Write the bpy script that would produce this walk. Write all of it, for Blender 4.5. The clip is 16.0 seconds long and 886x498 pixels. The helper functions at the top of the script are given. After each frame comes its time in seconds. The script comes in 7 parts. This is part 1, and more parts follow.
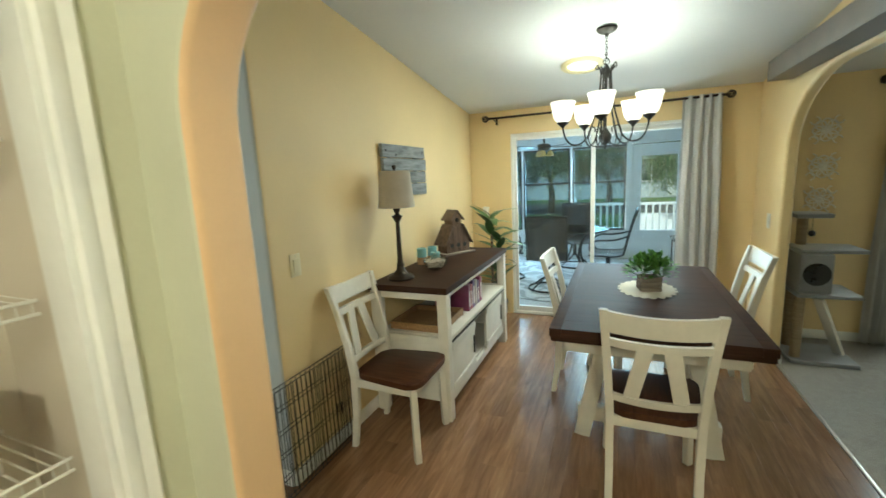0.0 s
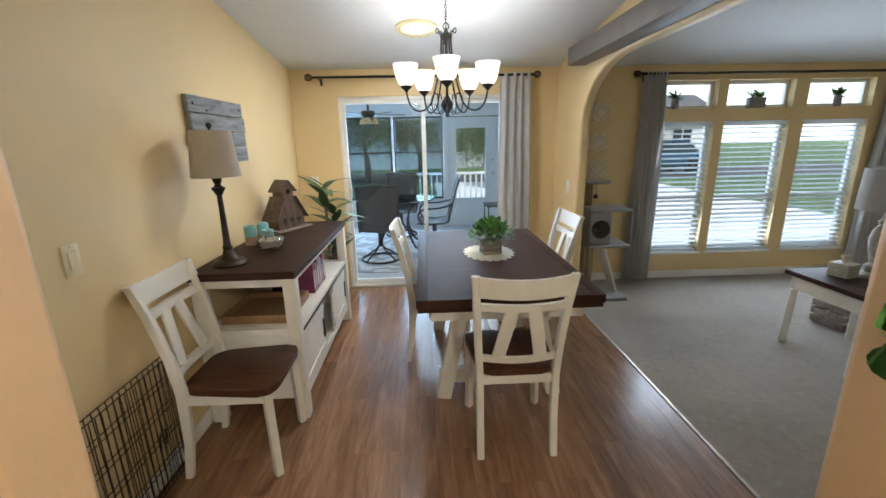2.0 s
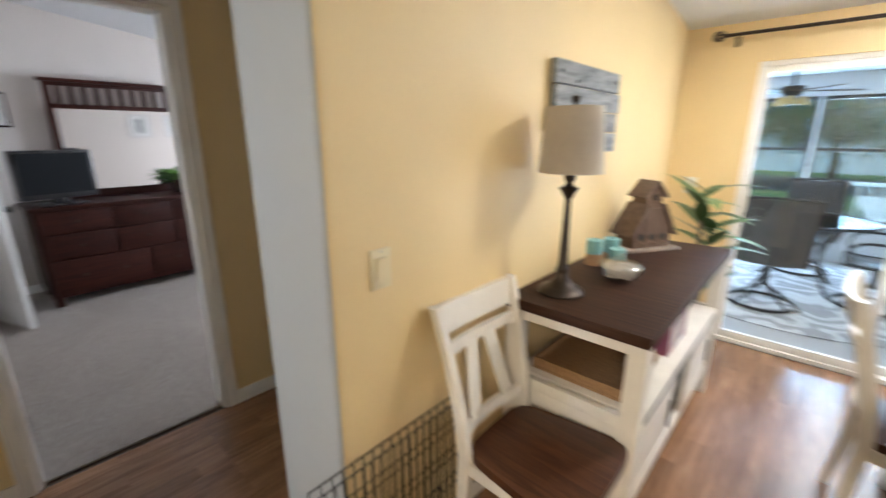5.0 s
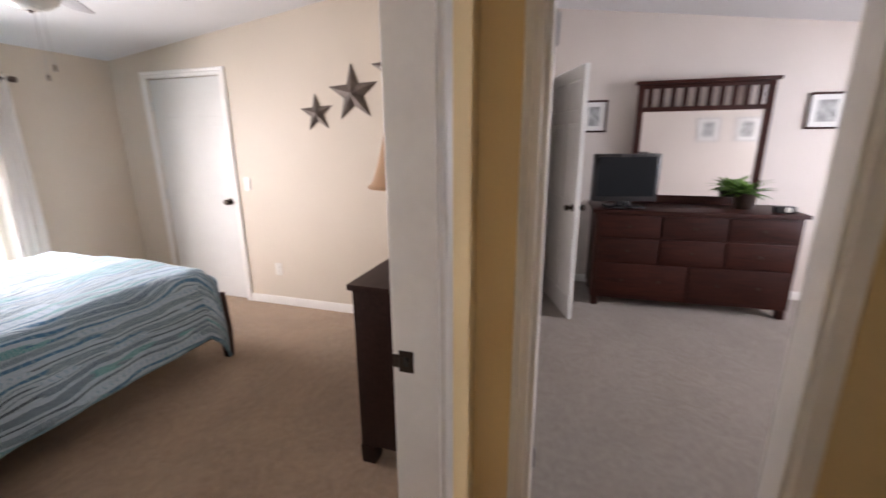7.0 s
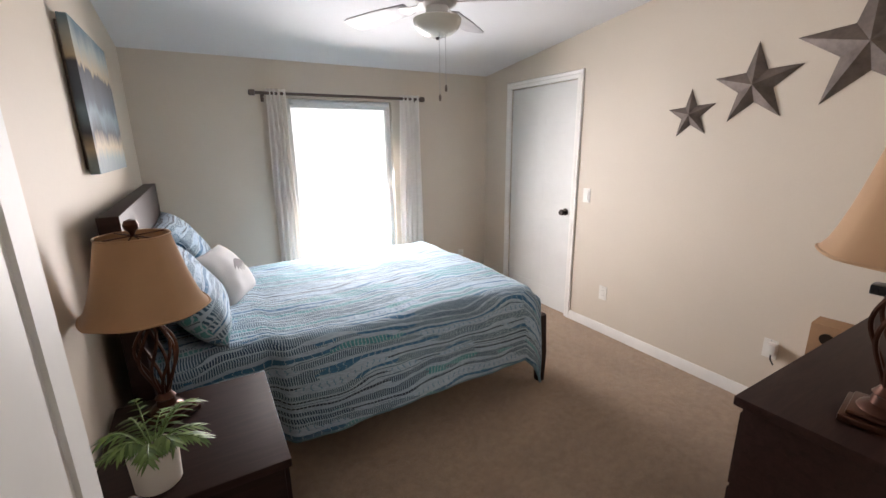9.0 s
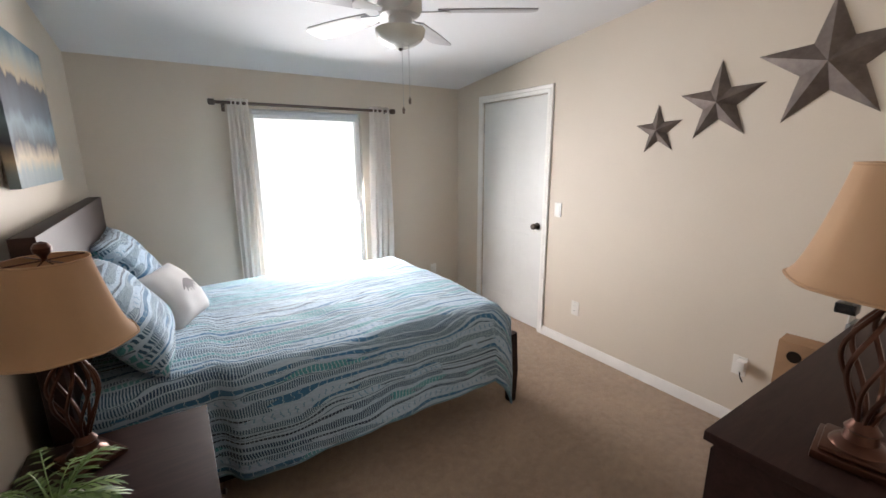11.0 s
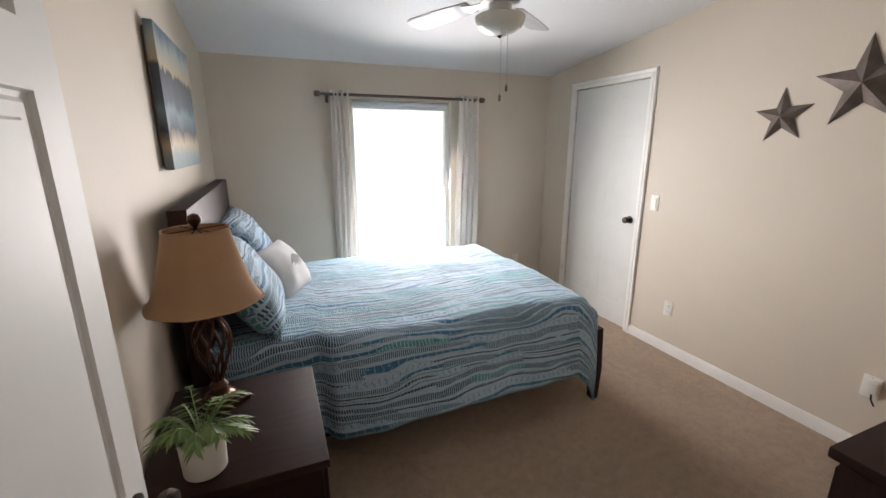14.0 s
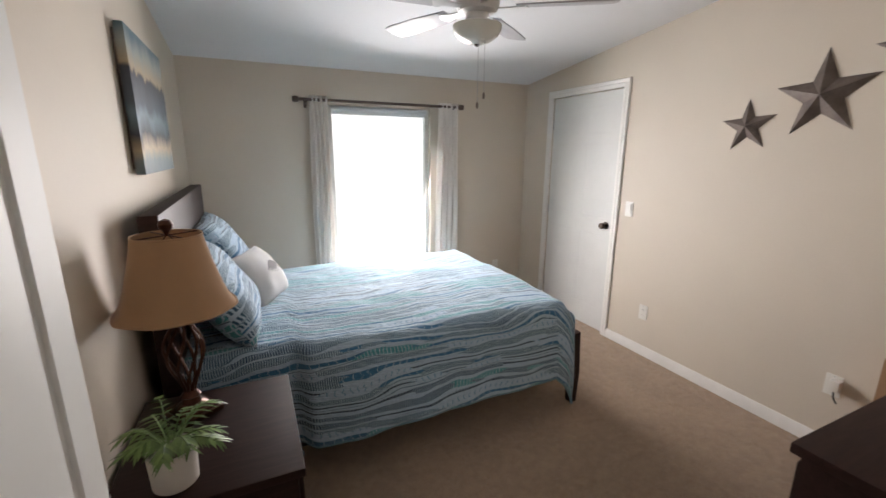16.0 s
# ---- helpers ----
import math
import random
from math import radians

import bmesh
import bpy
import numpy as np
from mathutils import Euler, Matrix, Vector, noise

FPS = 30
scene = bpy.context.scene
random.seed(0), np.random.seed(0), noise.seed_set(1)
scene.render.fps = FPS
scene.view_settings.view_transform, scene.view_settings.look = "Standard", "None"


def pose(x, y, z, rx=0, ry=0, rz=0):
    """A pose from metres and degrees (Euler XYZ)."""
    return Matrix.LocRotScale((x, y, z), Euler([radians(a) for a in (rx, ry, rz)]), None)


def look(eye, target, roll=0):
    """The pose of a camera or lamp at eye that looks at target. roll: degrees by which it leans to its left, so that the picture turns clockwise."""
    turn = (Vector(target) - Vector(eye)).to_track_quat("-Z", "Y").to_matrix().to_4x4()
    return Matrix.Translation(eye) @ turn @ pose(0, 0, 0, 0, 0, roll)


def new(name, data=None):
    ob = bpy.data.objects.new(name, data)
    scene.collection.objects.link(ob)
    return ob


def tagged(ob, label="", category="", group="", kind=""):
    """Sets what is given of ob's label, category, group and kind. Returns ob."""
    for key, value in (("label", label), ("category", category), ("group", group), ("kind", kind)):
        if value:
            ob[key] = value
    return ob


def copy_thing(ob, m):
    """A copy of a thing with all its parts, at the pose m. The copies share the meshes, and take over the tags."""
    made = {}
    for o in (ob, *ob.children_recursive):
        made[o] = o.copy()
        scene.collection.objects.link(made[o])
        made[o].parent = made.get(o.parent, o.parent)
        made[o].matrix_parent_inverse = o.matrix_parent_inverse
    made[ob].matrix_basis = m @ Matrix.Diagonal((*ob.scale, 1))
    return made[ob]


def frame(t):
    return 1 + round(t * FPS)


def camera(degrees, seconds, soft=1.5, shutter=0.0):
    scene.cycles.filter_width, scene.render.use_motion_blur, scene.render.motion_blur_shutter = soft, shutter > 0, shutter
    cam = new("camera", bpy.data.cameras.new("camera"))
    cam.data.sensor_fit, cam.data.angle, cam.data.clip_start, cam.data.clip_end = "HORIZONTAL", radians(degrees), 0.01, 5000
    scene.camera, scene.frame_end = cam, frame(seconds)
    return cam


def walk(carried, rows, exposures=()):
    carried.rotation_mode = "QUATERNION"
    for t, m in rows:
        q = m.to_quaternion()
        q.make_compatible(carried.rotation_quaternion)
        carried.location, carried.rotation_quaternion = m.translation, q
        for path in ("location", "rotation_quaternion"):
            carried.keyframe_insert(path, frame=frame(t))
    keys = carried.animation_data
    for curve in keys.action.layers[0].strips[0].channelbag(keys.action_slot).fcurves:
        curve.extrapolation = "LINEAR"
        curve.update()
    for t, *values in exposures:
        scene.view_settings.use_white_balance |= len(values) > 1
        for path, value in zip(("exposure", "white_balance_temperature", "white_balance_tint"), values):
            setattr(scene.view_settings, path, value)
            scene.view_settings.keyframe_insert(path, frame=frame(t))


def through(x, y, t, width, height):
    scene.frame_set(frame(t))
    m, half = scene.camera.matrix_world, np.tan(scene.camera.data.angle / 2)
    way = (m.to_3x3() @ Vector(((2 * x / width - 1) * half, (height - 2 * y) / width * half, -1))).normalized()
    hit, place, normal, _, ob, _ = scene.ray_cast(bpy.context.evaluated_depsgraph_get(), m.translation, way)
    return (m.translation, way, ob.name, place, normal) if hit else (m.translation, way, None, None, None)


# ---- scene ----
cam = camera(93.9, 16.0, 1.5, 0.4)
PATH = [
    (0, (0.37, 0.659, 1.533), (-0.41, 2.469, 1.195), -2.8),
    (0.5, (0.329, 0.737, 1.51), (-0.244, 2.612, 1.113), -3.3),
    (1, (0.205, 0.735, 1.519), (-0.102, 2.661, 1.076), -2.9),
    (1.5, (0.147, 0.768, 1.517), (0.053, 2.709, 1.042), -2.2),
    (2, (0.119, 0.791, 1.515), (0.196, 2.725, 1.011), -1.2),
    (2.5, (0.113, 0.795, 1.51), (0.272, 2.714, 0.97), -0.5),
    (3, (0.112, 0.827, 1.508), (0.243, 2.741, 0.943), -0.3),
    (3.2, (0.094, 0.843, 1.5), (0.172, 2.758, 0.929), -0.5),
    (4.0, (0.05, 1.08, 1.495), (0.02, 3.0, 0.94), -0.3),
    (4.6, (-0.07, 1.4, 1.495), (-0.83, 3.17, 0.95), 0.0),
    (5.0, (-0.27, 1.56, 1.493), (-1.57, 2.99, 0.96), 0.1),
    (5.3, (-0.42, 1.627, 1.49), (-2.017, 2.712, 0.967), 0.3),
    (5.5, (-0.52, 1.653, 1.478), (-2.222, 2.568, 0.961), 0.9),
    (6, (-0.792, 1.665, 1.457), (-2.684, 2.025, 0.917), -0.2),
    (6.5, (-1.044, 1.64, 1.479), (-2.972, 1.531, 0.956), 0.0),
    (6.8, (-1.172, 1.599, 1.482), (-3.069, 1.227, 0.967), 0.0),
    (7, (-1.246, 1.562, 1.472), (-3.092, 0.978, 0.97), -0.4),
    (7.5, (-1.437, 1.494, 1.49), (-3.087, 0.478, 0.993), -0.8),
    (8, (-1.502, 1.287, 1.519), (-2.93, -0.028, 1.036), -0.4),
    (8.5, (-1.555, 1.133, 1.531), (-2.647, -0.463, 1.022), -0.7),
    (8.7, (-1.548, 1.126, 1.54), (-2.516, -0.551, 1.037), -0.8),
    (10.8, (-1.67, 1.089, 1.561), (-2.702, -0.564, 1.115), -0.0),
    (11, (-1.663, 1.079, 1.561), (-2.725, -0.556, 1.116), -0.3),
    (11.5, (-1.665, 1.089, 1.562), (-2.759, -0.528, 1.124), -0.8),
    (12, (-1.672, 1.095, 1.556), (-2.747, -0.527, 1.095), -0.8),
    (12.5, (-1.661, 1.075, 1.553), (-2.632, -0.601, 1.054), -0.6),
    (13, (-1.628, 1.059, 1.547), (-2.508, -0.663, 1.037), -0.3),
    (13.5, (-1.582, 1.08, 1.537), (-2.339, -0.712, 1.072), -0.5),
    (14, (-1.595, 1.083, 1.548), (-2.326, -0.714, 1.061), -0.1),
    (14.5, (-1.611, 1.084, 1.557), (-2.306, -0.73, 1.08), -0.3),
    (15, (-1.587, 1.077, 1.553), (-2.242, -0.752, 1.08), -0.4),
    (15.5, (-1.578, 1.067, 1.553), (-2.267, -0.748, 1.072), -0.1),
    (16, (-1.604, 1.095, 1.547), (-2.42, -0.673, 1.089), 0.3),
]
EXPOSURES = [(0, 0.1, 5950, -10), (1.0, 0.03, 5600, 2), (2.0, -0.02, 5800, 9), (3.2, 0.02, 5800, 10), (5.3, 0.70, 6050, 13), (6.0, 0.70, 5750, 4), (6.6, 0.72, 6300, 15), (7.2, 0.61, 6800, 25), (8.2, 0.42, 6700, 22), (10.8, 0.34, 6550, 17), (16, 0.16, 6600, 17)]
walk(cam, [(t, look(eye, target, roll)) for t, eye, target, roll in PATH], EXPOSURES)

# ---- daylight and lamps ----
world = bpy.data.worlds.new("sky")
scene.world = world
world.use_nodes = True
wn = world.node_tree.nodes
sky = wn.new("ShaderNodeTexSky")
sky.sky_type, sky.sun_disc = "NISHITA", False
sky.sun_elevation, sky.sun_rotation = radians(52), radians(200)
sky.air_density, sky.dust_density = 1.0, 3.0
world.node_tree.links.new(sky.outputs["Color"], wn["Background"].inputs["Color"])
wn["Background"].inputs["Strength"].default_value = 0.15


def lamp(name, kind, m, power, color, **more):
    data = bpy.data.lights.new(name, kind)
    data.energy, data.color = power, color
    for key, value in more.items():
        setattr(data, key, value)
    ob = new(name, data)
    ob.matrix_world = m
    return ob


lamp("sun", "SUN", look((-3, -6, 10), (0, 0, 0)), 5.0, (1.0, 0.95, 0.88), angle=radians(12))
# unseen lamp, assumed from the lit arch; brightens kitchen, arch and left wall
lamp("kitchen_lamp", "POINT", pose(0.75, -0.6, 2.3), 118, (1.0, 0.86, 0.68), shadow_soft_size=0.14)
# daylight filling the curtained bedroom windows
lamp("bedroom_daylight", "AREA", look((-2.78, -2.665, 1.2), (-2.85, 0, 0.6)), 57, (1.0, 0.98, 0.95), shape="RECTANGLE", size=0.86, size_y=1.36, spread=radians(142))
lamp("slider_daylight", "AREA", look((0.45, 5.42, 1.2), (-0.2, 3, 1.0)), 20, (0.86, 0.93, 1.0), shape="RECTANGLE", size=1.0, size_y=1.5)
lamp("living_daylight", "AREA", look((3.55, 5.03, 1.05), (3.55, 3, 0.8)), 42, (0.84, 0.93, 1.0), shape="RECTANGLE", size=2.2, size_y=1.3, spread=radians(150))
lamp("street_daylight", "AREA", look((3.55, 5.75, 1.3), (3.55, 3, 0.9)), 46, (0.82, 0.92, 1.0), shape="RECTANGLE", size=2.6, size_y=1.8)
lamp("patio_daylight", "AREA", look((-1.4, 8.66, 1.25), (-1.2, 6, 0.6)), 270, (0.70, 0.85, 1.0), shape="RECTANGLE", size=3.7, size_y=1.4)
lamp("master_daylight", "AREA", look((-4.2, 5.2, 1.4), (-4.2, 3, 0.7)), 50, (0.93, 0.96, 1.0), shape="RECTANGLE", size=1.5, size_y=1.2)

# ---- materials ----
def nodes_of(name):
    m = bpy.data.materials.new(name)
    m.use_nodes = True
    nt = m.node_tree
    return m, nt, nt.nodes["Principled BSDF"]


def coords(nt, scale=(1, 1, 1), kind="Object"):
    tc, mp = nt.nodes.new("ShaderNodeTexCoord"), nt.nodes.new("ShaderNodeMapping")
    mp.inputs["Scale"].default_value = scale
    nt.links.new(tc.outputs[kind], mp.inputs["Vector"])
    return mp.outputs["Vector"]


def noise_tex(nt, vec, scale, detail=4, rough=0.55, dist=0.0):
    n = nt.nodes.new("ShaderNodeTexNoise")
    n.inputs["Scale"].default_value, n.inputs["Detail"].default_value = scale, detail
    n.inputs["Roughness"].default_value, n.inputs["Distortion"].default_value = rough, dist
    nt.links.new(vec, n.inputs["Vector"])
    return n.outputs["Fac"]


def ramp(nt, fac, stops):
    r = nt.nodes.new("ShaderNodeValToRGB")
    while len(r.color_ramp.elements) < len(stops):
        r.color_ramp.elements.new(0.5)
    for e, (p, c) in zip(r.color_ramp.elements, stops):
        e.position, e.color = p, (*c, 1)
    nt.links.new(fac, r.inputs["Fac"])
    return r.outputs["Color"]


def mix(nt, kind, fac, a, b):
    m = nt.nodes.new("ShaderNodeMix")
    m.data_type, m.blend_type = "RGBA", kind
    for socket, value in ((m.inputs[0], fac), (m.inputs[6], a), (m.inputs[7], b)):
        if isinstance(value, (int, float)):
            socket.default_value = value
        elif isinstance(value, tuple):
            socket.default_value = (*value, 1)
        else:
            nt.links.new(value, socket)
    return m.outputs[2]


def bump(nt, bsdf, height, strength, distance=0.01):
    b = nt.nodes.new("ShaderNodeBump")
    b.inputs["Strength"].default_value, b.inputs["Distance"].default_value = strength, distance
    nt.links.new(height, b.inputs["Height"])
    nt.links.new(b.outputs["Normal"], bsdf.inputs["Normal"])


def shade(c, k):
    return tuple(min(1.0, v * k) for v in c)


def surface(name, color, rough=0.5, metal=0.0, vary=0.12, scale=6.0, fine=120.0, relief=0.08, depth=0.002, spec=0.5, sheen=0.0):
    """Plain painted, cast or woven surface: two scales of colour, roughness wear and fine relief."""
    m, nt, b = nodes_of(name)
    v = coords(nt)
    big, small = noise_tex(nt, v, scale, 3), noise_tex(nt, v, fine, 3)
    c = ramp(nt, big, [(0.3, shade(color, 1 - vary)), (0.7, shade(color, 1 + vary * 0.6))])
    c = mix(nt, "MULTIPLY", 0.35, c, ramp(nt, small, [(0.3, (1 - vary,) * 3), (0.65, (1, 1, 1))]))
    nt.links.new(c, b.inputs["Base Color"])
    r = nt.nodes.new("ShaderNodeMapRange")
    r.inputs["To Min"].default_value, r.inputs["To Max"].default_value = max(0.02, rough - 0.08), min(1, rough + 0.08)
    nt.links.new(big, r.inputs["Value"])
    nt.links.new(r.outputs["Result"], b.inputs["Roughness"])
    b.inputs["Metallic"].default_value = metal
    b.inputs["Specular IOR Level"].default_value = spec
    b.inputs["Sheen Weight"].default_value = sheen
    bump(nt, b, small, relief, depth)
    return m


def timber(name, dark, light, rough=0.4, grain=(30, 2.2, 30), per_piece=0.0, relief=0.15, coat=0.0, spec=0.5):
    """Wood with stretched grain; per_piece shifts the tone from piece to piece."""
    m, nt, b = nodes_of(name)
    v = coords(nt, grain)
    info = nt.nodes.new("ShaderNodeObjectInfo")
    if per_piece:
        add = nt.nodes.new("ShaderNodeVectorMath")
        add.operation = "ADD"
        sc = nt.nodes.new("ShaderNodeVectorMath")
        sc.operation = "SCALE"
        comb = nt.nodes.new("ShaderNodeCombineXYZ")
        for k in range(3):
            nt.links.new(info.outputs["Random"], comb.inputs[k])
        nt.links.new(comb.outputs[0], sc.inputs[0])
        sc.inputs["Scale"].default_value = 37.0
        nt.links.new(v, add.inputs[0])
        nt.links.new(sc.outputs[0], add.inputs[1])
        v = add.outputs[0]
    g = noise_tex(nt, v, 1.0, 6, 0.65, 0.6)
    fine = noise_tex(nt, v, 4.0, 3, 0.6)
    c = ramp(nt, g, [(0.28, dark), (0.52, tuple((a + d) / 2 for a, d in zip(dark, light))), (0.75, light)])
    c = mix(nt, "MULTIPLY", 0.3, c, ramp(nt, fine, [(0.35, (0.7, 0.68, 0.66)), (0.6, (1, 1, 1))]))
    if per_piece:
        c = mix(nt, "MULTIPLY", 1.0, c, ramp(nt, info.outputs["Random"], [(0.0, (1 - per_piece,) * 3), (1.0, (1.0, 1.0, 1.0))]))
    nt.links.new(c, b.inputs["Base Color"])
    b.inputs["Roughness"].default_value = rough
    b.inputs["Specular IOR Level"].default_value = spec
    b.inputs["Coat Weight"].default_value = coat
    b.inputs["Coat Roughness"].default_value = 0.12
    bump(nt, b, fine, relief, 0.001)
    return m


def carpet(name, color):
    m, nt, b = nodes_of(name)
    v = coords(nt)
    tuft, patch, mid = noise_tex(nt, v, 260, 2), noise_tex(nt, v, 1.6, 4, 0.6, 0.8), noise_tex(nt, v, 22, 5, 0.75)
    c = ramp(nt, tuft, [(0.3, shade(color, 0.62)), (0.7, shade(color, 1.15))])
    c = mix(nt, "MULTIPLY", 0.7, c, ramp(nt, patch, [(0.35, (0.80, 0.79, 0.78)), (0.6, (1, 1, 1))]))
    c = mix(nt, "MULTIPLY", 0.62, c, ramp(nt, mid, [(0.32, (0.6, 0.58, 0.56)), (0.62, (1, 1, 1))]))
    nt.links.new(c, b.inputs["Base Color"])
    b.inputs["Roughness"].default_value = 0.95
    b.inputs["Specular IOR Level"].default_value = 0.1
    b.inputs["Sheen Weight"].default_value = 0.3
    h = mix(nt, "ADD", 0.6, tuft, mid)
    bump(nt, b, h, 0.9, 0.012)
    return m


def clear_glass(name, tint=(1, 1, 1), rough=0.0):
    m, nt, b = nodes_of(name)
    b.inputs["Base Color"].default_value = (*tint, 1)
    b.inputs["Roughness"].default_value, b.inputs["Transmission Weight"].default_value = rough, 1.0
    b.inputs["IOR"].default_value = 1.45
    return m


def pane_glass(name, tint=(0.95, 0.97, 0.97), gloss=0.035):
    """A thin pane: see-through with a faint mirror gloss."""
    m, nt, b = nodes_of(name)
    nt.nodes.remove(b)
    tr, gl, mx = nt.nodes.new("ShaderNodeBsdfTransparent"), nt.nodes.new("ShaderNodeBsdfGlossy"), nt.nodes.new("ShaderNodeMixShader")
    tr.inputs["Color"].default_value = (*tint, 1)
    gl.inputs["Roughness"].default_value = 0.02
    mx.inputs[0].default_value = gloss
    nt.links.new(tr.outputs[0], mx.inputs[1])
    nt.links.new(gl.outputs[0], mx.inputs[2])
    nt.links.new(mx.outputs[0], nt.nodes["Material Output"].inputs["Surface"])
    return m


def glow(name, color, strength):
    m, nt, b = nodes_of(name)
    b.inputs["Base Color"].default_value = (0.9, 0.88, 0.82, 1)
    b.inputs["Emission Color"].default_value = (*color, 1)
    b.inputs["Emission Strength"].default_value = strength
    b.inputs["Roughness"].default_value = 0.3
    return m


def fabric(name, color, scale=420.0, vary=0.12, sheen=0.25, through=0.0, weave=0.06):
    m, nt, b = nodes_of(name)
    v = coords(nt)
    w = nt.nodes.new("ShaderNodeTexWave")
    w.inputs["Scale"].default_value, w.inputs["Distortion"].default_value = scale, 1.5
    nt.links.new(v, w.inputs["Vector"])
    big = noise_tex(nt, v, 7, 4)
    c = ramp(nt, big, [(0.3, shade(color, 1 - vary)), (0.7, shade(color, 1 + vary * 0.5))])
    nt.links.new(c, b.inputs["Base Color"])
    b.inputs["Roughness"].default_value, b.inputs["Sheen Weight"].default_value = 0.9, sheen
    b.inputs["Specular IOR Level"].default_value = 0.15
    if weave:
        bump(nt, b, w.outputs["Fac"], weave, 0.0006)
    if through:
        tl, mx = nt.nodes.new("ShaderNodeBsdfTranslucent"), nt.nodes.new("ShaderNodeMixShader")
        nt.links.new(c, tl.inputs["Color"])
        mx.inputs[0].default_value = through
        nt.links.new(b.outputs[0], mx.inputs[1])
        nt.links.new(tl.outputs[0], mx.inputs[2])
        nt.links.new(mx.outputs[0], nt.nodes["Material Output"].inputs["Surface"])
    return m


YELLOW = surface("yellow wall paint", (0.76, 0.585, 0.31), 0.55, vary=0.05, scale=1.5, fine=90, relief=0.10, depth=0.003)
PEACH = surface("peach arch reveal", (0.74, 0.49, 0.27), 0.55, vary=0.06, scale=3, fine=90, relief=0.15, depth=0.004)
SAGE = surface("pale sage kitchen paint", (0.58, 0.575, 0.45), 0.5, vary=0.06, scale=2, fine=90, relief=0.1, depth=0.003)
BEIGE = surface("beige bedroom paint", (0.64, 0.57, 0.478), 0.6, vary=0.04, scale=1.2, fine=80, relief=0.12, depth=0.003)
# grey white, with the shade on the dining wall's end mixed into the colour
GREYWALL = surface("grey white paint darkened as shade", (0.44, 0.45, 0.44), 0.6, vary=0.04, scale=1.5, fine=90, relief=0.1, depth=0.003)
MASTERWALL = surface("warm white bedroom paint", (0.64, 0.58, 0.53), 0.6, vary=0.04, scale=1.5, fine=90, relief=0.1, depth=0.003)
CEILING = surface("ceiling texture", (0.74, 0.75, 0.76), 0.8, vary=0.03, scale=1.0, fine=45, relief=0.25, depth=0.004)
TRIM = surface("white trim paint", (0.82, 0.805, 0.775), 0.35, vary=0.05, scale=5, fine=40, relief=0.04)
DOORWHITE = surface("white door paint", (0.70, 0.705, 0.685), 0.5, vary=0.04, scale=3, fine=30, relief=0.06, spec=0.25)
BEAM = surface("grey brown beam", (0.14, 0.115, 0.095), 0.55, vary=0.2, scale=8, fine=60, relief=0.2)
CARPET_GREY = carpet("grey beige carpet", (0.43, 0.38, 0.32))
CARPET_TAN = carpet("tan carpet", (0.56, 0.41, 0.285))
CARPET_MASTER = carpet("taupe carpet", (0.45, 0.395, 0.34))
PLANK = timber("laminate plank", (0.19, 0.088, 0.042), (0.42, 0.235, 0.125), 0.26, (24, 2.4, 24), 0.26, 0.02, 0.25)
SUBFLOOR = surface("subfloor", (0.10, 0.07, 0.05), 0.8)
DARKTOP = timber("dark stained top", (0.022, 0.009, 0.006), (0.066, 0.029, 0.016), 0.56, (3, 60, 60), 0.15, 0.15, 0.0, 0.17)
SEATWOOD = timber("dark walnut seat", (0.034, 0.011, 0.005), (0.105, 0.04, 0.017), 0.4, (40, 4, 40), 0.2, 0.1, 0.0, 0.25)
CREAM = surface("cream furniture paint", (0.72, 0.68, 0.61), 0.42, vary=0.07, scale=9, fine=60, relief=0.08)
ESPRESSO = timber("espresso wood", (0.017, 0.007, 0.006), (0.040, 0.018, 0.015), 0.5, (5, 40, 40), 0.2, 0.02, 0.0, 0.22)
CHERRY = timber("dark cherry wood", (0.016, 0.004, 0.003), (0.060, 0.014, 0.008), 0.5, (30, 4, 30), 0.25, 0.06, 0.0, 0.2)
BLACKMETAL = surface("black iron", (0.02, 0.018, 0.017), 0.45, 0.6, vary=0.2, fine=200, relief=0.1)
BRONZE = surface("oil rubbed bronze", (0.05, 0.038, 0.03), 0.4, 0.8, vary=0.25, fine=90, relief=0.15)
STEEL = surface("brushed steel", (0.45, 0.45, 0.46), 0.3, 1.0, vary=0.08, fine=200, relief=0.03)
PLASTIC = surface("white plastic", (0.75, 0.73, 0.68), 0.3, vary=0.03)
IVORY = surface("ivory plastic", (0.72, 0.62, 0.40), 0.3, vary=0.03)
BLACKPLASTIC = surface("black plastic", (0.012, 0.012, 0.013), 0.28, vary=0.1)
PANE = pane_glass("window pane")
GLASS = clear_glass("clear glass")
MIRROR = surface("mirror silver", (0.88, 0.89, 0.90), 0.02, 1.0, vary=0.0, relief=0.0)
GREYCURTAIN = fabric("grey curtain", (0.58, 0.565, 0.555), 420, 0.05, through=0.2, weave=0)
WHITECURTAIN = fabric("cream curtain", (0.92, 0.88, 0.83), 420, 0.03, 0.0, through=0.33, weave=0)
LINEN = fabric("linen lampshade", (0.52, 0.46, 0.38), 500, through=0.25)
TANSHADE = fabric("tan lampshade", (0.52, 0.33, 0.19), 600, 0.06, through=0.22)

# ---- building blocks ----
def thing(name, x=0, y=0, z=0, rz=0, label="", category="", group=""):
    ob = new(name)
    ob.empty_display_size = 0.1
    ob.matrix_world = pose(x, y, z, 0, 0, rz)
    return tagged(ob, label, category, group)


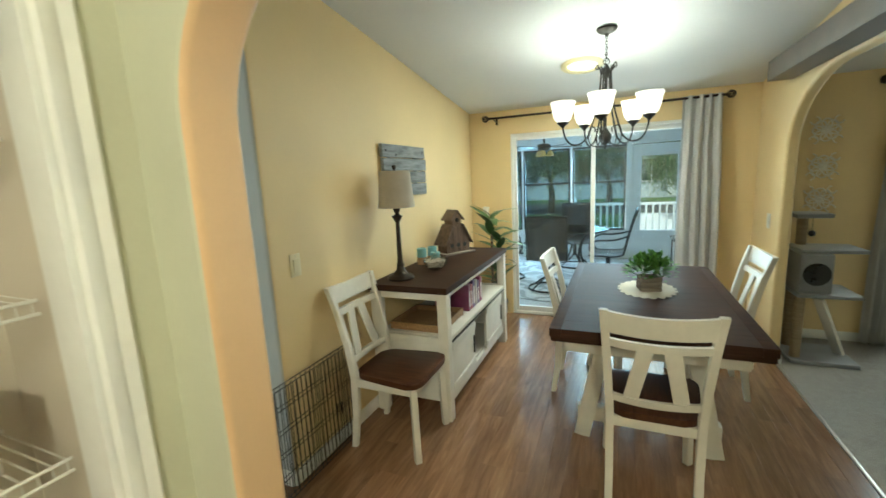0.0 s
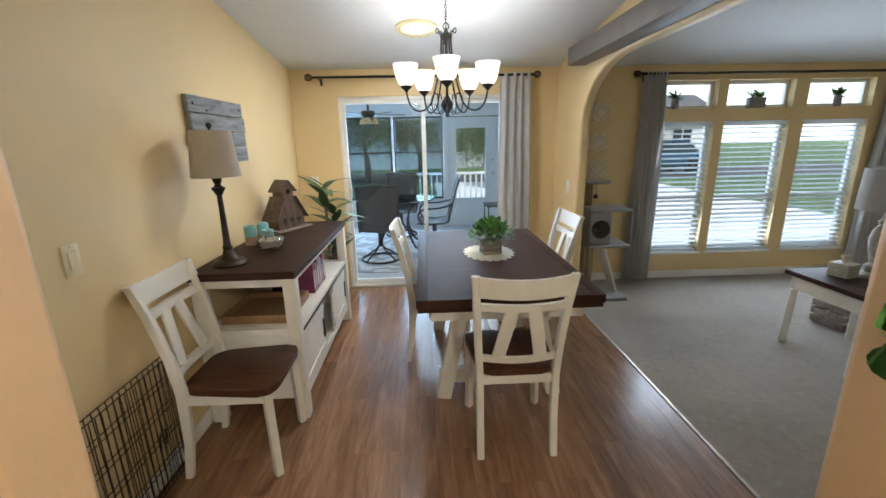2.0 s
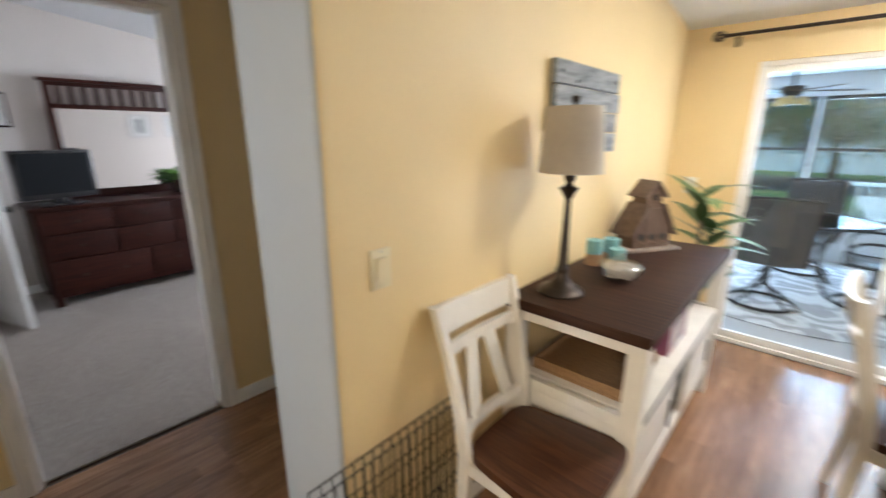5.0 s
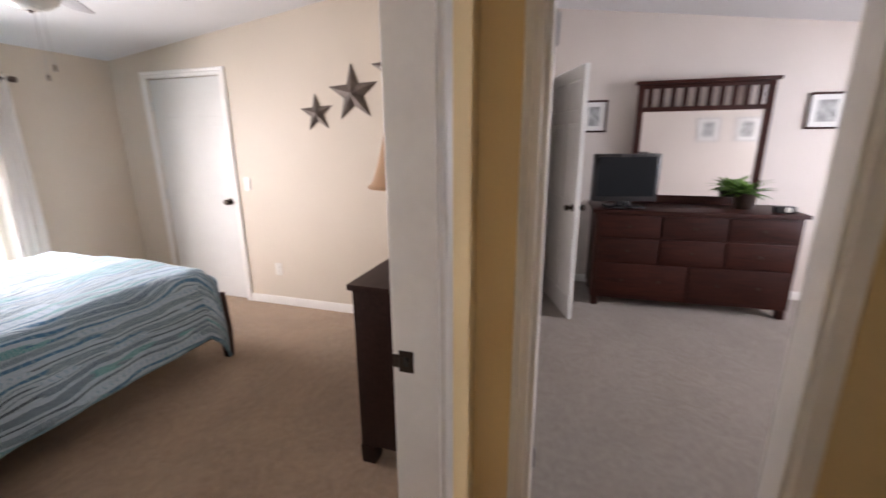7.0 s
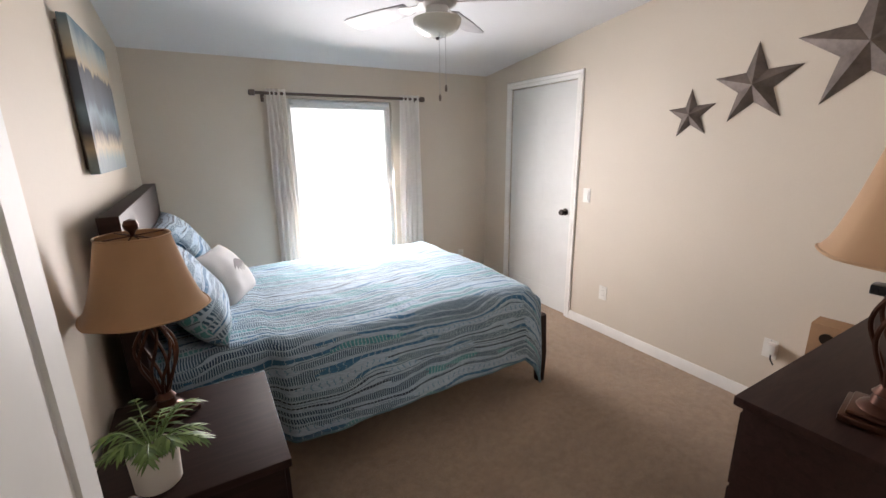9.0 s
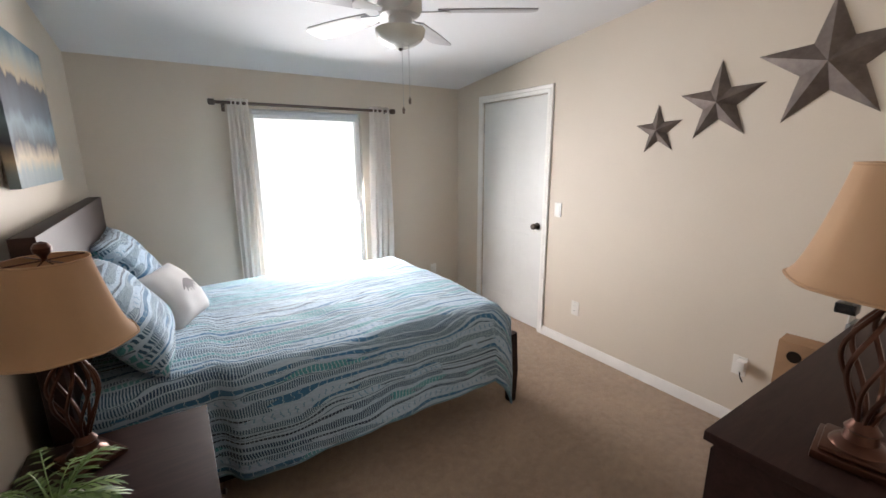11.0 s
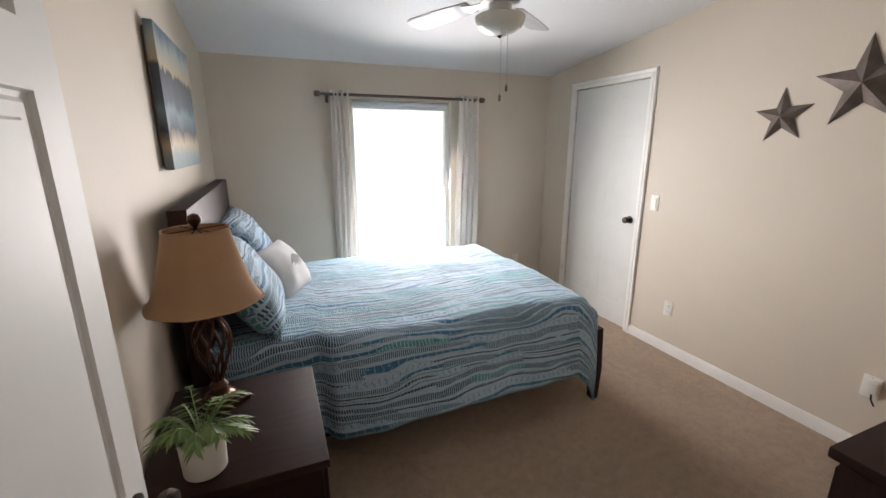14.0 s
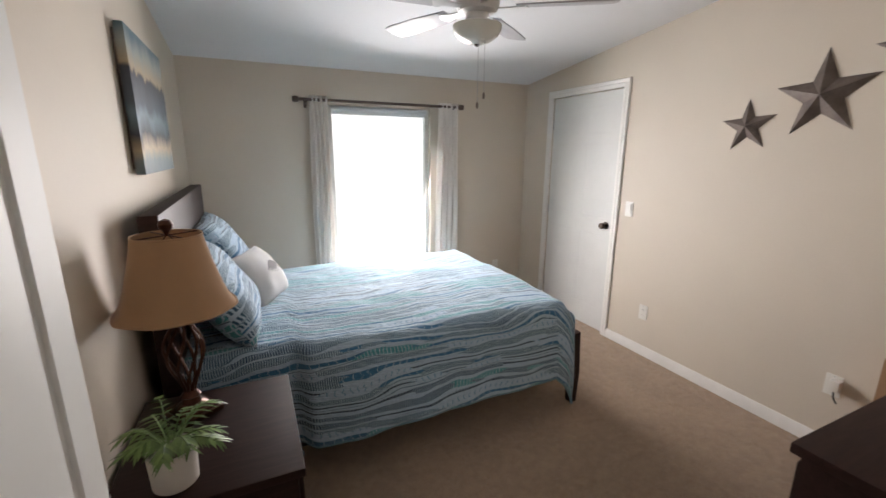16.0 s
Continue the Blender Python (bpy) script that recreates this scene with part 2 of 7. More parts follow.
def part(name, bm, material, parent=None, label="", soft=35):
    """Links a bmesh as one mesh object under a thing or a part."""
    me = bpy.data.meshes.new(name)
    bmesh.ops.recalc_face_normals(bm, faces=bm.faces)
    bm.to_mesh(me)
    bm.free()
    for m in material if isinstance(material, list) else [material]:
        me.materials.append(m)
    me.shade_smooth()
    me.set_sharp_from_angle(angle=radians(soft))
    ob = new(name, me)
    if parent:
        ob.parent = parent
    return tagged(ob, label)


def solid(name, bm, material, label, category, m=None, kind="", group="", soft=35):
    ob = part(name, bm, material, None, "", soft)
    if m:
        ob.matrix_world = m
    return tagged(ob, label, category, group, kind)


def box(x0, x1, y0, y1, z0, z1, bevel=0.0, bm=None, seg=2, m=None):
    bm = bm or bmesh.new()
    vs = [bm.verts.new((x, y, z)) for x in (x0, x1) for y in (y0, y1) for z in (z0, z1)]
    fs = [bm.faces.new([vs[i] for i in f]) for f in ((0, 1, 3, 2), (4, 6, 7, 5), (0, 4, 5, 1), (2, 3, 7, 6), (0, 2, 6, 4), (1, 5, 7, 3))]
    made = vs
    if bevel:
        es = list({e for f in fs for e in f.edges})
        made = bmesh.ops.bevel(bm, geom=es, offset=bevel, segments=seg, profile=0.6, affect="EDGES")["verts"]
    if m:
        bmesh.ops.transform(bm, matrix=m, verts=list({v for v in made if v.is_valid} | {v for v in vs if v.is_valid}))
    return bm


def lathe(profile, seg=24, bm=None, at=(0, 0, 0), m=None, sides=None):
    """Turned shape from (radius, height) pairs."""
    bm = bm or bmesh.new()
    rings, made = [], []
    for r, z in profile:
        ring = [bm.verts.new((at[0] + max(r, 1e-4) * math.cos(2 * math.pi * k / seg), at[1] + max(r, 1e-4) * math.sin(2 * math.pi * k / seg), at[2] + z)) for k in range(seg)]
        rings.append(ring)
        made += ring
    for a, b in zip(rings, rings[1:]):
        for k in range(seg):
            bm.faces.new((a[k], a[(k + 1) % seg], b[(k + 1) % seg], b[k]))
    if profile[0][0] > 0 and profile[0] != profile[-1]:
        bm.faces.new(rings[0][::-1])
        bm.faces.new(rings[-1])
    if m:
        bmesh.ops.transform(bm, matrix=m, verts=made)
    return bm


def tube(points, r, seg=8, bm=None, closed=False, r_end=None):
    """A round bar along points, its radius going from r to r_end."""
    bm = bm or bmesh.new()
    pts = [Vector(p) for p in points]
    n, rings, up = len(pts), [], None
    for i, p in enumerate(pts):
        a = pts[i - 1] if i or closed else p
        b = pts[(i + 1) % n] if i < n - 1 or closed else p
        d = (b - a).normalized()
        if up is None:
            up = d.orthogonal().normalized()
        up = (up - d * up.dot(d))
        up = up.normalized() if up.length > 1e-5 else d.orthogonal().normalized()
        side = d.cross(up)
        rad = r if r_end is None else r + (r_end - r) * i / max(1, n - 1)
        rings.append([bm.verts.new(p + rad * (math.cos(2 * math.pi * k / seg) * up + math.sin(2 * math.pi * k / seg) * side)) for k in range(seg)])
    pairs = list(zip(rings, rings[1:])) + ([(rings[-1], rings[0])] if closed else [])
    for a, b in pairs:
        for k in range(seg):
            bm.faces.new((a[k], a[(k + 1) % seg], b[(k + 1) % seg], b[k]))
    if not closed:
        bm.faces.new(rings[0][::-1])
        bm.faces.new(rings[-1])
    return bm


def prism(outline, depth, axis="y", at=0.0, bm=None, bevel=0.0):
    """An outline of (u, z) pairs pushed through depth along an axis: u is x for axis y, and y for axis x; for axis z the pairs are (x, y)."""
    bm = bm or bmesh.new()
    put = {"y": lambda u, w, d: (u, d, w), "x": lambda u, w, d: (d, u, w), "z": lambda u, w, d: (u, w, d)}[axis]
    a = [bm.verts.new(put(u, w, at)) for u, w in outline]
    b = [bm.verts.new(put(u, w, at + depth)) for u, w in outline]
    fs = [bm.faces.new(a), bm.faces.new(b[::-1])]
    for k in range(len(a)):
        fs.append(bm.faces.new((a[k], b[k], b[(k + 1) % len(a)], a[(k + 1) % len(a)])))
    if bevel:
        bmesh.ops.bevel(bm, geom=list({e for f in fs[:2] for e in f.edges}), offset=bevel, segments=2, profile=0.6, affect="EDGES")
    return bm


def bar(p, q, w, d, bevel=0.004, bm=None, up=(0, 0, 1)):
    """A rectangular bar from p to q, w wide across and d deep."""
    p, q = Vector(p), Vector(q)
    zax = (q - p).normalized()
    xax = Vector(up).cross(zax)
    xax = xax.normalized() if xax.length > 1e-4 else Vector((1, 0, 0))
    yax = zax.cross(xax)
    m = Matrix((xax, yax, zax)).transposed().to_4x4()
    m.translation = p
    return box(-w / 2, w / 2, -d / 2, d / 2, 0, (q - p).length, bevel, bm, 2, m)


# ---- the shell ----
RIDGE, HIGH = 1.3, 2.69


def ceil_z(y):
    return HIGH - (y - RIDGE) * (HIGH - 2.195) / (5.06 - RIDGE) if y > RIDGE else HIGH - (RIDGE - y) * (HIGH - 2.215) / (RIDGE + 2.64)


TOP = 99.0


def wall(name, x0, x1, y0, y1, holes=(), paints=None, paint=YELLOW, label="painted interior wall", z1=TOP):
    """A wall along its longer side, with holes (from, to, sill, head) through it, cut by the slope of the ceiling."""
    along_x = (x1 - x0) > (y1 - y0)
    a0, a1 = (x0, x1) if along_x else (y0, y1)
    cuts = sorted({a0, a1, *[h[0] for h in holes], *[h[1] for h in holes], *([RIDGE] if not along_x and a0 < RIDGE < a1 else [])})
    bm = bmesh.new()
    for s, e in zip(cuts, cuts[1:]):
        spans, low = [], 0.0
        for h in sorted((h for h in holes if h[0] <= s and h[1] >= e), key=lambda h: h[2]):
            if h[2] > low:
                spans.append((low, h[2]))
            low = h[3]
        spans.append((low, z1))
        for lo, hi in spans:
            before = set(bm.verts)
            box(*((s, e, y0, y1) if along_x else (x0, x1, s, e)), lo, hi, 0, bm)
            for v in set(bm.verts) - before:
                if v.co.z == TOP:
                    v.co.z = ceil_z(v.co.y) + 0.03
    bmesh.ops.remove_doubles(bm, verts=bm.verts, dist=1e-4)
    ob = solid(name, bm, [paint], label, "wall", kind="structure", soft=20)
    for key, m in (paints or {}).items():
        ob.data.materials.append(m)
        axis, sign = "xyz".index(key[1]), 1 if key[0] == "+" else -1
        for p in ob.data.polygons:
            if p.normal[axis] * sign > 0.9:
                p.material_index = len(ob.data.materials) - 1
    return ob


wall("wall_north", -1.56, 5.7, 5.06, 5.18,
     [(-0.70, 0.95, 0.0, 1.95), (2.40, 3.08, 0.29, 1.66), (3.18, 3.87, 0.29, 1.66), (4.02, 4.71, 0.29, 1.66),
      (2.40, 3.08, 1.78, 2.05), (3.18, 3.87, 1.78, 2.05), (4.02, 4.71, 1.78, 2.05)], label="yellow painted wall with sliding door and windows")
wall("wall_dining_west", -1.53, -1.14, 2.09, 5.06, paints={"-y": GREYWALL, "-x": GREYWALL}, label="yellow painted dining room wall")
rounding = bpy.data.objects["wall_dining_west"].modifiers.new("round", "BEVEL")
rounding.width, rounding.segments, rounding.limit_method = 0.018, 3, "ANGLE"
wall("wall_partition", -2.66, -2.54, 1.27, 5.06, [(1.46, 2.24, 0, 2.03), (2.66, 3.40, 0, 2.03)], {"-x": MASTERWALL}, label="yellow hall wall with doorways")
wall("wall_hall_south", -2.66, -0.72, 1.15, 1.27, [(-2.14, -1.30, 0, 2.03)], {"-y": BEIGE}, label="hall wall with a bedroom doorway")
wall("wall_master_south", -5.87, -2.66, 1.15, 1.27, (), {"-y": BEIGE}, MASTERWALL)
wall("wall_master_lining", -2.70, -2.66, 2.42, 5.06, paint=MASTERWALL)
wall("wall_hall_end", -2.54, -1.53, 3.7, 3.8, paint=YELLOW)
wall("wall_master_west", -5.87, -5.75, 1.27, 5.06, paint=MASTERWALL)
wall("wall_master_north", -5.87, -1.56, 5.06, 5.18, [(-4.95, -3.45, 0.8, 2.0)], paint=MASTERWALL)
wall("wall_bedroom_west", -4.40, -4.275, -2.64, 1.15, [(-2.205, -1.385, 0, 2.035)], paint=BEIGE)
wall("wall_bedroom_south", -4.40, -1.08, -2.76, -2.64, [(-3.19, -2.25, 0.48, 1.93)], paint=BEIGE, label="beige wall with a curtained window")
wall("wall_bedroom_east", -1.18, -1.08, -2.64, 1.15, paint=BEIGE)
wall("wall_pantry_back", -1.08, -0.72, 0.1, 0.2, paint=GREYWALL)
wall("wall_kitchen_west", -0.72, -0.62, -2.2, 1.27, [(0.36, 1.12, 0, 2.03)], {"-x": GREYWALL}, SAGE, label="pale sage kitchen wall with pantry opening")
wall("wall_kitchen_south", -0.72, 1.69, -2.32, -2.2, paint=SAGE)
wall("wall_kitchen_east", 1.57, 1.69, -2.2, 1.27, paint=SAGE)
wall("wall_living_south", 1.69, 5.7, 0.5, 0.62)
wall("wall_living_east", 5.58, 5.7, 0.62, 5.06)


def arch_wall(name, axis, at, depth, a0, a1, b0, b1, spring, rise, reach, foot_mats, label):
    """A wall with one arched opening from b0 to b1; the corners are quarter ellipses reach wide and rise high."""
    top = lambda u: (ceil_z(u) if axis == "x" else ceil_z(at + depth / 2)) + 0.03
    n = 14
    left = [(b0 + reach * (1 - math.cos(math.pi / 2 * k / n)), spring + rise * math.sin(math.pi / 2 * k / n)) for k in range(n + 1)]
    right = [(b1 - (u - b0), w) for u, w in left[::-1]]
    outline = [(a0, 0), (b0, 0), *left, *right, (b1, 0), (a1, 0), (a1, top(a1))]
    if axis == "x" and a0 < RIDGE < a1:
        outline.append((RIDGE, top(RIDGE)))
    outline.append((a0, top(a0)))
    bm = prism(outline, depth, axis, at)
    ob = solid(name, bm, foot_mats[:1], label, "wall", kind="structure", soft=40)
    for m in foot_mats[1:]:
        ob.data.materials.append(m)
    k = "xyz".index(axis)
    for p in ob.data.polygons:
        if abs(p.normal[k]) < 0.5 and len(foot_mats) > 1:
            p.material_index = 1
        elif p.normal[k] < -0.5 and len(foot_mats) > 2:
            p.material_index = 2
    mod = ob.modifiers.new("round", "BEVEL")
    mod.width, mod.segments, mod.limit_method, mod.angle_limit = 0.018, 3, "ANGLE", radians(50)
    return ob


# reveals and soffit more orange than the wall faces
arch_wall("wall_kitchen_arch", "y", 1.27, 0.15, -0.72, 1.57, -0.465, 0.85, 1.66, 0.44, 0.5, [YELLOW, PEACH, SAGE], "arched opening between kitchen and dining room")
arch_wall("wall_living_arch", "x", 1.45, 0.075, 1.42, 5.06, 1.72, 4.385, 1.60, 0.465, 0.72, [YELLOW], "wide arched opening to the living room")


def slab(name, x0, x1, ya, yb, material, label, below=0.0):
    bm = bmesh.new()
    n = [(y, ceil_z(y)) for y in (ya, yb)]
    vs = [bm.verts.new((x, y, z + d)) for x in (x0, x1) for y, z in n for d in (0, 0.12)]
    for f in ((0, 1, 3, 2), (4, 6, 7, 5), (0, 4, 5, 1), (2, 3, 7, 6), (0, 2, 6, 4), (1, 5, 7, 3)):
        bm.faces.new([vs[i] for i in f])
    return solid(name, bm, material, label, "ceiling", kind="structure")


slab("ceiling", -5.9, 5.75, RIDGE, 5.2, CEILING, "white textured sloping ceiling")
slab("ceiling_south", -5.9, 5.75, -2.8, RIDGE, CEILING, "white textured sloping bedroom ceiling")

solid("floor_living", box(1.52, 5.6, 0.6, 5.08, -0.06, 0.0), CARPET_GREY, "grey beige living room carpet", "carpet", kind="structure")
solid("floor_bedroom", box(-4.42, -1.08, -2.66, 1.17, -0.06, 0.0), CARPET_TAN, "tan bedroom carpet", "carpet", kind="structure")
solid("floor_master", box(-5.87, -2.60, 1.25, 5.08, -0.06, 0.0), CARPET_MASTER, "taupe bedroom carpet", "carpet", kind="structure")
floor = solid("floor", box(-2.60, 1.52, 1.17, 5.08, -0.06, -0.012), SUBFLOOR, "brown laminate plank floor", "floor", kind="structure")
solid("floor_kitchen", box(-1.08, 1.6, -2.3, 1.17, -0.06, -0.002), PLANK, "brown laminate kitchen floor", "floor", kind="structure")
solid("floor_strip", box(1.502, 1.521, 1.42, 5.06, -0.004, 0.005, 0.002), surface("worn aluminium strip", (0.52, 0.46, 0.40), 0.35, 0.7, vary=0.2, scale=9), "pale metal strip between laminate and carpet", "trim", kind="structure")
solid("door_sill_strip", box(-2.62, -2.58, 1.46, 2.24, -0.004, 0.006, 0.002), CARPET_MASTER, "carpet edge at the doorway", "trim", kind="structure")


def skirting(name, runs, h=0.078, t=0.014):
    """Baseboards with a rounded top, along runs (x0, y0, x1, y1) whose left side is the room."""
    for x0, y0, x1, y1 in runs:
        a, b = Vector((x0, y0, 0)), Vector((x1, y1, 0))
        d = (b - a).normalized()
        nrm = Vector((-d.y, d.x, 0))
        bm, prof = bmesh.new(), [(0.0005, 0.001), (t, 0.001), (t, h * 0.72), (t * 0.75, h * 0.86), (t * 0.45, h), (0.0005, h)]
        ra = [bm.verts.new(a + nrm * o + Vector((0, 0, z))) for o, z in prof]
        rb = [bm.verts.new(b + nrm * o + Vector((0, 0, z))) for o, z in prof]
        bm.faces.new(ra), bm.faces.new(rb[::-1])
        for k in range(len(prof)):
            bm.faces.new((ra[k], rb[k], rb[(k + 1) % len(prof)], ra[(k + 1) % len(prof)]))
        solid("baseboard", bm, TRIM, "white painted baseboard", "baseboard", kind="structure")


skirting("baseboard", [(-1.14, 5.06, -1.14, 2.09), (-0.77, 5.06, -1.14, 5.06), (1.45, 5.06, 1.02, 5.06), (1.45, 4.385, 1.45, 5.06),
                       (5.58, 5.06, 1.525, 5.06), (1.525, 5.06, 1.525, 4.385), (-1.14, 2.09, -1.53, 2.09),
                       (-2.54, 1.27, -2.14 - 0.06, 1.27), (-1.24, 1.27, -0.72, 1.27), (-2.54, 1.40, -2.54, 1.27), (-2.54, 2.60, -2.54, 2.30),
                       (-4.275, 1.15, -4.275, -1.325), (-4.275, -2.265, -4.275, -2.64), (-4.275, -2.64, -1.18, -2.64), (-1.18, -2.64, -1.18, 1.15),
                       (-2.2, 1.15, -4.275, 1.15), (-5.75, 5.06, -5.75, 1.27), (-5.75, 1.27, -2.66, 1.27), (5.58, 0.62, 5.58, 5.06)])


def casing(name, axis, at, face, a0, a1, head, w=0.06, label="white moulded door casing"):
    """Door casing of three mitred boards on the wall face at; face is the side (+1 or -1) that it stands out to."""
    ob = tagged(new(name), label, "trim", kind="structure")
    prof = ((0, 0.004), (0.006, 0.013), (w * 0.45, 0.015), (w * 0.55, 0.011), (w * 0.9, 0.018), (w, 0.012))
    for nm, pts in (("side", [(a0, 0), (a0, head)]), ("side", [(a1, head), (a1, 0)]), ("head", [(a0, head), (a1, head)])):
        bm = bmesh.new()
        ends = []
        for i, (u, z) in enumerate(pts):
            ring = []
            for o, d in ((0, 0.0), *prof, (w, 0.0)):
                du = -o if u == a0 else o
                dz = o if z == head else 0
                if nm == "head":
                    p = (u + du, z + o)
                else:
                    p = (u + du, z + dz)
                ring.append(bm.verts.new((p[0], at + face * d, p[1]) if axis == "y" else (at + face * d, p[0], p[1])))
            ends.append(ring)
        n = len(ends[0])
        for k in range(n):
            bm.faces.new((ends[0][k], ends[1][k], ends[1][(k + 1) % n], ends[0][(k + 1) % n]))
        bm.faces.new(ends[0][::-1]), bm.faces.new(ends[1])
        part(nm, bm, TRIM, ob)
    return ob


def jamb(name, axis, t0, t1, a0, a1, head, stop=True):
    """The lining of a doorway through a wall from t0 to t1, with door stops."""
    ob = tagged(new(name), "white painted door jamb", "trim", kind="structure")
    th = 0.018
    mid = (t0 + t1) / 2
    for nm, u0, u1, z0, z1 in (("side", a0, a0 + th, 0.001, head), ("side", a1 - th, a1, 0.001, head), ("head", a0 + th, a1 - th, head - th, head)):
        bm = box(u0, u1, t0 - 0.001, t1 + 0.001, z0, z1, 0.002) if axis == "y" else box(t0 - 0.001, t1 + 0.001, u0, u1, z0, z1, 0.002)
        part(nm, bm, TRIM, ob)
    return ob

# ---- doors and windows ----
def door_knob(parent, x, y, z, face, axis="y"):
    """A dark round knob with its rose."""
    m = pose(x, y, z) @ (pose(0, 0, 0, 90 if face < 0 else -90, 0, 0) if axis == "y" else pose(0, 0, 0, 0, 90 if face > 0 else -90, 0))
    bm = lathe([(0.031, 0), (0.031, 0.006), (0.014, 0.01), (0.011, 0.03), (0.022, 0.036), (0.027, 0.05), (0.022, 0.062), (0.0, 0.065)], 18, None, (0, 0, 0), m)
    part("knob", bm, BRONZE, parent, "dark bronze door knob")


def panel_door(name, m, width, label, knob_side=1, height=2.02, knob_faces=(1, -1), panels=((0.20, 0.86), (1.0, 1.615), (1.70, 1.92)), columns=2, hinges=True, relief=1.0, stile=0.075, muntin=0.09):
    """A moulded six-panel leaf: hinge edge at x 0, its face along x, thickness along y; the panels sink into both faces."""
    ob = thing(name, label=label, category="door")
    ob.matrix_world = m
    t = 0.035
    w = (width - 2 * stile - muntin * (columns - 1)) / columns
    cols = [(stile + k * (w + muntin), stile + k * (w + muntin) + w) for k in range(columns)]
    us = [0.0, *[u for c in cols for u in c], width]
    vs = [0.012, *[v for p in panels for v in p], height]
    bm = bmesh.new()
    for face in (-1, 1):
        grid = [[bm.verts.new((u, face * t / 2, v)) for v in vs] for u in us]
        for i in range(len(us) - 1):
            for j in range(len(vs) - 1):
                if not (i % 2 and j % 2):
                    q = (grid[i][j], grid[i + 1][j], grid[i + 1][j + 1], grid[i][j + 1])
                    bm.faces.new(q if face < 0 else q[::-1])
    for (u0, v0), (u1, v1) in (((0, vs[0]), (width, vs[0])), ((width, vs[0]), (width, height)), ((width, height), (0, height)), ((0, height), (0, vs[0]))):
        bm.faces.new([bm.verts.new(p) for p in ((u0, -t / 2, v0), (u0, t / 2, v0), (u1, t / 2, v1), (u1, -t / 2, v1))])
    part("leaf", bm, DOORWHITE, ob, "", 10)
    for face in (-1, 1):
        for x0, x1 in cols:
            for z0, z1 in panels:
                bm = bmesh.new()
                rings = []
                for inset, d in ((0, 0.0), (0.003, 0.007), (0.010, 0.009), (0.016, 0.006), (0.034, 0.004), (0.038, 0.0015), (0.042, 0.001)):
                    rings.append([bm.verts.new((x, face * (t / 2 - d * relief), z)) for x, z in ((x0 + inset, z0 + inset), (x1 - inset, z0 + inset), (x1 - inset, z1 - inset), (x0 + inset, z1 - inset))])
                for a, b in zip(rings, rings[1:]):
                    for j in range(4):
                        bm.faces.new((a[j], a[(j + 1) % 4], b[(j + 1) % 4], b[j]))
                bm.faces.new(rings[-1])
                part("panel", bm, DOORWHITE, ob, "", 12)
    kx = width - 0.06 if knob_side > 0 else 0.06
    for face in knob_faces:
        door_knob(ob, kx, face * t / 2, 0.95, face)
    if hinges:
        for z in (0.26, 1.0, 1.80):
            part("hinge", lathe([(0.006, -0.045), (0.006, 0.045)], 8, None, (-0.004, t / 2 * knob_faces[0] if knob_faces else t / 2, z)), STEEL, ob, "steel butt hinge")
    return ob


# bedroom doorway, its strike plate and the door standing open along the east wall
jamb("door_jamb_1", "y", 1.15, 1.27, -2.14, -1.30, 2.03)
casing("door_casing_1", "y", 1.27, 1, -2.14, -1.30, 2.03)
casing("door_casing_2", "y", 1.15, -1, -2.14, -1.30, 2.03)
strike = thing("strike_plate", -2.1215, 1.185, 0.93, 0, "dark bronze strike plate on the door jamb", "strike plate")
part("plate", box(0, 0.002, -0.02, 0.02, -0.03, 0.03, 0.0008), BRONZE, strike)
part("lip", box(0.0005, 0.004, -0.036, -0.019, -0.018, 0.018, 0.001), BRONZE, strike)
# thin black block on the plate paints the shade of the bolt hole
part("bolt_hole", box(0.002, 0.0026, -0.007, 0.007, -0.013, 0.013), BLACKPLASTIC, strike)
panel_door("bedroom_door", pose(-1.285, 1.135, 0, 0, 0, -92), 0.83, "white panelled bedroom door standing open against the wall", knob_faces=(-1,), relief=1.0)
# master doorway
jamb("door_jamb_2", "x", -2.66, -2.54, 1.46, 2.24, 2.03)
casing("door_casing_3", "x", -2.54, 1, 1.46, 2.24, 2.03)
casing("door_casing_4", "x", -2.66, -1, 1.46, 2.24, 2.03)
panel_door("master_bedroom_door", pose(-2.70, 1.44, 0, 0, 0, 188), 0.75, "white panelled door folded open against the bedroom wall", knob_faces=(1,))
for z in (0.26, 1.80):
    h = thing("door_hinge", -2.652, 1.4605, z, 0, "steel hinge leaf on the white door jamb", "hinge", "hinges of the master doorway")
    part("leaf", box(-0.012, 0.016, 0.0185, 0.0205, -0.045, 0.045, 0.0005), STEEL, h)
    part("barrel", lathe([(0.006, -0.045), (0.006, 0.045)], 8, None, (-0.016, 0.022, 0)), STEEL, h)
# closed door further along the hall
casing("door_casing_5", "x", -2.54, 1, 2.66, 3.40, 2.03)
panel_door("hall_closet_door", pose(-2.562, 2.698, 0, 0, 0, 84), 0.70, "white hall door standing slightly open in shade", knob_faces=(-1,), hinges=False)
jamb("door_jamb_4", "x", -2.66, -2.54, 2.66, 3.40, 2.03)
for z in (0.24, 1.80):
    h = thing("door_hinge", -2.538, 2.686, z, 0, "bronze butt hinge on the hall door jamb", "hinge", "hinges of the hall door")
    part("leaf", box(-0.03, 0.001, -0.0075, -0.0055, -0.045, 0.045, 0.0005), BRONZE, h)
    part("door_leaf", box(-0.001, 0.003, 0.006, 0.036, -0.045, 0.045, 0.0005), BRONZE, h)
    part("barrel", lathe([(0.007, -0.047), (0.007, 0.047)], 10, None, (0.006, 0.0, 0)), BRONZE, h)
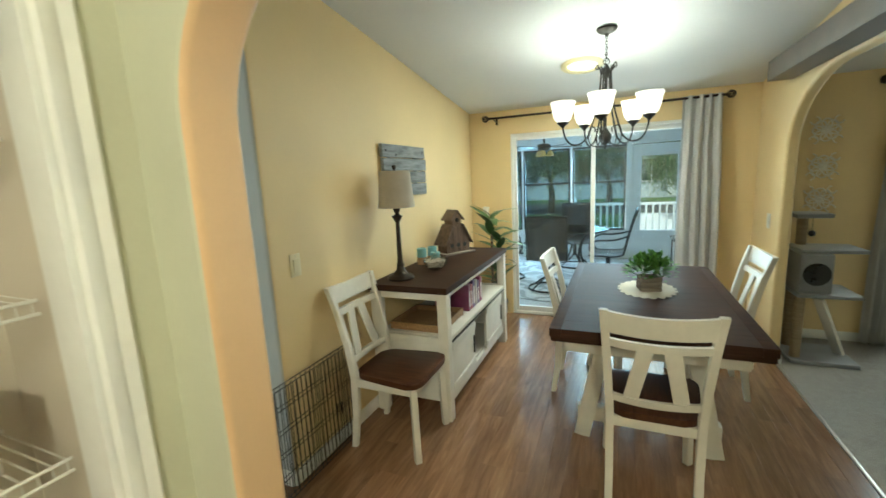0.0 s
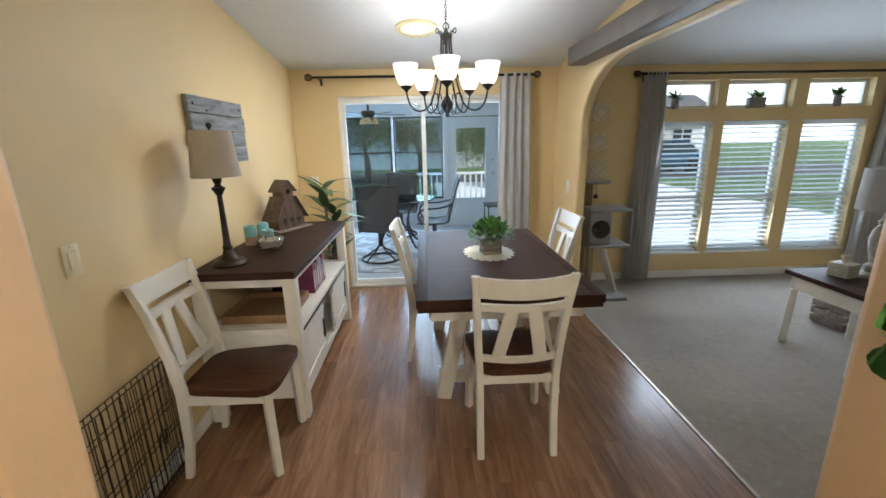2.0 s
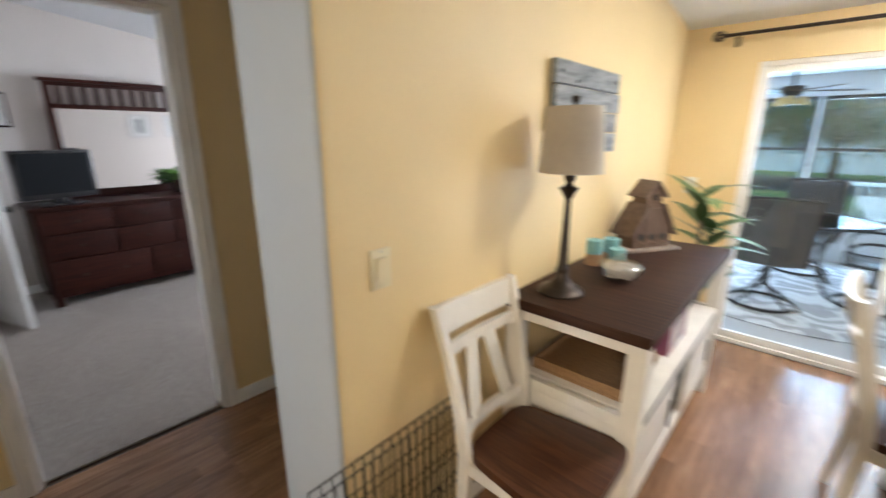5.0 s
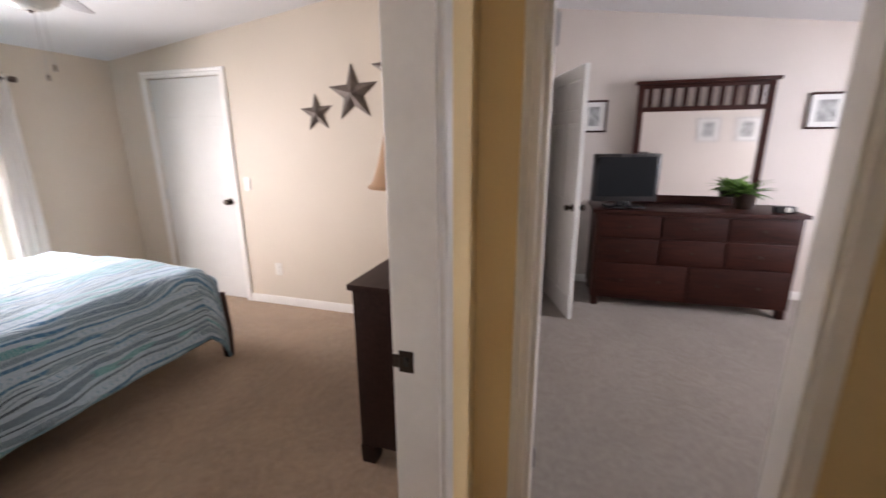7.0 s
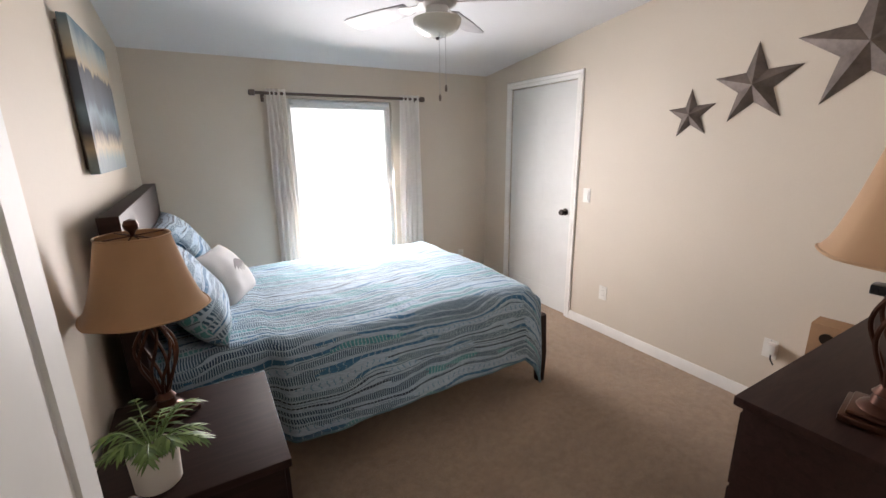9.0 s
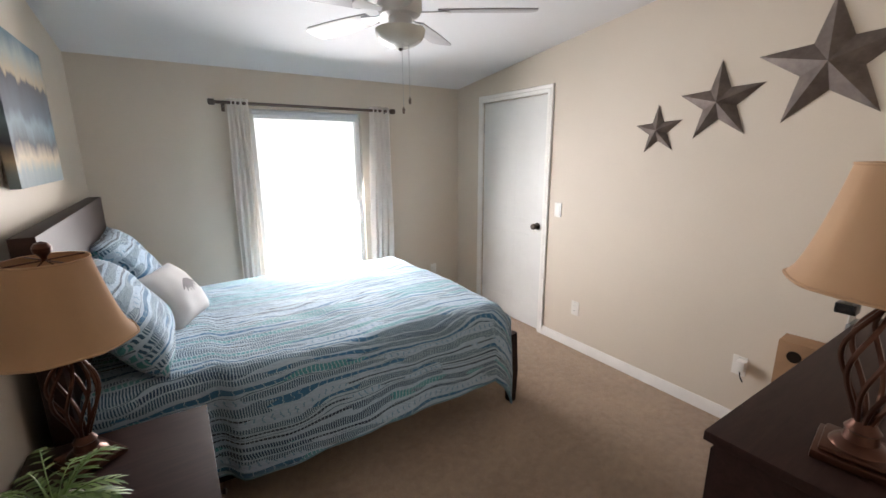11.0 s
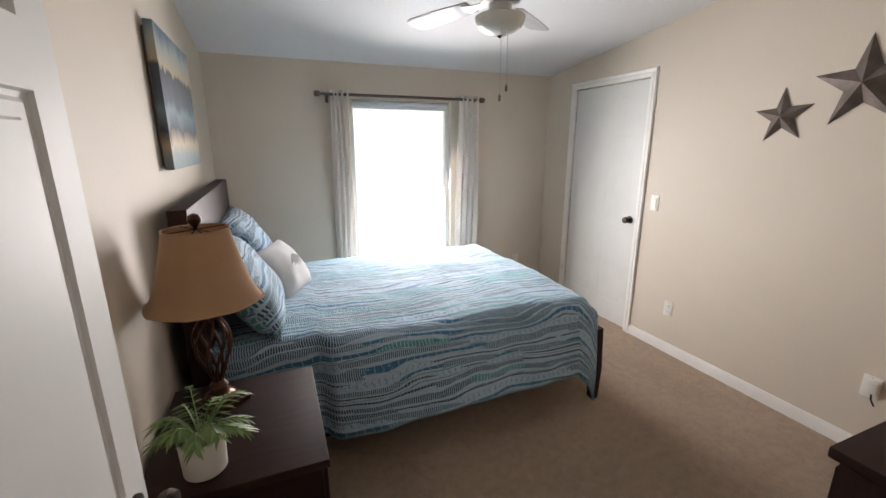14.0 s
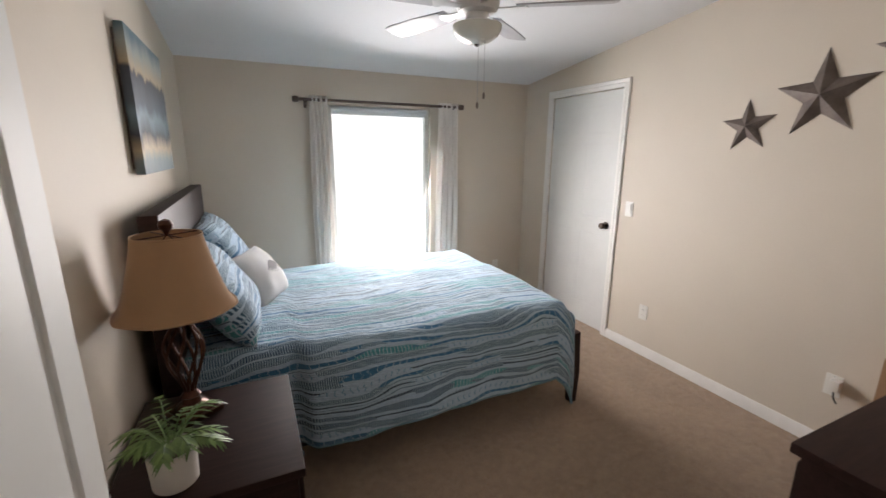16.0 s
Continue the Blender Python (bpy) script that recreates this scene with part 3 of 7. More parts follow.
# closet door of the bedroom
casing("door_casing_6", "x", -4.275, 1, -2.205, -1.385, 2.035, 0.065)
panel_door("closet_door", pose(-4.302, -2.2, 0, 0, 0, 90), 0.81, "closed white panelled closet door", knob_faces=(-1,), height=2.03, relief=0.16)
# door ajar inside the master bedroom
panel_door("bathroom_door", pose(-5.36, 1.33, 0, 0, 0, 21), 0.75, "white inner door standing ajar", knob_faces=(1, -1))
# pantry opening
casing("door_casing_7", "x", -0.62, 1, 0.36, 1.12, 2.03, 0.07)
jamb("door_jamb_3", "x", -0.72, -0.62, 0.36, 1.12, 2.03)


def plate(name, x, y, z, axis, face, kind, material=PLASTIC, label="", group=""):
    """A wall plate with a rocker switch or two sockets; it stands out of the wall along axis."""
    ob = thing(name, x, y, z, {"+x": 90, "-x": -90, "+y": 180, "-y": 0}[("+" if face > 0 else "-") + axis], label, "switch" if kind == "switch" else "outlet", group)
    part("plate", box(-0.036, 0.036, -0.006, 0, -0.058, 0.058, 0.003), material, ob)
    if kind == "switch":
        part("rocker", prism([(-0.004 - 0.006, -0.033), (-0.011, 0.033), (-0.004, 0.033), (-0.004, -0.033)], 0.034, "x", -0.017), material, ob)
    else:
        for s in (-1, 1):
            soc = part("socket", lathe([(0.0165, 0), (0.0165, 0.003), (0.0, 0.003)], 20, None, (0, 0, 0), pose(0, -0.006, s * 0.021, 90)), material, ob)
            for dx in (-0.006, 0.006):
                # uncut slot: a thin black block paints its shaded inside
                part("slot", box(dx - 0.001, dx + 0.001, -0.0095, -0.0088, s * 0.021 - 0.004, s * 0.021 + 0.004), BLACKPLASTIC, soc)
    part("screw", lathe([(0.003, 0), (0.003, 0.001)], 8, None, (0, 0, 0), pose(0, -0.0062, 0.05, 90)), STEEL, ob)
    return ob


plate("light_switch", -1.14, 2.255, 1.133, "x", 1, "switch", IVORY, "ivory rocker switch on the yellow wall")
plate("light_switch", -0.985, 5.06, 1.14, "y", -1, "switch", PLASTIC, "white switch beside the sliding door")
plate("light_switch", 1.45, 4.62, 1.08, "x", -1, "switch", PLASTIC, "pale switch beside the living room arch")
plate("light_switch", -4.275, -1.22, 1.118, "x", 1, "switch", PLASTIC, "white switch beside the closet door")
plate("power_outlet", -4.275, -0.985, 0.345, "x", 1, "outlet", PLASTIC, "white duplex outlet above the baseboard")
plate("power_outlet", -3.95, -2.64, 0.345, "y", 1, "outlet", PLASTIC, "white outlet on the window wall")
plug_plate = plate("power_outlet", -4.275, 0.185, 0.37, "x", 1, "outlet", PLASTIC, "white outlet with a plugged-in adapter")
plug = thing("power_adapter", -4.264, 0.205, 0.385, 0, "small pale adapter plugged into the outlet", "adapter")
part("body", box(0, 0.045, -0.022, 0.022, -0.03, 0.03, 0.006), PLASTIC, plug)
part("cable_stub", tube([(0.03, 0.0, -0.028), (0.035, 0.005, -0.06), (0.03, 0.02, -0.09)], 0.004), BLACKPLASTIC, plug)


def curtain(name, x0, x1, y, z0, z1, folds, material, label, flare=0.0, amp=0.022, shift=0.0, group=""):
    """A hanging panel of soft folds; flare widens it towards the hem, shift leans the hem sideways."""
    bm = bmesh.new()
    nu, nv = folds * 10, 26
    rows = []
    for j in range(nv + 1):
        v = j / nv
        row = []
        for i in range(nu + 1):
            u = i / nu
            w = (x1 - x0) * (1 + flare * v)
            x = (x0 + x1) / 2 + (u - 0.5) * w + shift * v * v + 0.006 * math.sin(7 * v + 5 * u)
            d = amp * (0.75 + 0.4 * v) * math.sin(2 * math.pi * folds * u + 0.5 * math.sin(3 * v + 9 * u)) + 0.006 * math.sin(23 * u + 4 * v)
            row.append(bm.verts.new((x, y + d, z1 + (z0 - z1) * v)))
        rows.append(row)
    for a, b in zip(rows, rows[1:]):
        for i in range(nu):
            bm.faces.new((a[i], a[i + 1], b[i + 1], b[i]))
    ob = solid(name, bm, material, label, "curtain", group=group, soft=80)
    mod = ob.modifiers.new("cloth", "SOLIDIFY")
    mod.thickness, mod.offset = 0.003, 0
    return ob


def rod(name, x0, x1, y, z, r, label, wall_y, finial="ball", material=BRONZE):
    ob = thing(name, 0, y, z, 0, label, "curtain rod")
    part("pole", tube([(x0, 0, 0), (x1, 0, 0)], r, 12), material, ob)
    for s, x in ((-1, x0), (1, x1)):
        if finial == "ball":
            f = bmesh.new()
            for k in range(5):
                a = math.pi * k / 5
                ring = [(x + s * 0.035 + 0.032 * math.cos(q), 0.03 * math.sin(q) * math.cos(a), 0.03 * math.sin(q) * math.sin(a)) for q in [2 * math.pi * j / 20 for j in range(20)]]
                tube(ring, 0.0035, 6, f, True)
            lathe([(0.012, 0), (0.016, 0.006), (0.010, 0.012)], 12, f, (0, 0, 0), pose(x, 0, 0, 0, 90 * s, 0))
        elif finial == "knob":
            f = lathe([(0.010, 0), (0.016, 0.004), (0.016, 0.01), (0.03, 0.03), (0.034, 0.05), (0.026, 0.07), (0.0, 0.078)], 16, None, (0, 0, 0), pose(x, 0, 0, 0, 90 * s, 0))
        else:
            f = lathe([(r * 1.2, 0), (r * 1.9, 0.004), (r * 1.9, 0.04), (r * 1.3, 0.046), (0, 0.047)], 16, None, (0, 0, 0), pose(x, 0, 0, 0, 90 * s, 0))
        part("finial", f, material, ob)
        bx = x - s * 0.06
        b = tube([(bx, 0, -r), (bx, 0.0, -0.02), (bx, (wall_y - y) * 0.97, -0.03)], 0.005, 8)
        box(bx - 0.012, bx + 0.012, (wall_y - y) * 0.97 - 0.003, (wall_y - y) * 0.97 + 0.003, -0.06, 0.0, 0.002, b)
        part("bracket", b, material, ob)
    return ob


rod("curtain_rod", -0.90, 1.18, 4.965, 2.112, 0.011, "dark bronze curtain rod above the sliding door", 5.06)
curtain("curtain", 0.86, 1.16, 4.965, 0.02, 2.13, 4, GREYCURTAIN, "grey grommet curtain gathered beside the sliding door", 0.12, 0.026, 0.03)

# sliding glass door
slider = tagged(new("door_slider"), "white framed sliding glass door", "door", kind="structure")
FX0, FX1, FH = -0.70, 0.95, 1.95
for nm, b in (("frame_side", (FX0, FX0 + 0.026, 5.075, 5.175, 0, FH)), ("frame_side", (FX1 - 0.026, FX1, 5.075, 5.175, 0, FH)),
              ("frame_head", (FX0 + 0.026, FX1 - 0.026, 5.075, 5.175, FH - 0.03, FH)), ("frame_sill", (FX0 + 0.026, FX1 - 0.026, 5.07, 5.178, 0.0, 0.03))):
    part(nm, box(*b, 0.003), TRIM, slider)
for x0, x1, y0 in ((-0.674, 0.142, 5.085), (0.10, 0.924, 5.13)):
    sash = part("sash", box(x0, x0 + 0.034, y0, y0 + 0.03, 0.03, 1.92, 0.003, box(x1 - 0.034, x1, y0, y0 + 0.03, 0.03, 1.92, 0.003,
                box(x0 + 0.034, x1 - 0.034, y0, y0 + 0.03, 0.03, 0.085, 0.003, box(x0 + 0.034, x1 - 0.034, y0, y0 + 0.03, 1.88, 1.92, 0.003)))), TRIM, slider)
    g = part("pane", box(x0 + 0.04, x1 - 0.04, y0 + 0.013, y0 + 0.017, 0.08, 1.885), PANE, sash)
    g.visible_shadow = False
part("handle", box(-0.648, -0.628, 5.06, 5.084, 0.98, 1.14, 0.005), PLASTIC, slider, "white pull handle")

# living room windows with blinds
SLAT = fabric("vinyl blind slat", (0.84, 0.86, 0.88), 420, 0.02, 0.0, through=0.5, weave=0)
for i, (x0, x1) in enumerate(((2.40, 3.08), (3.18, 3.87), (4.02, 4.71)), 1):
    win = tagged(new("window_%d" % i), "tall window with open white blinds and a transom above", "window", kind="structure")
    for z0, z1 in ((0.29, 1.66), (1.78, 2.05)):
        fr = box(x0, x0 + 0.035, 5.138, 5.178, z0, z1, 0.002, box(x1 - 0.035, x1, 5.138, 5.178, z0, z1, 0.002,
             box(x0 + 0.035, x1 - 0.035, 5.138, 5.178, z0, z0 + 0.035, 0.002, box(x0 + 0.035, x1 - 0.035, 5.138, 5.178, z1 - 0.035, z1, 0.002))))
        if z0 < 1:
            box(x0 + 0.035, x1 - 0.035, 5.142, 5.174, 0.86, 0.90, 0.002, fr)
        part("window_frame", fr, TRIM, win)
        g = part("pane", box(x0 + 0.03, x1 - 0.03, 5.156, 5.160, z0 + 0.03, z1 - 0.03), PANE, win)
        g.visible_shadow = False
    part("sill", box(x0 - 0.02, x1 + 0.02, 5.035, 5.12, 0.268, 0.291, 0.004), TRIM, win)
    blind = thing("window_blind", (x0 + x1) / 2, 5.105, 0.30, 0, "white slatted blind tilted open in the window", "blind", "living room blinds")
    hw = (x1 - x0) / 2 - 0.012
    part("headrail", box(-hw, hw, -0.025, 0.02, 1.31, 1.355, 0.003), SLAT, blind)
    part("bottom_rail", box(-hw, hw, -0.022, 0.022, 0.0, 0.018, 0.004), SLAT, blind)
    bm = bmesh.new()
    for j in range(5):
        a = -0.027 + 0.0135 * j
        h = 0.003 * (1 - (a / 0.027) ** 2)
        bm.verts.new((-hw, a, h)), bm.verts.new((hw, a, h))
    bm.verts.ensure_lookup_table()
    for j in range(4):
        bm.faces.new((bm.verts[2 * j], bm.verts[2 * j + 1], bm.verts[2 * j + 3], bm.verts[2 * j + 2]))
    geo = bmesh.ops.extrude_face_region(bm, geom=bm.faces[:])
    bmesh.ops.translate(bm, verts=[v for v in geo["geom"] if isinstance(v, bmesh.types.BMVert)], vec=(0, 0, -0.0025))
    first = part("slat", bm, SLAT, blind)
    first.matrix_local = pose(0, 0, 0.05, 12)
    for j in range(1, 26):
        s = new("slat", first.data)
        s.parent = blind
        s.matrix_local = pose(0, 0.0006 * math.sin(j * 5.1), 0.05 + 0.0495 * j, 12 + 2.5 * math.sin(j * 3.7 + i), 0, 0)
    for sx in (-0.6, 0.6):
        part("ladder_cord", tube([(sx * hw, 0.0, 0.018), (sx * hw, 0.0, 1.31)], 0.0012, 5), SLAT, blind)
    part("wand", tube([(hw - 0.05, -0.03, 1.32), (hw - 0.05, -0.034, 0.7)], 0.004, 6), SLAT, blind)
rod("curtain_rod", 2.24, 5.2, 4.985, 2.105, 0.012, "dark curtain rod above the living room windows", 5.06, "knob")
curtain("curtain", 2.27, 2.50, 4.985, 0.02, 2.12, 6, GREYCURTAIN, "grey curtain hanging beside the living room windows", 0.25, 0.03, -0.02, "living room curtains")
curtain("curtain", 4.80, 5.12, 4.985, 0.02, 2.12, 6, GREYCURTAIN, "grey curtain drawn to the far side of the windows", 0.2, 0.03, -0.05, "living room curtains")
solid("beam", box(1.30, 1.448, 1.42, 4.36, 2.085, 2.215, 0.004), BEAM, "dark grey brown wooden beam", "beam", kind="structure")


# ---- dining room furniture ----
def chair(name, m, label, group):
    """Cream chair with a saddle seat of dark wood; it faces +y, its seat centre stands over the origin."""
    ob = thing(name, label=label, category="chair", group=group)
    ob.matrix_world = m
    outline = []
    for k in range(40):
        a = 2 * math.pi * k / 40
        c, s = math.cos(a), math.sin(a)
        x, y = abs(c) ** 0.32 * (1 if c > 0 else -1), abs(s) ** 0.32 * (1 if s > 0 else -1)
        outline.append((x * (0.205 + 0.025 * y), y * 0.215 + 0.005))
    bm = prism(outline, 0.032, "z", 0.432, None, 0.008)
    bmesh.ops.subdivide_edges(bm, edges=[e for e in bm.edges if e.calc_length() > 0.3], cuts=4)
    part("seat", bm, SEATWOOD, ob, "dark walnut stained seat")
    for s in (-1, 1):
        part("front_leg", bar((s * 0.195, 0.185, 0.0), (s * 0.185, 0.175, 0.432), 0.036, 0.036, 0.004), CREAM, ob)
        # rear leg and back post in one curved piece
        pts = [(0.18, -0.235, 0.0), (0.18, -0.205, 0.2), (0.182, -0.195, 0.44), (0.192, -0.215, 0.62), (0.204, -0.26, 0.82), (0.214, -0.305, 0.965)]
        b = bmesh.new()
        rings = []
        for j, (x, y, z) in enumerate(pts):
            w, d = 0.017, (0.016, 0.02, 0.024, 0.021, 0.018, 0.016)[j]
            rings.append([b.verts.new((s * x + i * w, y + q * d, z)) for i, q in ((-1, -1), (1, -1), (1, 1), (-1, 1))])
        for a, c in zip(rings, rings[1:]):
            for j in range(4):
                b.faces.new((a[j], a[(j + 1) % 4], c[(j + 1) % 4], c[j]))
        b.faces.new(rings[0]), b.faces.new(rings[-1])
        bmesh.ops.bevel(b, geom=[e for e in b.edges if abs((e.verts[0].co - e.verts[1].co).z) > 0.05], offset=0.004, segments=2, affect="EDGES")
        part("rear_leg", b, CREAM, ob)
    for nm, z0, z1, xw in (("top_rail", 0.865, 0.962, 0.197), ("middle_rail", 0.795, 0.832, 0.188), ("lower_rail", 0.515, 0.55, 0.17)):
        b = bmesh.new()
        rows = []
        for j in range(13):
            u = -1 + j / 6
            zm = (z0 + z1) / 2
            yb = -0.198 - max(0, zm - 0.5) * 0.225 - 0.022 * (1 - u * u)
            rise = 0.012 * (1 - u * u) * (1 if nm == "top_rail" else 0.5)
            lean = (z1 - z0) * 0.22
            rows.append([b.verts.new(p) for p in ((u * xw, yb - 0.009, z0 - rise * 0.8), (u * xw, yb + 0.011, z0 - rise * 0.8), (u * xw, yb + 0.011 - lean, z1 - rise), (u * xw, yb - 0.009 - lean, z1 - rise))])
        for a, c in zip(rows, rows[1:]):
            for j in range(4):
                b.faces.new((a[j], a[(j + 1) % 4], c[(j + 1) % 4], c[j]))
        b.faces.new(rows[0]), b.faces.new(rows[-1])
        part(nm, b, CREAM, ob)
    for s in (-1, 1):
        part("splat", bar((s * 0.098, -0.222, 0.545), (s * 0.048, -0.285, 0.80), 0.062, 0.012, 0.003, None, (0, 1, 0)), CREAM, ob)
    for b in ((-0.17, 0.17, 0.165, 0.185, 0.382, 0.432), (-0.165, 0.165, -0.205, -0.187, 0.385, 0.432)):
        part("apron", box(*b, 0.003), CREAM, ob)
    for s in (-1, 1):
        part("apron", bar((s * 0.182, -0.19, 0.408), (s * 0.187, 0.17, 0.408), 0.018, 0.048, 0.003, None, (0, 0, 1)), CREAM, ob)
    return ob


first_chair = chair("dining_chair", pose(0.532, 2.735, 0), "cream painted dining chair with a dark walnut seat", "dining chairs")
for m, label in ((pose(-0.80, 2.655, 0, 0, 0, -90), "cream dining chair with walnut seat standing against the wall"),
                 (pose(0.205, 3.645, 0, 0, 0, -91), "cream dining chair pushed under the long side of the table"),
                 (pose(0.93, 3.89, 0, 0, 0, 92), "cream dining chair pushed in on the living room side")):
    tagged(copy_thing(first_chair, m), label)

table = thing("dining_table", 0.53, 3.505, 0, 0, "trestle dining table with a dark stained plank top and cream base", "table")
n = 12
for k in range(n):
    y0 = -0.815 + 1.63 * k / n
    part("plank", box(-0.415, 0.415, y0 + 0.0001, y0 + 1.63 / n - 0.0001, 0.718, 0.76, 0.0004, None, 1), DARKTOP, table)
for s in (-1, 1):
    part("breadboard_end", box(min(s * 0.475, s * 0.4155), max(s * 0.475, s * 0.4155), -0.815, 0.815, 0.717, 0.7605, 0.004), DARKTOP, table)
part("lower_top", box(-0.468, 0.468, -0.808, 0.808, 0.690, 0.716, 0.004), DARKTOP, table)
for y in (-0.72, 0.72):
    part("apron", box(-0.40, 0.40, y - 0.012, y + 0.012, 0.612, 0.690, 0.003), CREAM, table)
for x in (-0.40, 0.40):
    part("apron", box(x - 0.012, x + 0.012, -0.706, 0.706, 0.612, 0.690, 0.003), CREAM, table)
for y in (-0.47, 0.47):
    for s in (-1, 1):
        part("leg", bar((s * 0.335, y, 0.0), (s * 0.215, y, 0.62), 0.085, 0.085, 0.005, None, (0, 1, 0)), CREAM, table)
    part("cross_beam", box(-0.36, 0.36, y - 0.03, y + 0.03, 0.10, 0.185, 0.005), CREAM, table)
    part("top_beam", box(-0.34, 0.34, y - 0.04, y + 0.04, 0.62, 0.689, 0.005), CREAM, table)
part("stretcher", box(-0.035, 0.035, -0.44, 0.44, 0.11, 0.175, 0.005), CREAM, table)


def leaf_blade(bm, base, tip, width, droop=0.0, seg=5, fold=0.15, up=Vector((0, 0, 1))):
    """One pointed leaf from base to tip, bending down by droop."""
    base, tip = Vector(base), Vector(tip)
    d = tip - base
    side = d.cross(up)
    side = side.normalized() if side.length > 1e-4 else Vector((1, 0, 0))
    nrm = side.cross(d).normalized()
    prev = None
    for k in range(seg + 1):
        t = k / seg
        p = base + d * t + Vector((0, 0, -droop * t * t))
        w = width * math.sin(math.pi * min(1, 0.08 + 0.92 * t) ** 0.8) * 0.5
        row = [bm.verts.new(p - side * w + nrm * fold * w), bm.verts.new(p), bm.verts.new(p + side * w + nrm * fold * w)]
        if prev:
            bm.faces.new((prev[0], prev[1], row[1], row[0]))
            bm.faces.new((prev[1], prev[2], row[2], row[1]))
        prev = row


def leafy(name, dark, light, rough=0.4):
    m, nt, b = nodes_of(name)
    geo = nt.nodes.new("ShaderNodeNewGeometry")
    nt.links.new(ramp(nt, geo.outputs["Random Per Island"], [(0.0, dark), (1.0, light)]), b.inputs["Base Color"])
    b.inputs["Roughness"].default_value = rough
    b.inputs["Subsurface Weight"].default_value = 0.0
    return m


GREENERY = leafy("small green leaves", (0.03, 0.09, 0.014), (0.15, 0.32, 0.05), 0.7)
DRACAENA = leafy("long green leaves", (0.04, 0.09, 0.03), (0.14, 0.24, 0.09))
CRATEWOOD = timber("weathered crate wood", (0.13, 0.10, 0.08), (0.36, 0.30, 0.25), 0.7, (8, 60, 60), 0.25, 0.3)
LACE = fabric("cream lace", (0.72, 0.67, 0.56), 300)
rnd = random.Random(5)
doily = thing("doily", 0.545, 3.55, 0.761, 0, "round cream scalloped doily on the table", "doily")
bm = bmesh.new()
ring = [bm.verts.new(((0.165 + 0.022 * abs(math.sin(k * math.pi / 8))) * math.cos(2 * math.pi * k / 160) * 0.95, (0.165 + 0.022 * abs(math.sin(k * math.pi / 8))) * 1.25 * math.sin(2 * math.pi * k / 160), 0.0015 + 0.002 * abs(math.sin(k * 0.31)))) for k in range(160)]
inner = [bm.verts.new((0.12 * math.cos(2 * math.pi * k / 160), 0.15 * math.sin(2 * math.pi * k / 160), 0.003)) for k in range(160)]
for k in range(160):
    bm.faces.new((ring[k], ring[(k + 1) % 160], inner[(k + 1) % 160], inner[k]))
bm.faces.new(inner)
part("cloth", bm, LACE, doily)
planter = thing("table_planter", 0.555, 3.53, 0.765, 12, "small slatted wooden planter with bushy green leaves", "planter")
for z in (0.0, 0.032, 0.064):
    for s in (-1, 1):
        part("slat", box(-0.062, 0.062, s * 0.05 - 0.005, s * 0.05 + 0.005, z, z + 0.028, 0.002), CRATEWOOD, planter)
        part("slat", box(s * 0.056 - 0.005, s * 0.056 + 0.005, -0.044, 0.044, z + 0.001, z + 0.027, 0.002), CRATEWOOD, planter)
part("bottom", box(-0.05, 0.05, -0.044, 0.044, 0.002, 0.012), CRATEWOOD, planter)
part("soil", box(-0.05, 0.05, -0.044, 0.044, 0.06, 0.075), SUBFLOOR, planter)
bm = bmesh.new()
for k in range(420):
    a, e = rnd.uniform(0, 2 * math.pi), rnd.uniform(-0.12, 1.45)
    r = rnd.uniform(0.05, 0.105)
    c = Vector((r * math.cos(a) * math.cos(e) * 1.1, r * math.sin(a) * math.cos(e) * 1.1, 0.095 + r * math.sin(e) * 0.95))
    d = (c - Vector((0, 0, 0.06))).normalized() + Vector((rnd.uniform(-0.5, 0.5), rnd.uniform(-0.5, 0.5), rnd.uniform(-0.3, 0.4)))
    leaf_blade(bm, c, c + d.normalized() * rnd.uniform(0.022, 0.04), rnd.uniform(0.016, 0.028), 0.006, 2)
bmesh.ops.scale(bm, vec=(1.3, 1.3, 1.3), space=Matrix.Translation((0, 0, -0.07)), verts=bm.verts)
part("foliage", bm, GREENERY, planter, "bushy bright green foliage")

# sideboard
side = thing("sideboard", -0.845, 3.575, 0, 0, "cream sideboard with a dark top, open shelves and sliding doors", "sideboard")
part("top", box(-0.275, 0.275, -0.715, 0.715, 0.838, 0.88, 0.005), DARKTOP, side, "dark stained plank top")
for x in (-0.235, 0.235):
    for y in (-0.675, 0.675):
        part("leg", box(x - 0.033, x + 0.033, y - 0.033, y + 0.033, 0.0, 0.838, 0.004), CREAM, side)
for y in (-0.675, 0.675):
    part("end_rail", box(-0.202, 0.202, y - 0.014, y + 0.014, 0.79, 0.838, 0.003), CREAM, side)
    part("end_panel", box(-0.202, 0.202, y - 0.010, y + 0.010, 0.12, 0.50, 0.002), CREAM, side)
    part("end_rail", box(-0.202, 0.202, y - 0.014, y + 0.014, 0.50, 0.548, 0.003), CREAM, side)
for x in (-0.235, 0.235):
    part("long_rail", box(x - 0.014, x + 0.014, -0.642, 0.642, 0.80, 0.838, 0.003), CREAM, side)
    part("long_rail", box(x - 0.014, x + 0.014, -0.642, 0.642, 0.10, 0.15, 0.003), CREAM, side)
part("shelf", box(-0.245, 0.262, -0.642, 0.642, 0.52, 0.545, 0.003), CREAM, side)
part("bottom_shelf", box(-0.23, 0.22, -0.642, 0.642, 0.15, 0.168, 0.002), CREAM, side)
part("back_panel", box(-0.243, -0.236, -0.642, 0.642, 0.168, 0.52), CREAM, side)
part("divider", box(-0.22, 0.21, -0.1, -0.08, 0.168, 0.52, 0.002), CREAM, side)
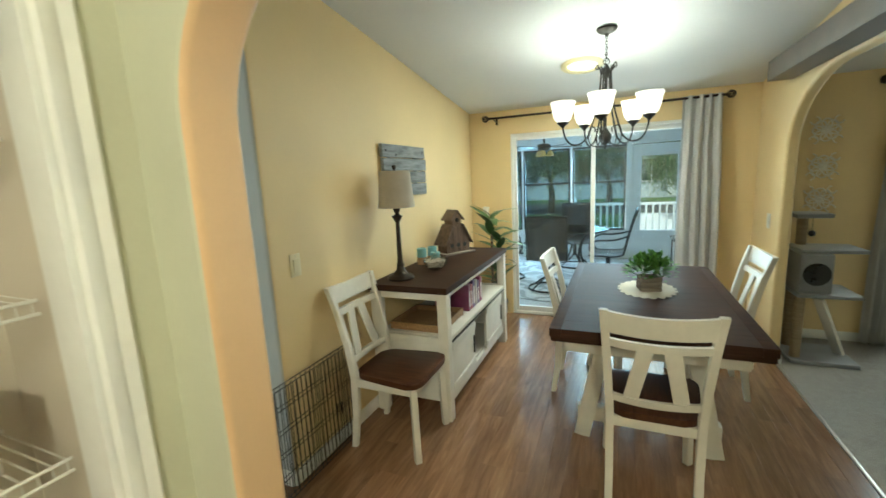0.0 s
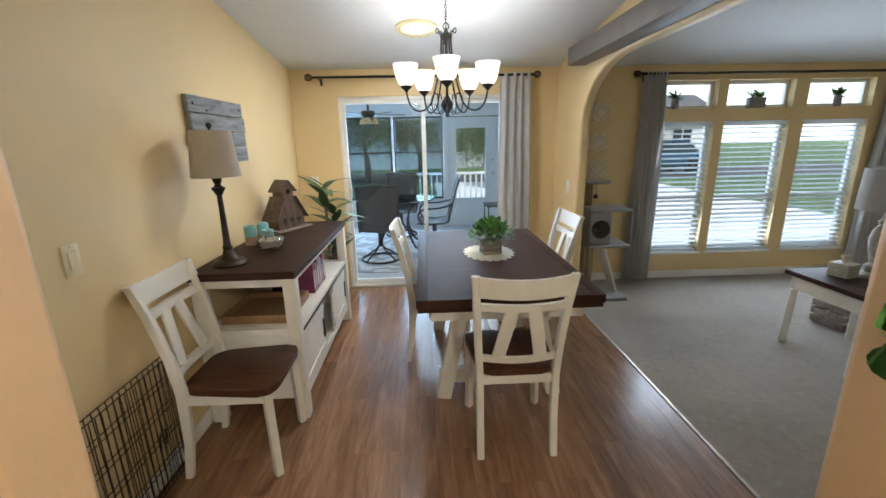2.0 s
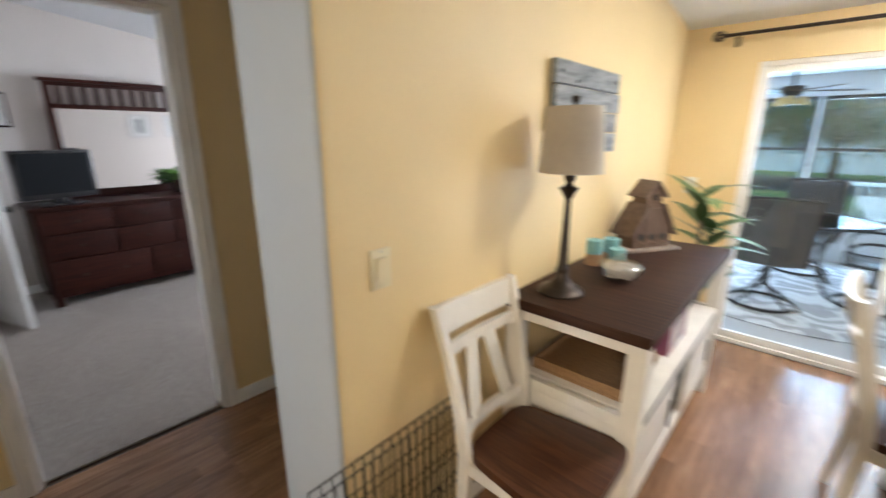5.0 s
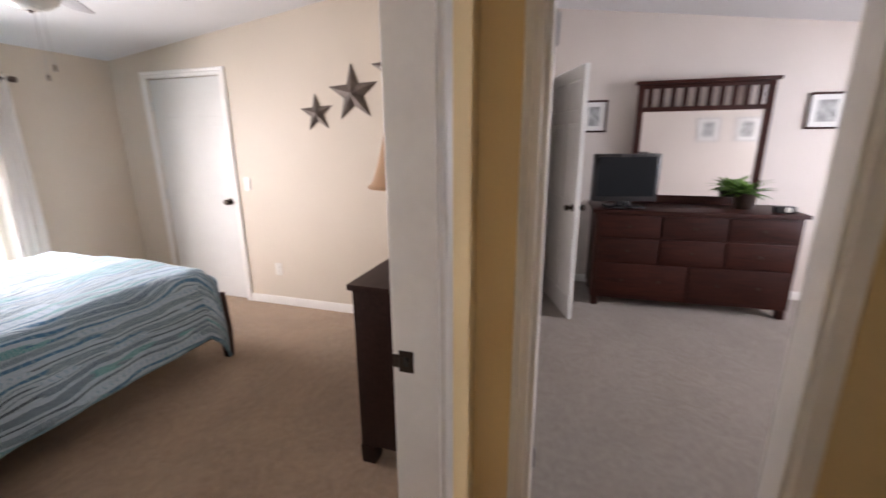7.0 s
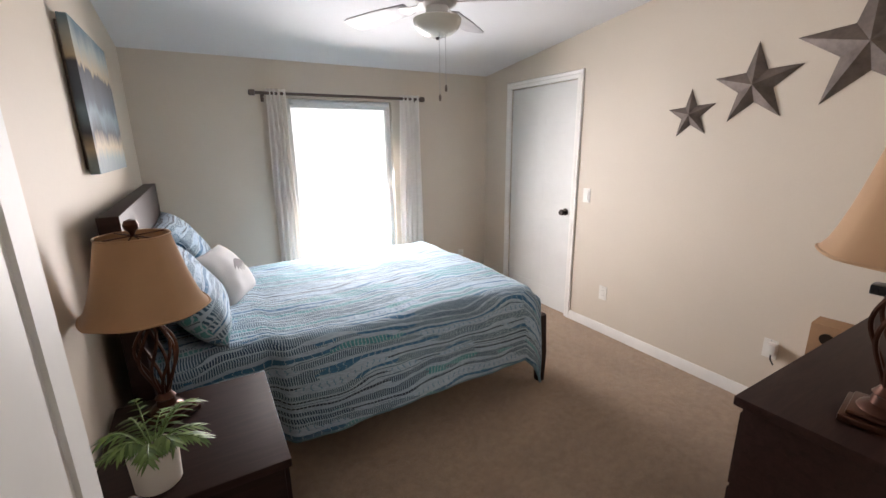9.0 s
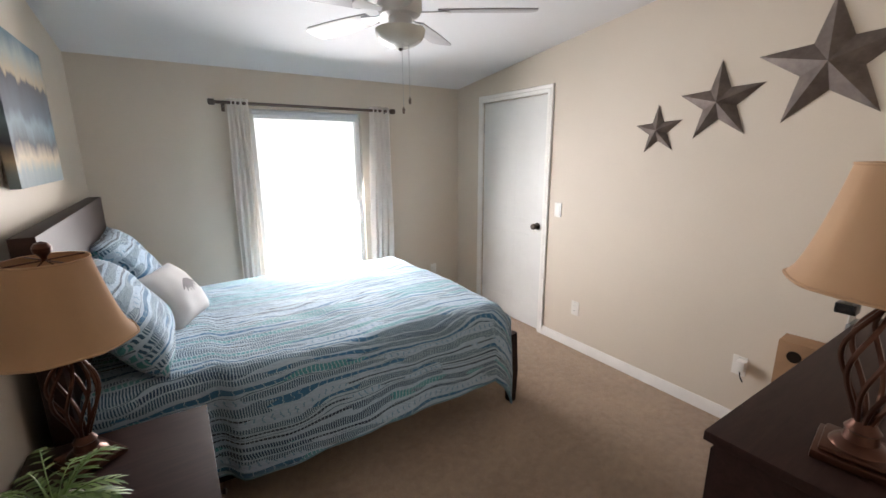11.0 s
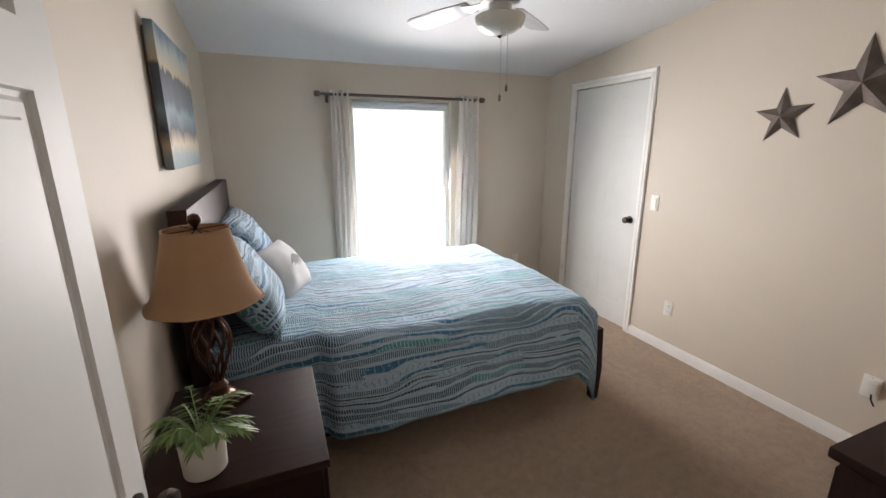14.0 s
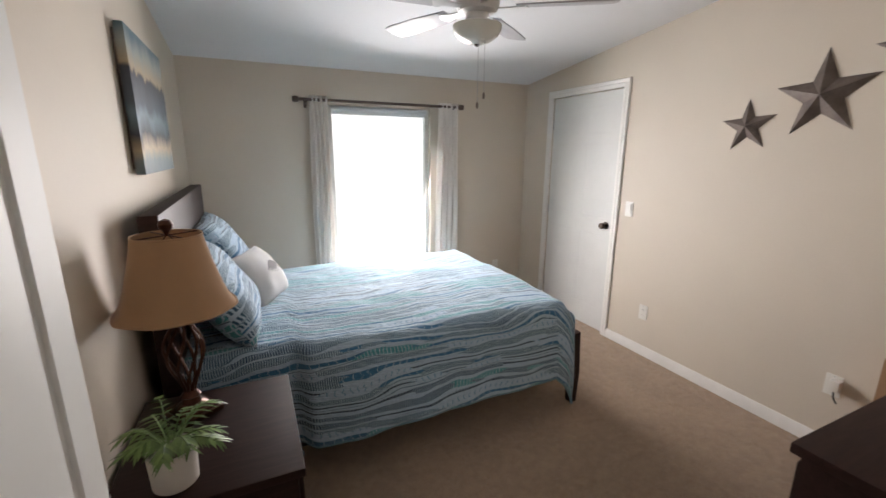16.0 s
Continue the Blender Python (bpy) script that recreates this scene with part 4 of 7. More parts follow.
for y in (-0.40, 0.34):
    d = part("sliding_door", box(0.237, 0.256, y - 0.23, y + 0.23, 0.158, 0.505, 0.003), CREAM, side)
    for z in (0.18, 0.45):
        part("rail_board", box(0.256, 0.264, y - 0.225, y + 0.225, z, z + 0.04, 0.002), CREAM, d)
    part("handle", box(0.262, 0.272, y + 0.17, y + 0.185, 0.27, 0.40, 0.003), BLACKMETAL, d, "black iron pull")
part("track", box(0.258, 0.266, -0.63, 0.63, 0.507, 0.517, 0.001), BLACKMETAL, side, "black sliding track")
WICKER = timber("woven tray", (0.16, 0.08, 0.03), (0.36, 0.21, 0.09), 0.7, (90, 90, 90), 0.0, 0.5)
tray = thing("serving_tray", -0.85, 3.17, 0.546, 0, "brown wooden serving tray on the sideboard shelf", "tray")
part("base", box(-0.19, 0.19, -0.2, 0.2, 0.0, 0.012, 0.002), WICKER, tray)
for b in ((-0.19, 0.19, -0.2, -0.188, 0.012, 0.05), (-0.19, 0.19, 0.188, 0.2, 0.012, 0.05), (-0.19, -0.178, -0.187, 0.187, 0.012, 0.05), (0.178, 0.19, -0.187, 0.187, 0.012, 0.05)):
    part("rim", box(*b, 0.003), WICKER, tray)
for k, (y, h, t, col) in enumerate(((3.46, 0.2, 0.045, (0.16, 0.03, 0.08)), (3.51, 0.19, 0.04, (0.3, 0.04, 0.06)), (3.56, 0.215, 0.05, (0.08, 0.03, 0.14)), (3.62, 0.2, 0.045, (0.35, 0.30, 0.28)), (3.67, 0.18, 0.04, (0.10, 0.06, 0.16)), (3.73, 0.2, 0.05, (0.25, 0.03, 0.10)))):
    game = thing("board_game", -0.78, y, 0.546, 0, "boxed game standing on the sideboard shelf", "box", "boxed games on the shelf")
    part("box", box(-0.14, 0.14, -t / 2 + 0.001, t / 2 - 0.001, 0, h, 0.002), surface("game box", col, 0.35, vary=0.3, scale=14), game)
    part("spine_label", box(0.1405, 0.1412, -t / 2 + 0.008, t / 2 - 0.008, 0.03, h - 0.05), surface("box label", (0.6, 0.5, 0.5), 0.4, vary=0.4, scale=30), game)
jug = thing("black_pitcher", -0.80, 3.98, 0.546, 0, "black round pitcher on the open shelf", "pitcher")
part("body", lathe([(0.05, 0), (0.075, 0.03), (0.085, 0.08), (0.06, 0.14), (0.045, 0.17), (0.055, 0.19), (0.05, 0.185), (0.0, 0.12)], 24), BLACKPLASTIC, jug)
part("handle", tube([(0.0, 0.08, 0.15), (0, 0.125, 0.14), (0, 0.13, 0.09), (0, 0.085, 0.05)], 0.008), BLACKPLASTIC, jug)


def crate_panel():
    ob = thing("dog_crate", -1.085, 2.27, 0.0, 90, "folded black wire dog crate leaning on the wall", "dog crate")
    w, h = 0.60, 0.585
    for layer, (dy, lean) in enumerate(((0.0, 0.0), (0.022, 0.012))):
        fr = tube([(-w / 2, dy, 0.008), (w / 2, dy, 0.008), (w / 2, dy + lean, h), (-w / 2, dy + lean, h)], 0.0032, 6, None, True)
        part("frame", fr, BLACKMETAL, ob)
        n = 20 if layer == 0 else 17
        for k in range(1, n):
            x = -w / 2 + w * k / n
            part("upright_wire", tube([(x, dy - 0.003, 0.008), (x, dy + lean - 0.003, h)], 0.0022, 5), BLACKMETAL, ob)
        for z in (0.12, 0.24, 0.36, 0.48):
            part("cross_wire", tube([(-w / 2, dy + 0.003 + lean * z / h, z), (w / 2, dy + 0.003 + lean * z / h, z)], 0.0022, 5), BLACKMETAL, ob)
    part("latch", tube([(0.12, -0.008, 0.22), (0.12, -0.014, 0.30), (0.16, -0.014, 0.30), (0.16, -0.008, 0.22)], 0.003, 6), BLACKMETAL, ob)
    return ob


crate_panel()

# table lamp on the sideboard
lampb = thing("table_lamp", -0.975, 3.045, 0.88, 0, "slim dark bronze table lamp with a grey linen shade", "lamp")
part("base", lathe([(0.088, 0), (0.09, 0.008), (0.082, 0.02), (0.06, 0.03), (0.052, 0.034), (0.03, 0.06), (0.024, 0.085)], 32), BRONZE, lampb)
part("stem", lathe([(0.024, 0.085), (0.026, 0.10), (0.019, 0.11), (0.017, 0.16), (0.014, 0.30), (0.013, 0.38), (0.018, 0.385), (0.024, 0.40), (0.034, 0.415), (0.036, 0.42), (0.018, 0.43), (0.014, 0.44), (0.022, 0.455), (0.024, 0.47), (0.014, 0.485), (0.01, 0.50)], 24), BRONZE, lampb)
sh = part("shade", lathe([(0.120, 0.478), (0.099, 0.712), (0.097, 0.712), (0.118, 0.478)], 40), LINEN, lampb, "grey linen drum shade")
part("finial", lathe([(0.004, 0.700), (0.006, 0.722), (0.014, 0.732), (0.014, 0.747), (0.0, 0.755)], 14), BRONZE, lampb)
part("harp", tube([(0.0, 0.0, 0.50), (0.05, 0, 0.56), (0.05, 0, 0.65), (0.0, 0, 0.705), (-0.05, 0, 0.65), (-0.05, 0, 0.56), (0.0, 0.0, 0.50)], 0.003, 6), BRONZE, lampb)
part("spider", tube([(-0.098, 0, 0.705), (0.098, 0, 0.705)], 0.002, 6, tube([(0, -0.098, 0.705), (0, 0.098, 0.705)], 0.002, 6)), BRONZE, lampb)

AQUA = surface("aqua wax", (0.20, 0.42, 0.45), 0.5, vary=0.08, scale=20)
SAND = surface("sand coated wax", (0.40, 0.25, 0.15), 0.8, vary=0.2, scale=60)
for x, y, h in ((-1.035, 3.50, 0.125), (-0.985, 3.585, 0.125), (-0.93, 3.52, 0.095)):
    c = thing("candle", x, y, 0.88, 0, "aqua pillar candle with a sand coloured foot", "candle", "pillar candles")
    part("wax", lathe([(0.037, h * 0.45), (0.038, h * 0.5), (0.037, h - 0.004), (0.033, h), (0.012, h - 0.006), (0.0, h - 0.007)], 24), AQUA, c)
    part("foot", lathe([(0.038, 0), (0.0385, h * 0.2), (0.038, h * 0.45), (0.0, h * 0.45)], 24), SAND, c)
    part("wick", tube([(0, 0, h - 0.008), (0.001, 0, h + 0.008)], 0.0012, 5), BLACKPLASTIC, c)
bowl = thing("shell_bowl", -0.845, 3.33, 0.88, 0, "clear lidded glass bowl filled with small shells", "bowl")
part("dish", lathe([(0.03, 0), (0.034, 0.004), (0.055, 0.02), (0.072, 0.045), (0.076, 0.062), (0.073, 0.062), (0.068, 0.046), (0.05, 0.024), (0.0, 0.01)], 32), pane_glass("bowl glass", (0.92, 0.94, 0.94), 0.16), bowl)
part("lid", lathe([(0.075, 0.063), (0.06, 0.078), (0.03, 0.088), (0.012, 0.09), (0.013, 0.097), (0.009, 0.104), (0.0, 0.106)], 32), pane_glass("bowl glass", (0.92, 0.94, 0.94), 0.16), bowl)
bm = bmesh.new()
for k in range(220):
    a, r, z = rnd.uniform(0, 6.28), 0.062 * math.sqrt(rnd.random()), rnd.uniform(0.022, 0.06)
    r *= 0.6 + 0.4 * z / 0.06
    bmesh.ops.create_icosphere(bm, subdivisions=1, radius=rnd.uniform(0.006, 0.011), matrix=pose(r * math.cos(a), r * math.sin(a), z, rnd.uniform(0, 90), 0, rnd.uniform(0, 90)) @ Matrix.Diagonal((1, 0.7, 0.5, 1)))
SHELL = surface("sea shells", (0.74, 0.62, 0.52), 0.4, vary=0.4, scale=70)
part("shells", bm, SHELL, bowl, "mixed small shells")
bowl.scale = (1.2, 1.2, 1.2)

# weathered birdhouse
BARN = timber("weathered birdhouse wood", (0.085, 0.05, 0.034), (0.25, 0.165, 0.115), 0.85, (60, 8, 8), 0.3, 0.4)
ROOFTIN = surface("rusty roof", (0.16, 0.11, 0.085), 0.7, 0.2, vary=0.35, scale=30, relief=0.3)
bird = thing("birdhouse", -0.965, 4.0, 0.88, 60, "rustic brown two-storey wooden birdhouse", "birdhouse")
part("tray", box(-0.17, 0.17, -0.10, 0.10, 0.0, 0.014, 0.003), CRATEWOOD, bird)
body = prism([(-0.125, 0.014), (0.125, 0.014), (0.125, 0.10), (0.055, 0.215), (-0.055, 0.215), (-0.125, 0.10)], 0.13, "y", -0.065)
part("body", body, BARN, bird)
part("tower", prism([(-0.05, 0.215), (0.05, 0.215), (0.05, 0.285), (0.0, 0.335), (-0.05, 0.285)], 0.11, "y", -0.055), BARN, bird)
for s in (-1, 1):
    part("roof", bar((s * 0.155, 0, 0.075), (s * 0.05, 0, 0.235), 0.165, 0.008, 0.001, None, (s * -1.0, 0, 1.0)), ROOFTIN, bird)
    part("tower_roof", bar((s * 0.075, 0, 0.268), (0.0, 0, 0.348), 0.145, 0.007, 0.001, None, (s * -1.0, 0, 1.0)), ROOFTIN, bird)
for x, z in ((-0.07, 0.07), (0.0, 0.07), (0.07, 0.07), (0.0, 0.27)):
    # the body is solid: a black disc paints the hole's dark inside
    h = part("entrance", lathe([(0.018, 0), (0.018, 0.003), (0.0, 0.003)], 16, None, (0, 0, 0), pose(x, -0.066 if z < 0.2 else -0.056, z, 90)), BLACKPLASTIC, bird, "black disc as the shade inside the entrance hole")
    part("perch", tube([(x, -0.06, z - 0.028), (x, -0.095, z - 0.028)], 0.004, 6), BARN, bird)

bird.scale = (1.0, 1.0, 1.08)

# plaque of old boards
PLAQUE = timber("blue grey driftwood", (0.10, 0.11, 0.12), (0.42, 0.44, 0.46), 0.8, (25, 3, 25), 0.3, 0.5)
plaque = thing("wooden_plaque", -1.138, 3.465, 1.41, 0, "blue grey weathered board plaque on the wall", "wall art")
for k, (a, b) in enumerate(((-0.24, 0.335), (-0.335, 0.33), (-0.325, 0.345), (-0.335, 0.325))):
    part("board", box(0.008, 0.034, a, b, 0.003 + k * 0.0935, 0.0935 * (k + 1) - 0.002, 0.004), PLAQUE, plaque)
for y in (-0.2, 0.2):
    part("batten", box(0.0, 0.0075, y - 0.02, y + 0.02, 0.02, 0.35, 0.001), PLAQUE, plaque)
for y, z in ((-0.29, 0.33), (0.28, 0.33), (0.0, 0.19), (-0.15, 0.30)):
    part("nail", lathe([(0.008, 0), (0.006, 0.004), (0.0, 0.005)], 10, None, (0, 0, 0), pose(0.034, y, z, 0, 90)), BLACKMETAL, plaque)

# corner plant behind the sideboard
drac = thing("corner_plant", -0.80, 4.62, 0, 0, "tall dracaena with long green leaves in a dark pot", "houseplant")
part("pot", lathe([(0.11, 0), (0.12, 0.01), (0.14, 0.24), (0.15, 0.25), (0.15, 0.27), (0.13, 0.27), (0.125, 0.235), (0.0, 0.235)], 28), surface("dark glazed pot", (0.05, 0.04, 0.035), 0.3), drac)
part("soil", lathe([(0.124, 0.236), (0.0, 0.245)], 20), SUBFLOOR, drac)
for k, (x, y, h) in enumerate(((0.0, 0.0, 1.02), (0.06, 0.03, 0.78), (0.02, 0.05, 0.52))):
    part("cane", tube([(x * 0.4, y * 0.4, 0.23), (x * 0.8, y, h * 0.6), (x, y, h)], 0.013, 8), CRATEWOOD, drac)
    bm = bmesh.new()
    for j in range(14):
        a = j * 2.4 + k
        lift = 0.5 + 0.5 * ((j * 7) % 5) / 4
        ln = 0.27 + 0.12 * ((j * 3) % 4) / 3
        d = Vector((math.cos(a), math.sin(a), lift))
        d.normalize()
        b0 = Vector((x, y, h - 0.10 + 0.018 * j))
        tip = b0 + d * ln
        tip.y, tip.x = min(tip.y, 0.34), max(tip.x, -0.32)
        tip.z -= 0.10 * (1.25 - lift)
        leaf_blade(bm, b0, tip, 0.082, 0.13 * (1.35 - lift), 8)
    part("leaves", bm, DRACAENA, drac, "long arching green leaves")

# chandelier
IRON = surface("antique pewter iron", (0.07, 0.065, 0.06), 0.38, 0.85, vary=0.25, fine=150)
SHADEGLASS = glow("lit frosted glass", (1.0, 0.91, 0.78), 1.45)
CX, CY = 0.276, 3.58
chand = thing("chandelier", CX, CY, 0, 0, "five-arm pewter chandelier with lit frosted glass shades", "chandelier")
czt = ceil_z(CY)
part("canopy", lathe([(0.062, 0.0), (0.06, -0.012), (0.045, -0.026), (0.014, -0.034), (0.008, -0.05)], 28, None, (0, 0, czt - 0.001)), IRON, chand)
zt, zb = czt - 0.045, 2.20
links = 9
for k in range(links):
    z = zt - (zt - zb) * (k + 0.5) / links
    hh = (zt - zb) / links * 0.68
    ring = [(0.008 * math.cos(q), 0, z + hh * math.sin(q)) for q in [2 * math.pi * j / 14 for j in range(14)]]
    if k % 2:
        ring = [(y, x, zz) for x, y, zz in ring]
    part("chain_link", tube(ring, 0.0022, 6, None, True), IRON, chand)
part("top_ring", tube([(0.018 * math.cos(q), 0, 2.195 + 0.018 * math.sin(q)) for q in [2 * math.pi * j / 18 for j in range(18)]], 0.003, 6, None, True), IRON, chand)
part("column", lathe([(0.006, 2.18), (0.012, 2.17), (0.025, 2.15), (0.028, 2.13), (0.02, 2.11), (0.01, 2.09), (0.008, 1.80), (0.02, 1.78), (0.036, 1.755), (0.04, 1.735), (0.03, 1.71), (0.014, 1.695), (0.012, 1.675), (0.0, 1.66)], 20), IRON, chand)


def bezier(p0, p1, p2, p3, n=14):
    return [tuple((1 - t) ** 3 * a + 3 * (1 - t) ** 2 * t * b + 3 * (1 - t) * t * t * c + t ** 3 * d for a, b, c, d in zip(p0, p1, p2, p3)) for t in [k / n for k in range(n + 1)]]


ARM = 0.263
for k in range(5):
    a = math.radians(-93 + 72 * k)
    ca, sa = math.cos(a), math.sin(a)
    put = lambda pts: [(r * ca, r * sa, z) for r, z in pts]
    sweep = bezier((0.03, 2.14), (0.035, 1.9), (0.10, 1.78), (0.10, 1.76)) + bezier((0.10, 1.76), (0.14, 1.68), (0.255, 1.66), (ARM, 1.83))[1:]
    arm = part("arm", tube(put(sweep), 0.0055, 8), IRON, chand)
    part("scroll", tube(put(bezier((0.022, 1.73), (0.06, 1.64), (0.12, 1.70), (0.10, 1.78)) + bezier((0.10, 1.78), (0.08, 1.83), (0.05, 1.80), (0.065, 1.775))[1:]), 0.004, 6), IRON, arm)
    part("crown_scroll", tube(put(bezier((0.03, 2.10), (0.035, 2.17), (0.06, 2.20), (0.065, 2.165)) + bezier((0.065, 2.165), (0.062, 2.145), (0.045, 2.15), (0.05, 2.165))[1:]), 0.0035, 6), IRON, arm)
    part("cup", lathe([(0.008, 1.812), (0.014, 1.822), (0.034, 1.839), (0.037, 1.849), (0.0, 1.851)], 18, None, (ARM * ca, ARM * sa, 0)), IRON, arm)
    part("shade", lathe([(0.036, 1.851), (0.05, 1.867), (0.062, 1.902), (0.069, 1.942), (0.078, 1.972), (0.075, 1.973), (0.066, 1.943), (0.058, 1.903), (0.046, 1.870), (0.0, 1.855)], 28, None, (ARM * ca, ARM * sa, 0)), SHADEGLASS, arm, "lit frosted glass bell shade")
    lamp("chandelier_bulb", "POINT", pose(CX + ARM * ca, CY + ARM * sa, 1.97), 2.6, (1.0, 0.95, 0.87), shadow_soft_size=0.045)

dome = thing("ceiling_light", 0.09, 4.115, ceil_z(4.115), 0, "round flush ceiling light with a warm white lens", "ceiling light")
tilt = pose(0, 0, 0, math.degrees(-math.atan((HIGH - 2.195) / (5.06 - RIDGE))))
part("rim", lathe([(0.155, 0.0), (0.155, -0.012), (0.14, -0.02), (0.112, -0.018), (0.108, -0.006), (0.108, 0.0)], 40, None, (0, 0, 0), tilt), surface("cream rim", (0.75, 0.66, 0.40), 0.5), dome)
part("lens", lathe([(0.112, -0.006), (0.09, -0.012), (0.0, -0.016)], 40, None, (0, 0, 0), tilt), glow("warm lens", (1.0, 0.90, 0.68), 1.5), dome)
lamp("dome_lamp", "AREA", look((0.09, 4.115, ceil_z(4.115) - 0.03), (0.09, 4.05, 0)), 22, (1.0, 0.94, 0.82), shape="DISK", size=0.2)

# ---- bedroom ----
def quilt_cloth(name):
    """Printed bands of blue, teal and white that wander along the bed, some broken up into dashes; uv is (along, across) in metres."""
    m, nt, b = nodes_of(name)
    uv = nt.nodes.new("ShaderNodeUVMap")
    sep = nt.nodes.new("ShaderNodeSeparateXYZ")
    nt.links.new(uv.outputs[0], sep.inputs[0])

    def mth(op, a, c=None, clamp=False):
        n = nt.nodes.new("ShaderNodeMath")
        n.operation, n.use_clamp = op, clamp
        for s, v in zip(n.inputs, (a, c)):
            if v is None:
                continue
            if isinstance(v, (int, float)):
                s.default_value = v
            else:
                nt.links.new(v, s)
        return n.outputs[0]

    def white(v):
        n = nt.nodes.new("ShaderNodeTexWhiteNoise")
        n.noise_dimensions = "1D"
        nt.links.new(v, n.inputs["W"])
        return n.outputs["Value"]

    mp = nt.nodes.new("ShaderNodeMapping")
    mp.inputs["Scale"].default_value = (1.6, 3.4, 1)
    nt.links.new(uv.outputs[0], mp.inputs["Vector"])
    drift = noise_tex(nt, mp.outputs[0], 1.0, 2, 0.45)
    mp0 = nt.nodes.new("ShaderNodeMapping")
    mp0.inputs["Scale"].default_value = (0.0, 17.0, 0)
    nt.links.new(uv.outputs[0], mp0.inputs["Vector"])
    width = noise_tex(nt, mp0.outputs[0], 1.0, 1)
    mp2 = nt.nodes.new("ShaderNodeMapping")
    mp2.inputs["Scale"].default_value = (7.0, 30.0, 1)
    nt.links.new(uv.outputs[0], mp2.inputs["Vector"])
    drift2 = noise_tex(nt, mp2.outputs[0], 1.0, 2, 0.5)
    s = mth("ADD", mth("ADD", mth("ADD", sep.outputs["Y"], mth("MULTIPLY", width, 0.033)), mth("MULTIPLY", drift, 0.2)), mth("MULTIPLY", drift2, 0.011))
    bands = mth("MULTIPLY", s, 27.0)
    idx = mth("FLOOR", bands)
    pos = mth("FRACT", bands)
    pick = white(idx)

    def choose(values):
        """One value for each sort of band."""
        n = nt.nodes.new("ShaderNodeValToRGB")
        n.color_ramp.interpolation = "CONSTANT"
        while len(n.color_ramp.elements) < len(values):
            n.color_ramp.elements.new(0.5)
        for e, (p, c) in zip(n.color_ramp.elements, values):
            e.position, e.color = p, (*c, 1) if isinstance(c, tuple) else (c, c, c, 1)
        nt.links.new(sort, n.inputs["Fac"])
        return n.outputs["Color"]

    # long stretches of a band change over to another sort
    mp4 = nt.nodes.new("ShaderNodeMapping")
    mp4.inputs["Scale"].default_value = (1.7, 9.0, 1)
    nt.links.new(uv.outputs[0], mp4.inputs["Vector"])
    stretch = mth("GREATER_THAN", mth("ADD", noise_tex(nt, mp4.outputs[0], 1.0, 2, 0.5), mth("MULTIPLY", drift2, 0.12)), 0.57)
    sort = mth("FRACT", mth("ADD", pick, mth("MULTIPLY", stretch, 0.37)))

    # pale wash, teal strokes, fine slate ticks, navy dashes, mid blue, slate with navy
    col = choose([(0.0, (0.20, 0.38, 0.52)), (0.13, (0.08, 0.33, 0.38)), (0.31, (0.03, 0.095, 0.17)), (0.52, (0.008, 0.025, 0.06)), (0.70, (0.04, 0.17, 0.33)), (0.88, (0.018, 0.06, 0.13))])
    duty = choose([(0.0, 0.2), (0.13, 0.74), (0.31, 0.52), (0.52, 0.82), (0.70, 0.92), (0.88, 0.62)])
    low = choose([(0.0, 0.2), (0.13, 0.16), (0.31, 0.1), (0.52, 0.40), (0.70, 0.3), (0.88, 0.12)])
    high = choose([(0.0, 0.8), (0.13, 0.86), (0.31, 0.92), (0.52, 0.68), (0.70, 0.72), (0.88, 0.8)])
    rate = choose([(0.0, 0.3), (0.13, 0.55), (0.31, 1.0), (0.52, 0.6), (0.70, 0.25), (0.88, 0.9)])
    lane = white(mth("ADD", idx, 31.7))
    sway = mth("MULTIPLY", drift2, 1.6)
    ticks = mth("FRACT", mth("ADD", mth("ADD", mth("MULTIPLY", mth("ADD", sep.outputs["X"], mth("MULTIPLY", pos, 0.002)), mth("MULTIPLY", rate, 100.0)), mth("MULTIPLY", lane, 7.0)), sway))
    ragged = mth("MULTIPLY", mth("SUBTRACT", drift2, 0.5), 0.5)
    ink = mth("MULTIPLY", mth("LESS_THAN", ticks, duty), mth("MULTIPLY", mth("GREATER_THAN", pos, mth("ADD", low, ragged)), mth("LESS_THAN", pos, mth("ADD", high, ragged))))
    # a thin dark line under some of the bands
    line = mth("MULTIPLY", mth("LESS_THAN", pos, 0.075), mth("GREATER_THAN", lane, 0.45))
    c = mix(nt, "MIX", mth("MULTIPLY", ink, 0.97), (0.44, 0.59, 0.70), col)
    c = mix(nt, "MIX", mth("MULTIPLY", line, 0.8), c, (0.03, 0.08, 0.14))
    wash = noise_tex(nt, mp2.outputs[0], 2.0, 3)
    c = mix(nt, "MULTIPLY", 0.5, c, ramp(nt, wash, [(0.3, (0.8, 0.84, 0.88)), (0.65, (1, 1, 1))]))
    nt.links.new(c, b.inputs["Base Color"])
    b.inputs["Roughness"].default_value, b.inputs["Sheen Weight"].default_value = 0.85, 0.3
    b.inputs["Specular IOR Level"].default_value = 0.2
    mp3 = nt.nodes.new("ShaderNodeMapping")
    mp3.inputs["Scale"].default_value = (24, 60, 1)
    nt.links.new(uv.outputs[0], mp3.inputs["Vector"])
    bump(nt, b, noise_tex(nt, mp3.outputs[0], 1.0, 4, 0.6), 0.7, 0.014)
    return m


QUILT = quilt_cloth("printed quilt")
BX0, BX1, BY0, BY1, BZ = -1.29, -3.175, -0.70, -2.12, 0.70
bed = thing("bed", -1.20, -1.41, 0, 0, "dark espresso wooden bed with a plain headboard", "bed")
